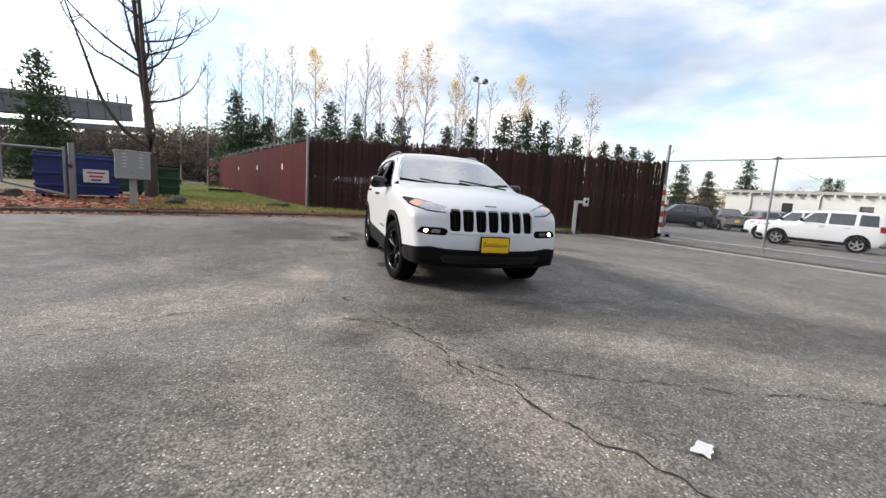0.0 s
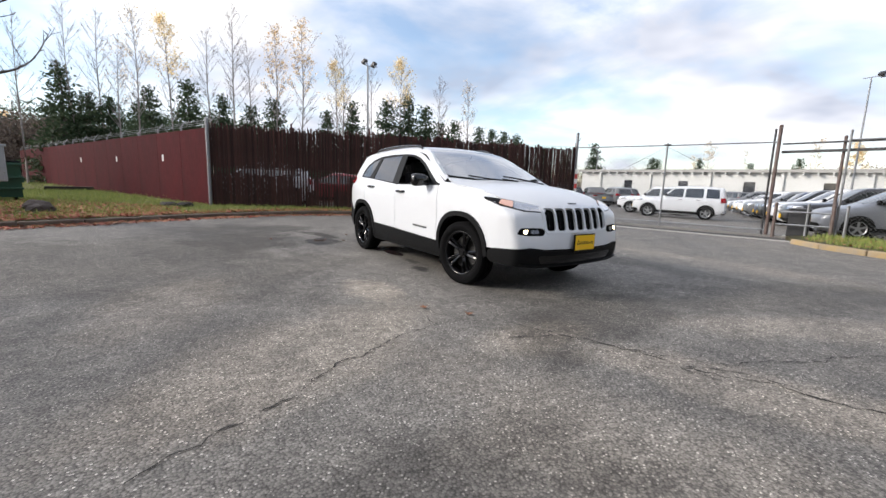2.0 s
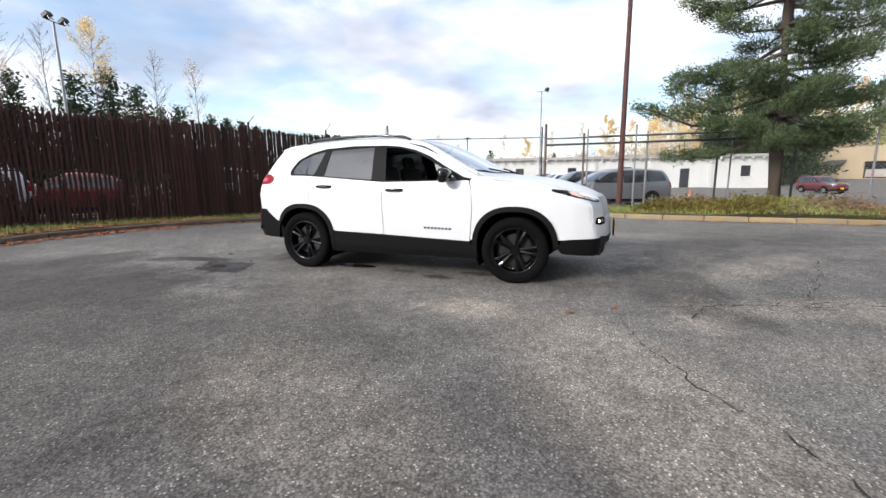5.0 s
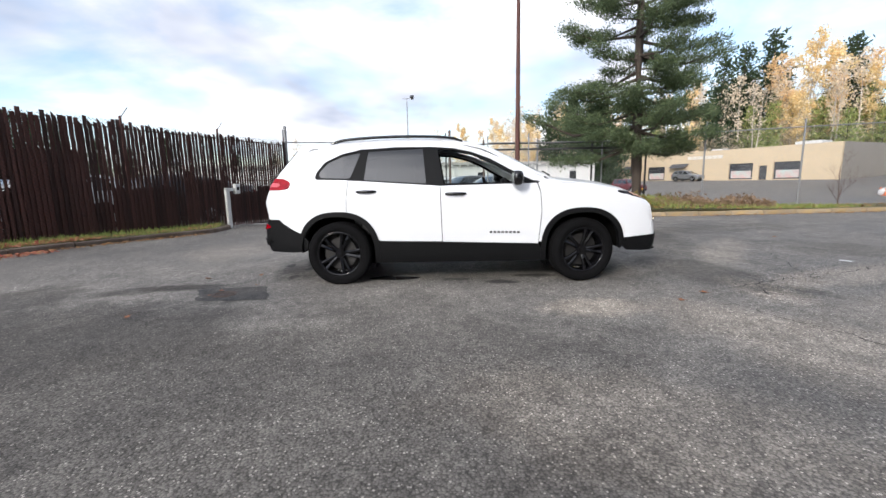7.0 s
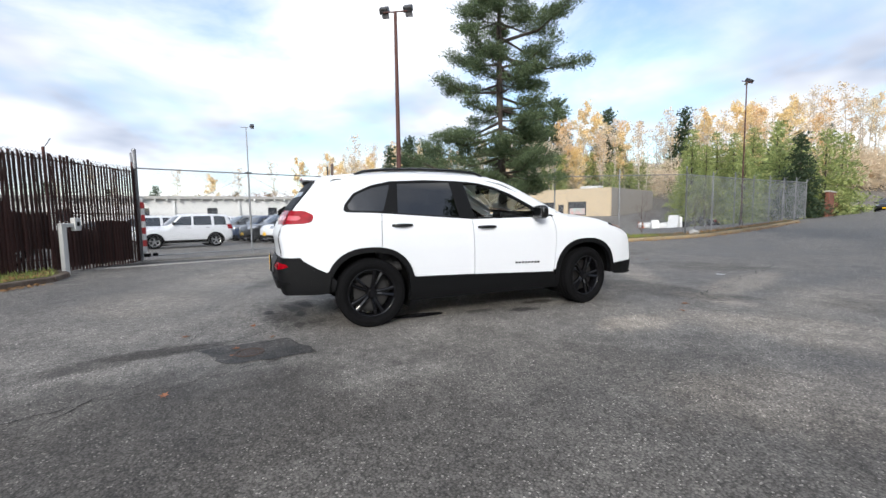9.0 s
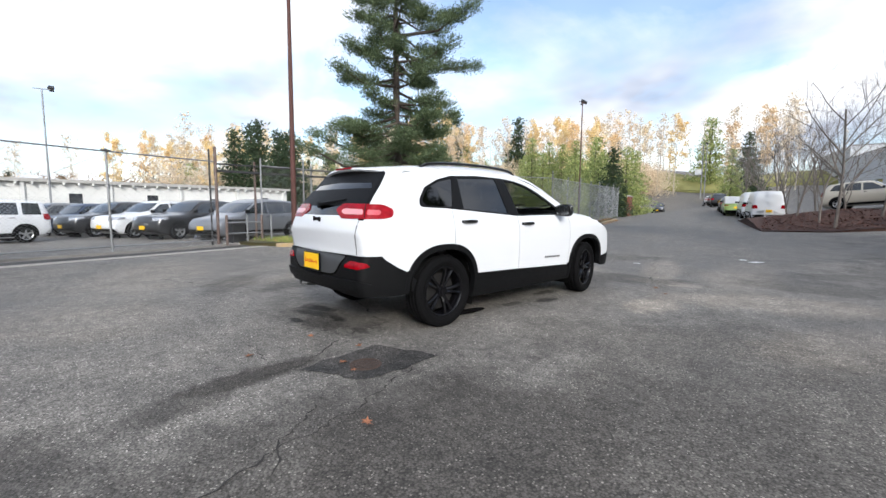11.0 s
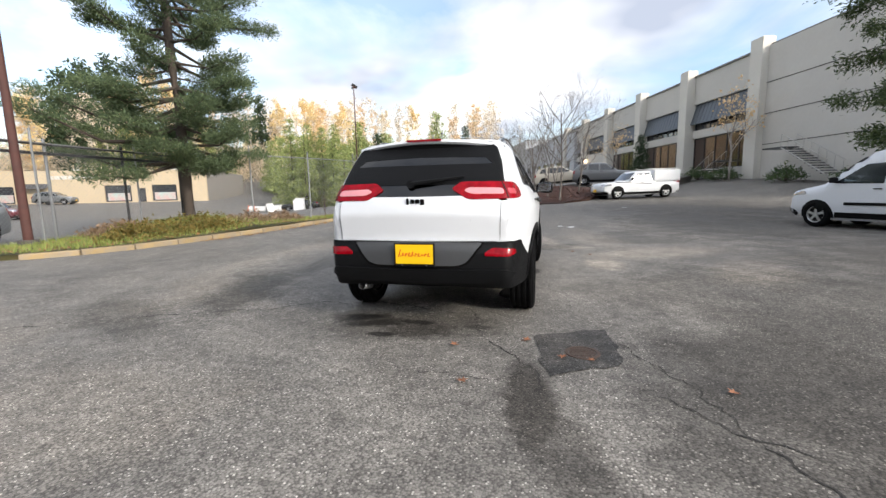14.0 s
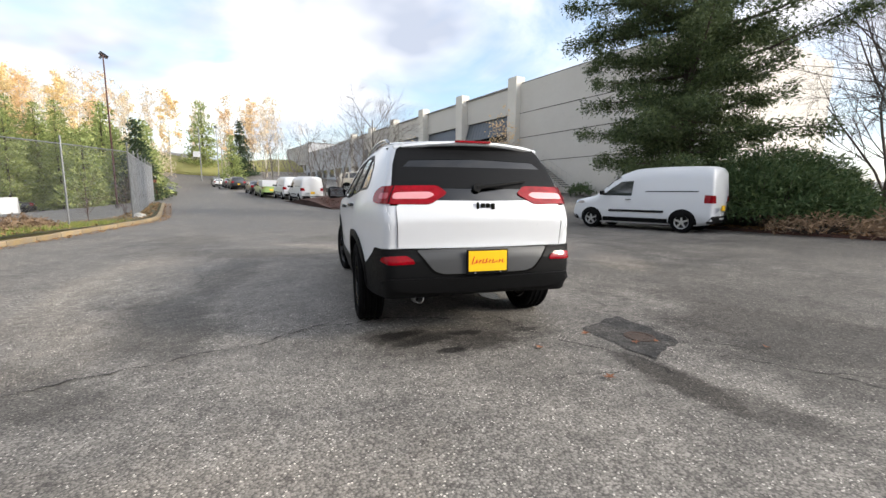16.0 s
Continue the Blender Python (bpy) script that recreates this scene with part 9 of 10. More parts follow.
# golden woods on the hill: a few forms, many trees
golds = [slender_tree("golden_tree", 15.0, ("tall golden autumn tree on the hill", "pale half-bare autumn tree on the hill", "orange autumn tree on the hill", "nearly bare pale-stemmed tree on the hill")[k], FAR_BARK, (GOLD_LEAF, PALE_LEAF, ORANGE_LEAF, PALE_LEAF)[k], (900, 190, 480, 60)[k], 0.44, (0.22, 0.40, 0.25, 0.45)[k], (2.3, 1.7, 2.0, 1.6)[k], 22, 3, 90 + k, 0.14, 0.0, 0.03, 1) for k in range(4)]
GH = "autumn trees on the hill"
for x, y, tall_m, k in ((82.5, -72, 25.3, 0), (79, -73, 22.4, 0), (76, -65, 15.1, 0), (73, -76, 18.7, 0), (59, -99, 19.3, 0), (75, -77, 19.7, 2), (73, -89, 20.8, 1), (71, -89, 19.7, 3), (56, -99, 16.9, 1), (51, -106, 20.8, 3), (46, -108, 20.3, 1), (43, -108, 18.6, 3),
                        (66, -93, 19.5, 0), (63, -97, 18.5, 1), (53, -103, 19.0, 0), (49, -107, 18.0, 2), (84, -66, 22.0, 2), (68, -92, 20.0, 3), (79.0, -65.9, 14.5, 0)):
    place(golds[k], x, y, tall_m / 15.0, rnd.uniform(0, 360), -0.3, group=GH)
for k in range(210):
    turn = radians(rnd.uniform(6, 84))
    d = rnd.uniform(96, 150)
    x, y = math.cos(turn) * d, -math.sin(turn) * d
    if 8 < x < 34 and y < -60 and abs(x - (14 + (-y - 40) * 0.29)) < 7:
        continue
    place(golds[rnd.choice((0, 1, 1, 3, 2, 3, 1, 3))], x, y, rnd.uniform(0.9, 1.35), rnd.uniform(0, 360), -0.3, group=GH)
for k in range(60):
    turn = radians(rnd.uniform(8, 80))
    d = rnd.uniform(92, 140)
    x, y = math.cos(turn) * d, -math.sin(turn) * d
    if abs(x - (14 + (-y - 40) * 0.29)) < 8:
        continue
    place((young + firs[:1])[rnd.randrange(3)], x, y, rnd.uniform(0.8, 1.4), rnd.uniform(0, 360), -0.3, group="conifers on the hill")
for x, y, s, k in ((56, 22, 0.55, 1), (75, 12, 0.6, 0), (78, 8, 0.7, 1), (72, -2, 0.8, 0), (74, -6, 0.75, 2), (76, -10, 0.8, 0), (70, -14, 0.8, 0), (80, 2, 0.8, 1), (84, -12, 0.9, 1), (72, -18, 0.75, 3), (69, 30, 0.5, 1), (88, -18, 0.9, 3), (82, 18, 0.7, 1), (78, 26, 0.6, 3)):
    place(golds[k], x, y, s, rnd.uniform(0, 360), -0.3, group="autumn trees beyond the depot")
for x, y in ((18, -128), (22, -135), (26, -130), (31, -138), (35, -128), (40, -136), (45, -130), (12, -132), (7, -138), (52, -128), (60, -130)):
    place(golds[1 + 2 * rnd.randrange(2)], x, y, rnd.uniform(0.6, 0.9), rnd.uniform(0, 360), 0, group="bare trees at the head of the road")
place(young[0], 31.5, -124.0, 2.4, 10, 0, group="conifers on the hill")


def woods(name, rows, leaf, label, size, n, seed):
    """Distant brush and tree mass that nobody could count."""
    rng = np.random.default_rng(seed)
    cs, ss = [], []
    for (x0, y0, h0), (x1, y1, h1) in zip(rows, rows[1:]):
        for _ in range(n):
            u = rng.uniform()
            x, y, h = x0 + (x1 - x0) * u + rng.normal(0, 2), y0 + (y1 - y0) * u + rng.normal(0, 3), (h0 + (h1 - h0) * u) * rng.uniform(0.6, 1.1)
            cs.append((x, y, land(x, y) + h * rng.uniform(0, 1) ** 0.8)); ss.append(size * rng.uniform(0.6, 1.4))
    v, f = blades(cs, ss, 9, 0.22, None, 0.1, rng)
    ob = mesh_np(name, v, f, leaf)
    return tagged(ob, label, "woods", kind="stuff")


woods("far_brush", [(-60, 62, 5), (-44, 70, 5), (-30, 72, 6), (-18, 66, 7), (-8, 68, 6)], FAR_TWIG, "brown leafless brush far behind the fence", 0.9, 3000, 1)
woods("far_evergreens", [(-26, 72, 7), (-14, 74, 9), (0, 74, 10), (14, 76, 9), (28, 78, 6), (46, 84, 5)], FAR_FIR, "dark far evergreen wood behind the fence", 1.0, 2200, 2)
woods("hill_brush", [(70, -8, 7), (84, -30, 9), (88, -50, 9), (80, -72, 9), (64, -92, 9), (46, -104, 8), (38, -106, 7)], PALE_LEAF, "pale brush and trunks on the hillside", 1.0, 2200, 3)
woods("hill_evergreens", [(92, -30, 12), (98, -52, 10), (86, -80, 10), (62, -104, 8)], YOUNG_FIR, "green growth on the hillside", 1.1, 1100, 4)
woods("depot_brush", [(64, 58, 5), (78, 42, 5), (84, 24, 5), (84, 4, 6), (80, -12, 7)], BROWN_LEAF, "brown brush beyond the depot", 1.0, 900, 5)
woods("west_brush", [(-22, -2, 2.5), (-26, 8, 3), (-30, 20, 3)], BROWN_LEAF, "tangled brown brush west of the yard", 0.5, 700, 6)


# grass and fallen leaves
def scatter(name, poly, n, lift, size, leaf, label, upright=False, seed=1, top=None, aspect=0.7):
    rng = np.random.default_rng(seed)
    arr = np.array(poly)
    pts = []
    while len(pts) < n:
        q = rng.uniform(arr.min(0), arr.max(0), (n, 2))
        pts += [tuple(p) for p in q[in_poly(arr, q)]]
    pts = pts[:n]
    z = [land(x, y) + (top(x, y) if top else lift) for x, y in pts]
    c = np.array([(x, y, zz) for (x, y), zz in zip(pts, z)])
    a = rng.uniform(0, 2 * math.pi, n)
    s = size * rng.uniform(0.6, 1.4, n)
    if upright:
        d = np.stack([rng.normal(0, 0.3, n), rng.normal(0, 0.3, n), np.ones(n)], 1)
        side = np.stack([np.cos(a), np.sin(a), 0 * a], 1) * (s * 0.07)[:, None]
        tip = c + d * s[:, None]
        v = np.stack([c - side, c + side, tip], 1).reshape(-1, 3)
        f = np.arange(3 * n).reshape(-1, 3)
    else:
        d = np.stack([np.cos(a), np.sin(a), rng.normal(0, 0.25, n)], 1) * s[:, None] * 0.5
        e = np.stack([-np.sin(a), np.cos(a), rng.normal(0, 0.25, n)], 1) * s[:, None] * 0.5 * aspect
        c[:, 2] += s * 0.12
        v = np.stack([c - d, c + e, c + d, c - e], 1).reshape(-1, 3)
        f = np.arange(4 * n).reshape(-1, 4)
    return tagged(mesh_np(name, v, f, leaf), label, "ground cover", kind="stuff")


NV = offset_line([tuple(p) for p in spline(NORTH_KERB, 3)], 0.18)
scatter("grass", NV[9:] + [(7.7, 7.1), (6.0, 8.0), (3, 9.3), (0, 10.7), (-2.2, 11.6), (-3.5, 15), (-6.5, 24), (-11, 24), (-7, 10)], 26000, 0.08, 0.11, GRASS, "rough green grass before the fence", True, 1)
scatter("lawn", [(-3.4, 15), (-13, 46), (-24, 46), (-11, 18), (-6, 11)], 9000, 0.08, 0.16, GRASS, "lawn beside the red fence", True, 2)
scatter("leaf_litter", NV[:14] + [(-3, 10.5), (-6.5, 14.5), (-12, 12), (-18, 8)], 15000, 0.11, 0.11, LITTER, "carpet of red fallen maple leaves", seed=3)
scatter("leaf_litter", NV[12:] + [(7.6, 7.1), (5, 7.6), (2, 8.9), (-2, 9.2)], 700, 0.12, 0.08, LITTER_TAN, "scattered tan leaves in the grass", seed=4)
kerb_edge = [tuple(p) for p in spline(NORTH_KERB, 3)]
scatter("gutter_leaves", offset_line(kerb_edge, -0.02)[:30] + offset_line(kerb_edge, -0.45)[:30][::-1], 1500, 0.01, 0.075, LITTER_TAN, "brown leaves drifted against the kerb", seed=5)
scatter("leaf_litter", offset_line(kerb_edge, 0.14)[:26] + offset_line(kerb_edge, 1.1)[:26][::-1], 5200, 0.11, 0.09, LITTER, "red maple leaves on the verge along the kerb", seed=11)
scatter("gutter_leaves", offset_line(kerb_edge, 0.02)[:24] + offset_line(kerb_edge, -0.62)[:24][::-1], 2600, 0.01, 0.085, LITTER, "red leaves drifted on to the asphalt", seed=12)
EV = offset_line([tuple(p) for p in spline(EAST_KERB[:11], 3)], 0.18)
scatter("grass", EV[:20] + [(11, -12), (12.5, -8.5), (13.2, -5), (12.6, -1.2)], 9000, 0.1, 0.12, GRASS, "rough grass behind the yellow kerb", True, 6, mound)
scatter("leaf_litter", EV + [(13.6, -31.5), (9.7, -16), (11.2, -10), (13, -6), (12.4, -1.4)], 2600, 0.1, 0.10, LITTER_TAN, "brown leaves under the pine", seed=7, top=lambda x, y: mound(x, y) + 0.02)
east_edge = [tuple(p) for p in spline(EAST_KERB[:11], 3)]
scatter("gutter_leaves", offset_line(east_edge, -0.08)[6:] + offset_line(east_edge, -0.5)[6:][::-1], 900, 0.01, 0.08, LITTER_TAN, "brown leaves along the yellow kerb", seed=8)
scatter("leaf_litter", [(-12.6, -1.0), (-11.8, -3.6), (-11.2, -6.0), (-10.7, -8.4), (-12.5, -9.5), (-15, -4), (-14.5, 0)], 2200, 0.1, 0.10, LITTER_TAN, "brown leaves under the evergreens", seed=9)
scatter("mulch_chips", [(0.6, -20.5), (-2.0, -20.2), (-3.6, -21.6), (-4.6, -24.0), (-2.5, -28), (1.4, -25.0)], 2500, 0.12, 0.10, BARK_CHIP, "red-brown bark chips on the bed", seed=10, top=lambda x, y: -0.03 + 0.85 * math.exp(-((x + 1.5) ** 2 + (y + 27.0) ** 2) / 22))

# ---------------------------------------------------------------- street furniture and small things
def light_pole(x, y, h, material, label, heads=2, r=0.11, turn=0.0, group="yard lights", base=True):
    ob = thing("floodlight_pole", ground_pose(x, y, turn), label, "pole", group)
    bm = bmesh.new()
    rod(bm, (0, 0, -0.3), (0, 0, h), r, r * 0.6, 14)
    part("pole", bm, material, ob, smooth=False)
    if base:
        bm = bmesh.new()
        rod(bm, (0, 0, -0.2), (0, 0, 0.28), r * 2.1, r * 2.0, 16)
        part("footing", bm, mat("dark concrete footing", (0.10, 0.09, 0.08), 0.9), ob)
    bm = bmesh.new()
    rod(bm, (-0.5, 0, h), (0.5, 0, h), 0.03, n=8)
    part("cross_arm", bm, material, ob)
    for k in range(heads):
        sx = -0.5 if k == 0 else 0.5
        bm = bmesh.new()
        box(bm, (0.36, 0.42, 0.24), (sx, -0.16, h + 0.16), Matrix.Rotation(radians(-35), 4, "X"), bevel=0.04)
        head = part("lamp_head", bm, BLACK_STEEL, ob)
        bm = bmesh.new()
        box(bm, (0.30, 0.02, 0.20), (sx, -0.355, h + 0.02), Matrix.Rotation(radians(-35), 4, "X"))
        part("lamp_glass", bm, CLEAR_LENS, head)
    return ob


light_pole(12.2, -2.72, 9.6, RUST_POLE, "tall rust-red steel light pole in the grass", r=0.11, turn=60)
light_pole(10.6, 27.2, 10.2, GALV, "tall floodlight pole behind the fence", turn=20)
light_pole(40.5, 4.4, 10.3, GALV, "slim floodlight pole in the car park", turn=80, r=0.08, heads=1)
light_pole(14.2, -27.6, 9.6, RUST_POLE, "rust-red street light beside the road", heads=1, turn=90, r=0.06)
light_pole(69.4, 48.7, 8.5, GALV, "floodlight pole far beyond the depot", turn=10, r=0.1)
light_pole(16.0, -66, 9.0, GALV, "street light far up the road", heads=1, turn=90, r=0.08)


def gate_motor():
    """Black box of the gate drive between short posts, with a low tube rail."""
    ob = thing("gate_motor", ground_pose(12.35, -0.62, 12), "black gate motor box between short steel posts", "gate motor")
    slab(ob, "housing", (0.42, 0.50, 0.82), (0, 0, 0.45), BLACK_STEEL, bevel=0.03)
    slab(ob, "housing_lid", (0.46, 0.54, 0.05), (0, 0, 0.88), BLACK_STEEL, bevel=0.015)
    slab(ob, "footing", (0.6, 0.7, 0.12), (0, 0, 0.0), CONCRETE, bevel=0.02)
    bm = bmesh.new()
    rod(bm, (-0.42, 0.55, 0.42), (-0.42, -0.75, 0.42), 0.025, n=8)
    rod(bm, (-0.42, 0.55, 0.80), (-0.42, -0.75, 0.80), 0.025, n=8)
    part("guard_rail", bm, GALV, ob)
    for y in (0.55, -0.75):
        post(ob, -0.42, y, 0.0, 1.02, 0.045, "guard_post", material=OLD_POST)


gate_motor()


def build_meter_post():
    ob = thing("keypad_post", ground_pose(7.05, 6.75, -24, 0.0), "pale bent steel post with gate keypad", "post")
    m = mat("pale grey painted steel", (0.52, 0.52, 0.50), 0.5, vary=0.08)
    bm = bmesh.new()
    box(bm, (0.12, 0.10, 1.18), (0, 0, 0.59), bevel=0.012)
    part("post", bm, m, ob)
    bm = bmesh.new()
    box(bm, (0.36, 0.10, 0.09), (0.12, 0, 1.145), bevel=0.012)
    part("arm", bm, m, ob)
    bm = bmesh.new()
    box(bm, (0.16, 0.12, 0.30), (0.33, -0.02, 1.16), bevel=0.012)
    b = part("keypad_box", bm, m, ob)
    bm = bmesh.new()
    box(bm, (0.07, 0.01, 0.10), (0.33, -0.084, 1.17))
    part("keypad", bm, BLACK_PLASTIC, b)


build_meter_post()


def build_mailboxes():
    ob = thing("cluster_mailbox", ground_pose(-6.75, 7.62, 22, 0.12), "grey cluster mailbox on a pedestal by the kerb", "mailbox")
    m = mat("grey mailbox enamel", (0.30, 0.31, 0.31), 0.45, vary=0.08, metal=0.2)
    bm = bmesh.new()
    box(bm, (0.17, 0.17, 0.72), (0, 0, 0.36), bevel=0.01)
    part("pedestal", bm, m, ob)
    bm = bmesh.new()
    box(bm, (0.80, 0.46, 0.74), (0, 0, 1.09), bevel=0.015)
    box(bm, (0.86, 0.50, 0.05), (0, 0, 1.47), bevel=0.015)
    part("cabinet", bm, m, ob)
    bm = bmesh.new()
    box(bm, (0.345, 0.012, 0.078), (0, 0, 0), bevel=0.003, seg=1)
    me = bpy.data.meshes.new("mailbox_door")
    bm.to_mesh(me); bm.free(); me.materials.append(m)
    bm = bmesh.new()
    box(bm, (0.10, 0.006, 0.022), (0.0, -0.008, 0.0))
    me2 = bpy.data.meshes.new("number_bar")
    bm.to_mesh(me2); bm.free(); me2.materials.append(mat("pale label", (0.6, 0.6, 0.58), 0.5))
    for c in (-0.185, 0.185):
        for r in range(5):
            d = part_of("mailbox_door", me, ob)
            d.matrix_local = pose(c, -0.234, 1.40 - 0.088 * r)
            part_of("number_bar", me2, d)
        slab(ob, "parcel_door", (0.345, 0.012, 0.24), (c, -0.234, 0.86), m, bevel=0.003)
    for c in (-0.02, 0.35):
        slab(ob, "door_lock", (0.02, 0.01, 0.02), (c, -0.243, 0.90), CHROME)


build_mailboxes()


def skip(x, y, turn, w, d, h, paint, label, name="skip"):
    ob = thing(name, ground_pose(x, y, turn, 0.1), label, "dumpster")
    bm = bmesh.new()
    prof = [(-d / 2, 0.12), (-d / 2 - 0.12, h), (d / 2 + 0.05, h * 0.92), (d / 2, 0.12)]
    a = [bm.verts.new((-w / 2, y_, z_)) for y_, z_ in prof]
    b = [bm.verts.new((w / 2, y_, z_)) for y_, z_ in prof]
    for k in range(4):
        bm.faces.new((a[k], a[(k + 1) % 4], b[(k + 1) % 4], b[k]))
    bm.faces.new(a); bm.faces.new(b[::-1])
    bmesh.ops.recalc_face_normals(bm, faces=bm.faces)
    part("bin_body", bm, paint, ob)
    for z in (0.4, 0.75, h - 0.05):
        slab(ob, "rib", (w + 0.06, 0.07, 0.07), (0, -d / 2 - 0.12 * z / h - 0.03, z), paint, bevel=0.01)
    for s in (-1, 1):
        slab(ob, "side_pocket", (0.07, d * 0.7, 0.16), (s * (w / 2 + 0.035), 0, h * 0.55), paint, bevel=0.01)
        for yy in (-d * 0.3, d * 0.3):
            bm = bmesh.new()
            rod(bm, (s * (w / 2 - 0.15) - 0.03, yy, 0.07), (s * (w / 2 - 0.15) + 0.03, yy, 0.07), 0.07, n=12)
            part("caster", bm, RUBBER, ob)
    slab(ob, "lid", (w + 0.04, d + 0.14, 0.05), (0, -0.03, h + 0.0), BLACK_PLASTIC if paint is not BLUE_STEEL else paint, pose(0, 0, 0, -3, 0, 0), bevel=0.015)
    return ob


BLUE_STEEL = mat("blue painted skip steel", (0.018, 0.035, 0.16), 0.5, vary=0.2, scale=2.5, bump=0.1, bump_scale=20)
GREEN_STEEL = mat("green painted skip steel", (0.012, 0.065, 0.035), 0.5, vary=0.2, scale=2.5)
bl = skip(-9.1, 10.0, 25, 1.95, 1.3, 1.30, BLUE_STEEL, "blue steel skip with a white notice beside the barrier", "skip")
slab(bl, "notice", (0.62, 0.012, 0.40), (0.42, -0.79, 0.72), mat("white notice", (0.62, 0.62, 0.60), 0.5))
for k in range(3):
    slab(bl, "notice_bar", (0.44 - 0.1 * k, 0.006, 0.055), (0.42, -0.80, 0.82 - 0.11 * k), mat("red notice bar", (0.45, 0.05, 0.06), 0.5) if k < 2 else mat("blue notice bar", (0.05, 0.07, 0.3), 0.5))
skip(-9.1, 13.9, 15, 0.95, 1.2, 1.2, GREEN_STEEL, "green steel bin behind the mailboxes", "dumpster")
skip(-7.75, 14.1, 15, 0.72, 1.2, 1.2, GREEN_STEEL, "green steel bin beside the maple", "dumpster")


def build_barrier():
    """Swing barrier: a galvanised post with an open tube gate that hangs to the side."""
    ob = thing("swing_barrier", ground_pose(-8.35, 8.05, 20, 0.1), "galvanised swing barrier on a round post", "barrier")
    bm = bmesh.new()
    rod(bm, (0, 0, -0.2), (0, 0, 1.62), 0.075, n=16)
    part("hinge_post", bm, GALV, ob)
    bm = bmesh.new()
    for a, b in (((-0.16, 0, 0.15), (-0.16, 0, 1.5)), ((-0.16, 0, 1.42), (-2.6, 0, 1.42)), ((-0.16, 0, 0.18), (-2.6, 0, 0.75)), ((-1.4, 0, 0.45), (-1.4, 0, 1.42)), ((-2.6, 0, 0.75), (-2.6, 0, 1.42))):
        rod(bm, a, b, 0.032, n=10)
    part("gate_frame", bm, GALV, ob)
    slab(ob, "hinge", (0.22, 0.06, 0.05), (-0.08, 0, 0.95), GALV)
    slab(ob, "latch", (0.14, 0.10, 0.10), (-0.05, -0.08, 0.98), BLACK_STEEL)


build_barrier()


def rock(x, y, s, seed, label, material=None, flat=0.7):
    bm = bmesh.new()
    bmesh.ops.create_icosphere(bm, subdivisions=3, radius=1.0)
    for v in bm.verts:
        n = noise.noise(v.co * 1.3 + Vector((seed * 7.1, 0, 0))) * 0.35 + noise.noise(v.co * 3.2 + Vector((0, seed * 3.0, 0))) * 0.12
        v.co *= s * (1 + n)
        v.co.z *= flat
    ob = part("boulder", bm, material or mat("grey-brown boulder", (0.065, 0.05, 0.043), 0.9, vary=0.25, scale=4, bump=0.6, bump_scale=30), None)
    ob.matrix_world = ground_pose(x, y, seed * 40, 0.1 + s * 0.2)
    return tagged(ob, label, "rock")


rock(-6.0, 8.7, 0.26, 1, "rough brown boulder among fallen leaves")
rock(-6.3, 9.7, 0.28, 2, "small brown boulder among fallen leaves")
rock(-10.2, 8.9, 0.26, 6, "small boulder behind the barrier")
rock(8.75, -15.9, 0.22, 3, "pale stone at the fence corner", mat("pale stone", (0.42, 0.41, 0.38), 0.85, vary=0.15))
rock(-3.4, 11.0, 0.22, 4, "dark debris heap by the red fence", mat("dark debris", (0.03, 0.025, 0.022), 0.9), 0.5)
rock(-3.0, 10.6, 0.26, 5, "dark debris heap at the fence corner", MATS["dark debris"], 0.45)
rock(10.9, -5.4, 0.16, 8, "stone among the groundcover", MATS["pale stone"])
slab_ob = thing("timber_sleeper", ground_pose(-7.4, 23.5, 10, 0.12), "dark timber sleeper on the lawn", "timber")
slab(slab_ob, "sleeper", (1.9, 0.28, 0.2), (0, 0, 0.1), mat("dark timber", (0.03, 0.025, 0.02), 0.9), bevel=0.02)


def cone(x, y):
    ob = thing("traffic_cone", ground_pose(x, y, 10), "orange traffic cone in the yard", "cone", "traffic cones")
    o = mat("faded orange plastic", (0.60, 0.15, 0.05), 0.6, vary=0.1)
    slab(ob, "cone_base", (0.4, 0.4, 0.05), (0, 0, 0.025), o, bevel=0.01)
    bm = bmesh.new()
    rod(bm, (0, 0, 0.05), (0, 0, 0.75), 0.16, 0.04, 16)
    part("cone_body", bm, o, ob)
    bm = bmesh.new()
    rod(bm, (0, 0, 0.36), (0, 0, 0.50), 0.106, 0.085, 16)
    part("reflective_band", bm, mat("white reflector", (0.6, 0.6, 0.58), 0.5), ob)


for x, y in ((20.2, -6.4), (34, -40), (36, -41.5)):
    cone(x, y)


def a_board(x, y, turn):
    ob = thing("sandwich_board", ground_pose(x, y, turn), "white sandwich board in the far yard", "sign", "sandwich boards")
    w = mat("white board", (0.7, 0.7, 0.69), 0.6)
    for s in (-1, 1):
        slab(ob, "board_leaf", (0.8, 0.04, 1.1), (0, 0, 0), w, pose(0, s * 0.2, 0.55, s * 18, 0, 0))


a_board(21.0, -29.5, 20); a_board(23.5, -33.0, 40); a_board(30, -37.5, 60)
ob = thing("tarped_pile", ground_pose(33.0, -43.0, 35), "long pile under a white tarpaulin", "pile")
bm = bmesh.new()
box(bm, (6.5, 2.0, 0.75), (0, 0, 0.33), bevel=0.25, seg=4)
bmesh.ops.subdivide_edges(bm, edges=bm.edges, cuts=2, use_grid_fill=True)
for v in bm.verts:
    v.co += Vector((0, 0, 0.25)) * noise.noise(v.co * 0.9) + Vector((0.1, 0.1, 0)) * noise.noise(v.co * 2)
part("tarpaulin", bm, mat("white tarpaulin", (0.68, 0.68, 0.68), 0.6, vary=0.1), ob)
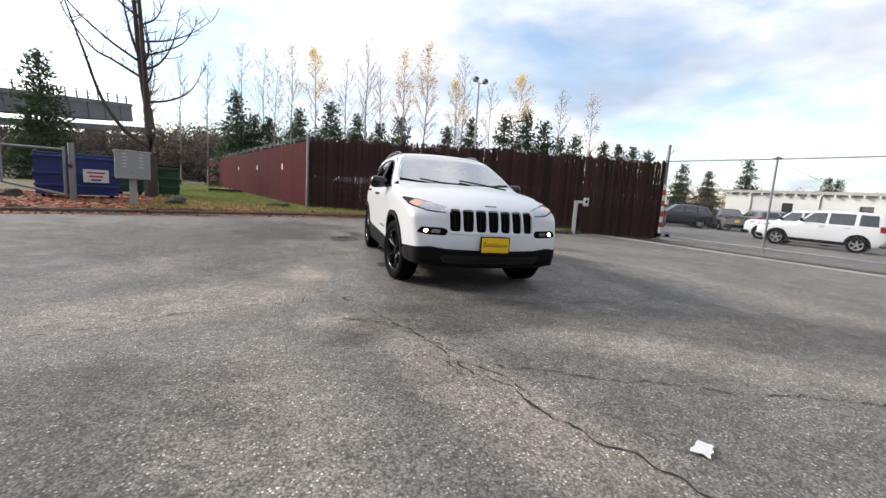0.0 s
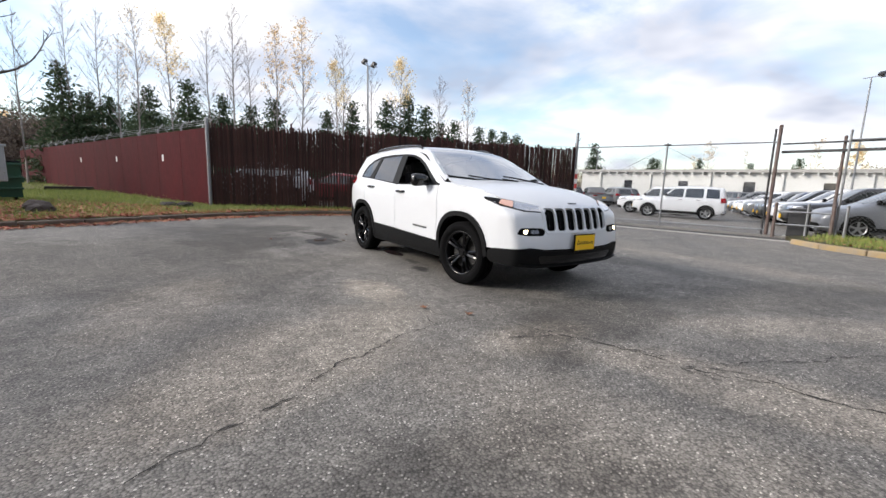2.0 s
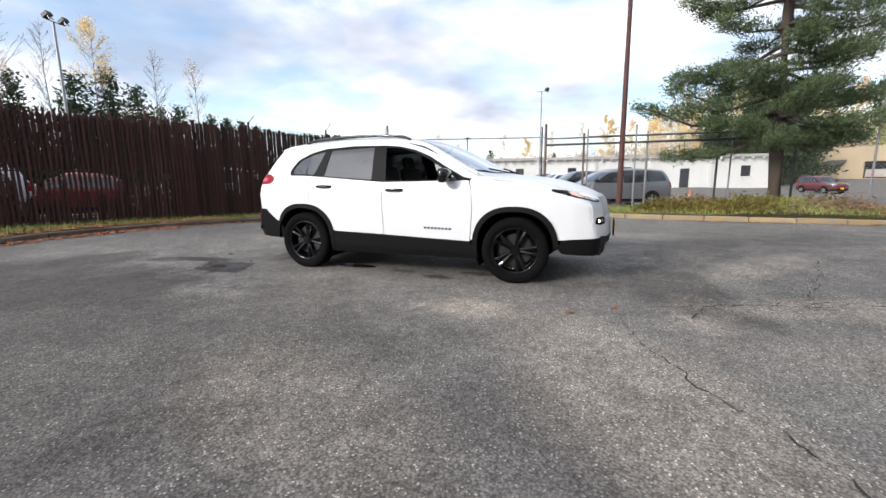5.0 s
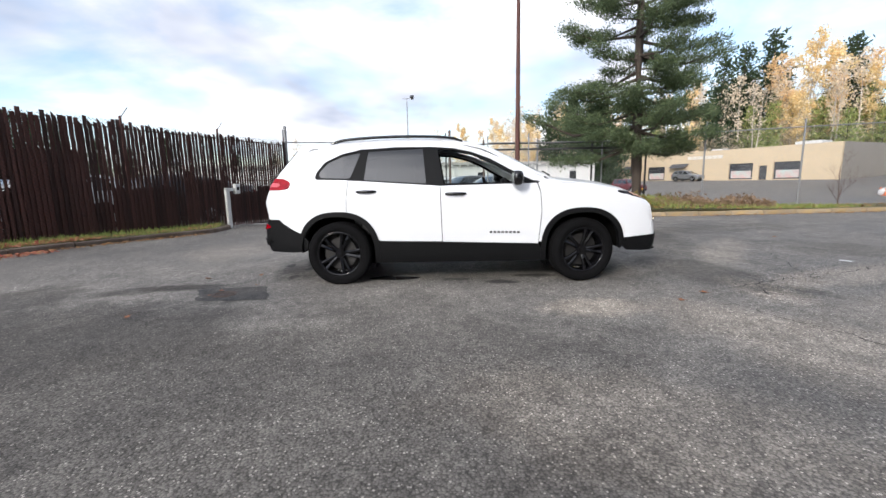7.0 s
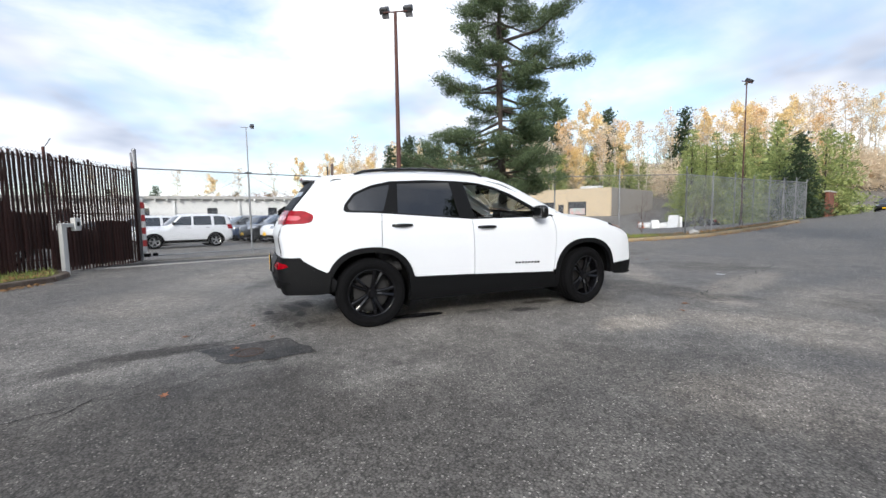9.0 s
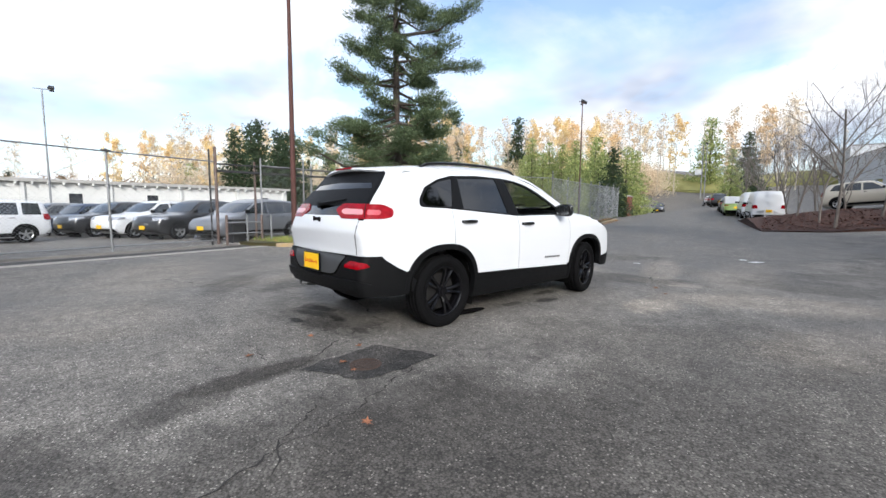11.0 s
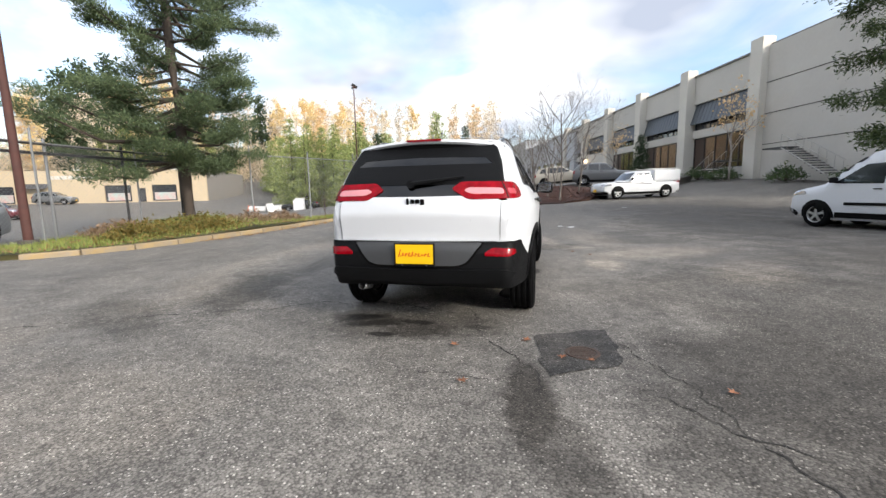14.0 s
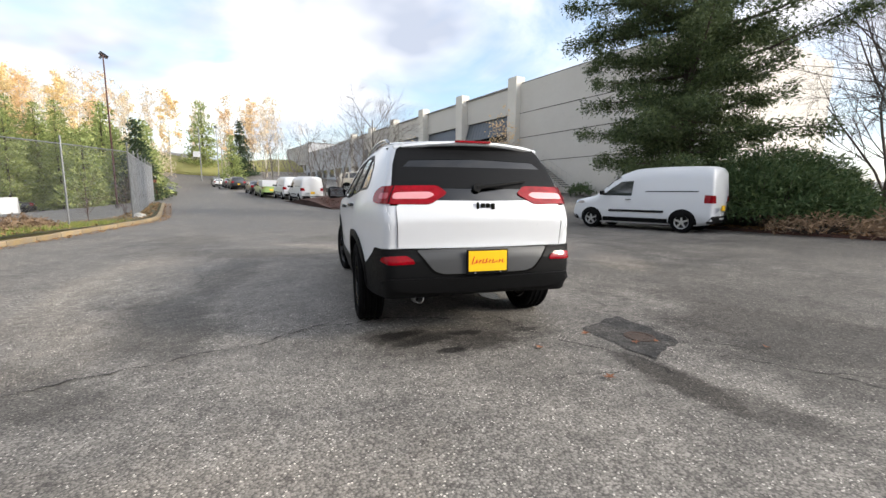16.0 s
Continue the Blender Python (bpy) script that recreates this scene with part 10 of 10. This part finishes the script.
for x, y, turn, m_, words in ((33.5, -47.5, 20, "white board", "white container in the far yard"), (31.5, -49, 20, "white board", "white container at the wood's edge")):
    ob = thing("site_container", ground_pose(x, y, turn), words, "container", "site containers")
    slab(ob, "box_body", (1.3, 1.2, 1.35), (0, 0, 0.67), MATS[m_], bevel=0.03)
    slab(ob, "container_door", (0.7, 0.03, 1.05), (0.1, -0.615, 0.6), MATS["dark sign"])
# utility cabinet by the brambles
ob = thing("utility_cabinet", ground_pose(-13.2, -1.9, 60, 0.08), "pale grey utility cabinet among brambles", "cabinet")
slab(ob, "cabinet_body", (0.34, 0.30, 0.95), (0, 0, 0.47), mat("pale cabinet paint", (0.50, 0.52, 0.50), 0.5), bevel=0.02)
slab(ob, "cabinet_label", (0.14, 0.01, 0.16), (0, -0.156, 0.65), mat("blue-green label", (0.05, 0.22, 0.22), 0.5))
ob = thing("wooden_post", ground_pose(-13.6, -0.4, 10), "weathered timber post at the yard edge", "post")
slab(ob, "post", (0.2, 0.2, 2.6), (0, 0, 1.25), mat("grey timber", (0.10, 0.09, 0.08), 0.9, streak=0.2, vary=0.25), bevel=0.01)
# brick wall end and hydrant up the road
ob = thing("brick_wall", ground_pose(18.4, -47.0, -70), "low red-brown brick wall beside the road", "wall")
slab(ob, "wall", (7.0, 0.3, 2.3), (0, 0, 1.1), mat("red-brown brickwork", (0.20, 0.07, 0.045), 0.85, vary=0.25, scale=7), bevel=0.02)
slab(ob, "coping", (7.2, 0.42, 0.12), (0, 0, 2.31), CONCRETE, bevel=0.02)
# flag-like white sign on a pole far up the road, grass bank behind
ob = thing("road_sign", ground_pose(27.5, -104.0, 10), "white sign on a pole at the head of the road", "sign")
bm = bmesh.new(); rod(bm, (0, 0, 0), (0, 0, 12.0), 0.12, n=8)
part("pole", bm, GALV, ob)
slab(ob, "sign_face", (1.4, 0.2, 1.2), (0.7, 0, 6.0), MATS["white board"])
verge("grass_bank", [(2, -118), (60, -112), (70, -126), (0, -132)], lambda x, y: 0.3 + 2.2 * smooth01(-y, 112, 130), mat("bright mown grass", (0.27, 0.26, 0.09), 0.9, vary=0.2, scale=0.5), "bright grass bank at the head of the road", "lawn", step=4.0)

# ---------------------------------------------------------------- on the asphalt
def ribbon(name, pts, width, material, label, category, lift=0.004, jitter=0.03, seed=1):
    """A thin uneven strip on the ground through points."""
    rng = random.Random(seed)
    line = []
    for a, b in zip(pts, pts[1:]):
        n = max(2, int(math.dist(a, b) / 0.035))
        line += [(a[0] + (b[0] - a[0]) * k / n, a[1] + (b[1] - a[1]) * k / n) for k in range(n)]
    line.append(pts[-1])
    off, verts, faces = 0.0, [], []
    for k, (x, y) in enumerate(line):
        a, b = line[max(k - 1, 0)], line[min(k + 1, len(line) - 1)]
        d = Vector((b[0] - a[0], b[1] - a[1])).normalized()
        off = max(-0.06, min(0.06, off * 0.85 + rng.gauss(0, jitter * 0.5)))
        w = width * rng.choice((0.15, 0.5, 0.8, 1.0, 1.6)) * (0.35 if k in (0, len(line) - 1) else 1)
        cx, cy = x - d.y * off, y + d.x * off
        for s in (-0.5, 0.5):
            px, py = cx - d.y * w * s, cy + d.x * w * s
            verts.append((px, py, land(px, py) + lift))
    faces = [(2 * k, 2 * k + 1, 2 * k + 3, 2 * k + 2) for k in range(len(line) - 1)]
    return tagged(raw(name, verts, faces, material), label, category, "cracks in the asphalt" if category == "crack" else "", kind="structure")


CRACK = mat("dark crack in asphalt", (0.030, 0.028, 0.026), 0.95, vary=0.25, scale=20)
CRACKS = [[(-0.33, 1.55), (-0.38, 1.79), (-0.56, 2.21), (-0.89, 2.85), (-1.0, 3.2)], [(-1.48, 2.25), (-1.67, 2.68), (-1.86, 2.98), (-1.96, 3.46), (-2.2, 4.1)], [(-1.54, 3.05), (-1.68, 3.16), (-1.91, 3.4), (-2.1, 3.5)],
          [(4.6, 2.9), (2.97, 2.29), (2.63, 2.16), (2.33, 2.05), (2.23, 1.95), (1.70, 1.81), (1.25, 1.50), (0.6, 1.45), (-0.2, 1.7)], [(3.14, -2.05), (2.9, -1.4), (2.7, -0.83)],
          [(-1.3, -2.6), (-1.12, -3.22), (-0.94, -3.85), (-0.70, -4.3), (-0.62, -4.66), (-0.47, -4.94), (-0.38, -5.18), (-0.1, -6.0), (0.4, -7.5)], [(-0.94, -3.85), (-0.95, -4.1)], [(-0.94, -3.85), (-0.76, -4.0), (-0.62, -4.38)],
          [(-1.9, -2.2), (-1.91, -2.39), (-2.65, -2.68), (-2.98, -2.85), (-3.13, -3.0), (-3.38, -3.13), (-3.9, -3.3)], [(-1.6, -2.9), (-1.16, -3.08), (-0.98, -3.56), (-0.73, -3.95), (0.2, -4.4), (1.6, -4.9)], [(-0.9, 2.9), (-0.6, 3.0), (-0.2, 2.95)]]
for k, c in enumerate(CRACKS):
    ribbon("crack", c, 0.009 if k not in (3, 5) else 0.014, CRACK, "thin irregular crack in the asphalt", "crack", 0.003 + 0.0006 * (k % 5), 0.03, k)
# patch of darker asphalt round the manhole
patch_m = asphalt("dark asphalt patch", (0.105, 0.098, 0.090), (0.040, 0.039, 0.038))
bm = bmesh.new()
ol = [(-1.02, 2.89), (-1.22, 2.80), (-1.48, 2.69), (-1.52, 2.40), (-1.46, 1.96), (-1.2, 2.06), (-0.92, 2.18), (-0.96, 2.5)]
ol = [(x + 0.045 * noise.noise((x * 5, y * 5, 0)) + 0.03 * noise.noise((x * 14, y * 14, 0)), y + 0.045 * noise.noise((x * 5, y * 5, 4)) + 0.03 * noise.noise((x * 14, y * 14, 4))) for x, y in dense(ol, 0.06)]
bm.faces.new([bm.verts.new((x, y, land(x, y) + 0.005)) for x, y in ol])
bmesh.ops.triangulate(bm, faces=bm.faces)
tagged(part("asphalt_patch", bm, patch_m), "dark square asphalt patch round the manhole", "patch", kind="structure")
mh = thing("manhole_cover", ground_pose(-1.255, 2.49, 12, 0.006), "small rusty iron manhole cover in the patch", "manhole")
iron = mat("rusty cast iron", (0.075, 0.05, 0.04), 0.7, metal=0.3, vary=0.25, scale=15)
bm = bmesh.new()
lathe(bm, [(0.118, -0.02), (0.118, 0.004), (0.098, 0.004), (0.096, -0.004), (0.0, -0.004)], 28)
part("cover", bm, iron, mh)
for k in range(-3, 4):
    L_ = 2 * math.sqrt(max(0.0, 0.09 ** 2 - (k * 0.024) ** 2))
    slab(mh, "cover_rib", (L_, 0.010, 0.007), (0, k * 0.024, -0.001), iron)
# fallen leaves and paper
leaf_shape = [(0.0, 0.05), (0.012, 0.02), (0.045, 0.026), (0.022, 0.0), (0.034, -0.034), (0.006, -0.016), (0.0, -0.06), (-0.006, -0.016), (-0.034, -0.034), (-0.022, 0.0), (-0.045, 0.026), (-0.012, 0.02)]
LEAF_ONE = mat("curled orange-brown leaf", (0.24, 0.10, 0.05), 0.75, vary=0.2, scale=20)
bm = bmesh.new()
ring = [bm.verts.new((x, y, 0.010 + 0.25 * abs(x) + 0.15 * max(0, y) * (1 if x > 0 else 0.4))) for x, y in leaf_shape]
c = bm.verts.new((0, 0, 0.004))
for a, b in zip(ring, ring[1:] + ring[:1]):
    bm.faces.new((c, a, b))
leaf_me = bpy.data.meshes.new("fallen_leaf")
bm.to_mesh(leaf_me); bm.free(); leaf_me.materials.append(LEAF_ONE)
rnd = random.Random(17)
spots = [(-0.87, 2.315), (-0.52, 3.08), (-1.30, 2.62), (-1.12, 2.60), (-0.35, 2.5), (-1.75, -2.0), (-1.5, -2.35), (2.3, -5.9), (-2.0, 2.95)]
for x, y in spots:
    o = new("fallen_leaf", leaf_me)
    s = rnd.uniform(0.55, 0.95)
    o.matrix_world = pose(x, y, land(x, y) + 0.006, rnd.uniform(-8, 8), rnd.uniform(-8, 8), rnd.uniform(0, 360)) @ Matrix.Diagonal((s, s, s, 1))
    tagged(o, "curled brown maple leaf on the asphalt", "leaf", "fallen leaves on the asphalt")


def litter_paper(x, y, s, seed, label):
    rng = random.Random(seed)
    bm = bmesh.new()
    bmesh.ops.create_grid(bm, x_segments=8, y_segments=6, size=0.5)
    for v in bm.verts:
        r = 1 + 0.3 * noise.noise(v.co * 3 + Vector((seed, 0, 0)))
        v.co = Vector((v.co.x * s * r, v.co.y * s * 0.6 * r, 0.012 + 0.05 * s * abs(noise.noise(v.co * 5 + Vector((0, seed, 0))))))
    ob = part("paper_scrap", bm, mat("crumpled white plastic", (0.66, 0.66, 0.65), 0.5, vary=0.1), None)
    ob.matrix_world = ground_pose(x, y, seed * 33, 0.002)
    tagged(ob, label, "litter")


litter_paper(-0.10, -5.0, 0.12, 1, "crumpled white plastic scrap on the asphalt")
litter_paper(-1.75, -7.3, 0.30, 2, "white paper scrap on the asphalt")
litter_paper(-1.45, -7.6, 0.22, 3, "small white paper scrap on the asphalt")
litter_paper(-4.6, -15.5, 0.25, 4, "white paper scrap up the driveway")
# wet puddle under the tail
puddle = mat("dark wet oil", (0.018, 0.018, 0.020), 0.08, vary=0.05)
bm = bmesh.new()
bm.faces.new([bm.verts.new((-0.62 + (0.10 + 0.03 * noise.noise((math.cos(a), math.sin(a), 2))) * math.cos(a), 0.78 + 0.30 * math.sin(a), land(-0.6, 0.8) + 0.006)) for a in np.linspace(0, 2 * math.pi, 28, endpoint=False)])
tagged(part("puddle", bm, puddle), "small dark puddle under the white car", "puddle", kind="structure")
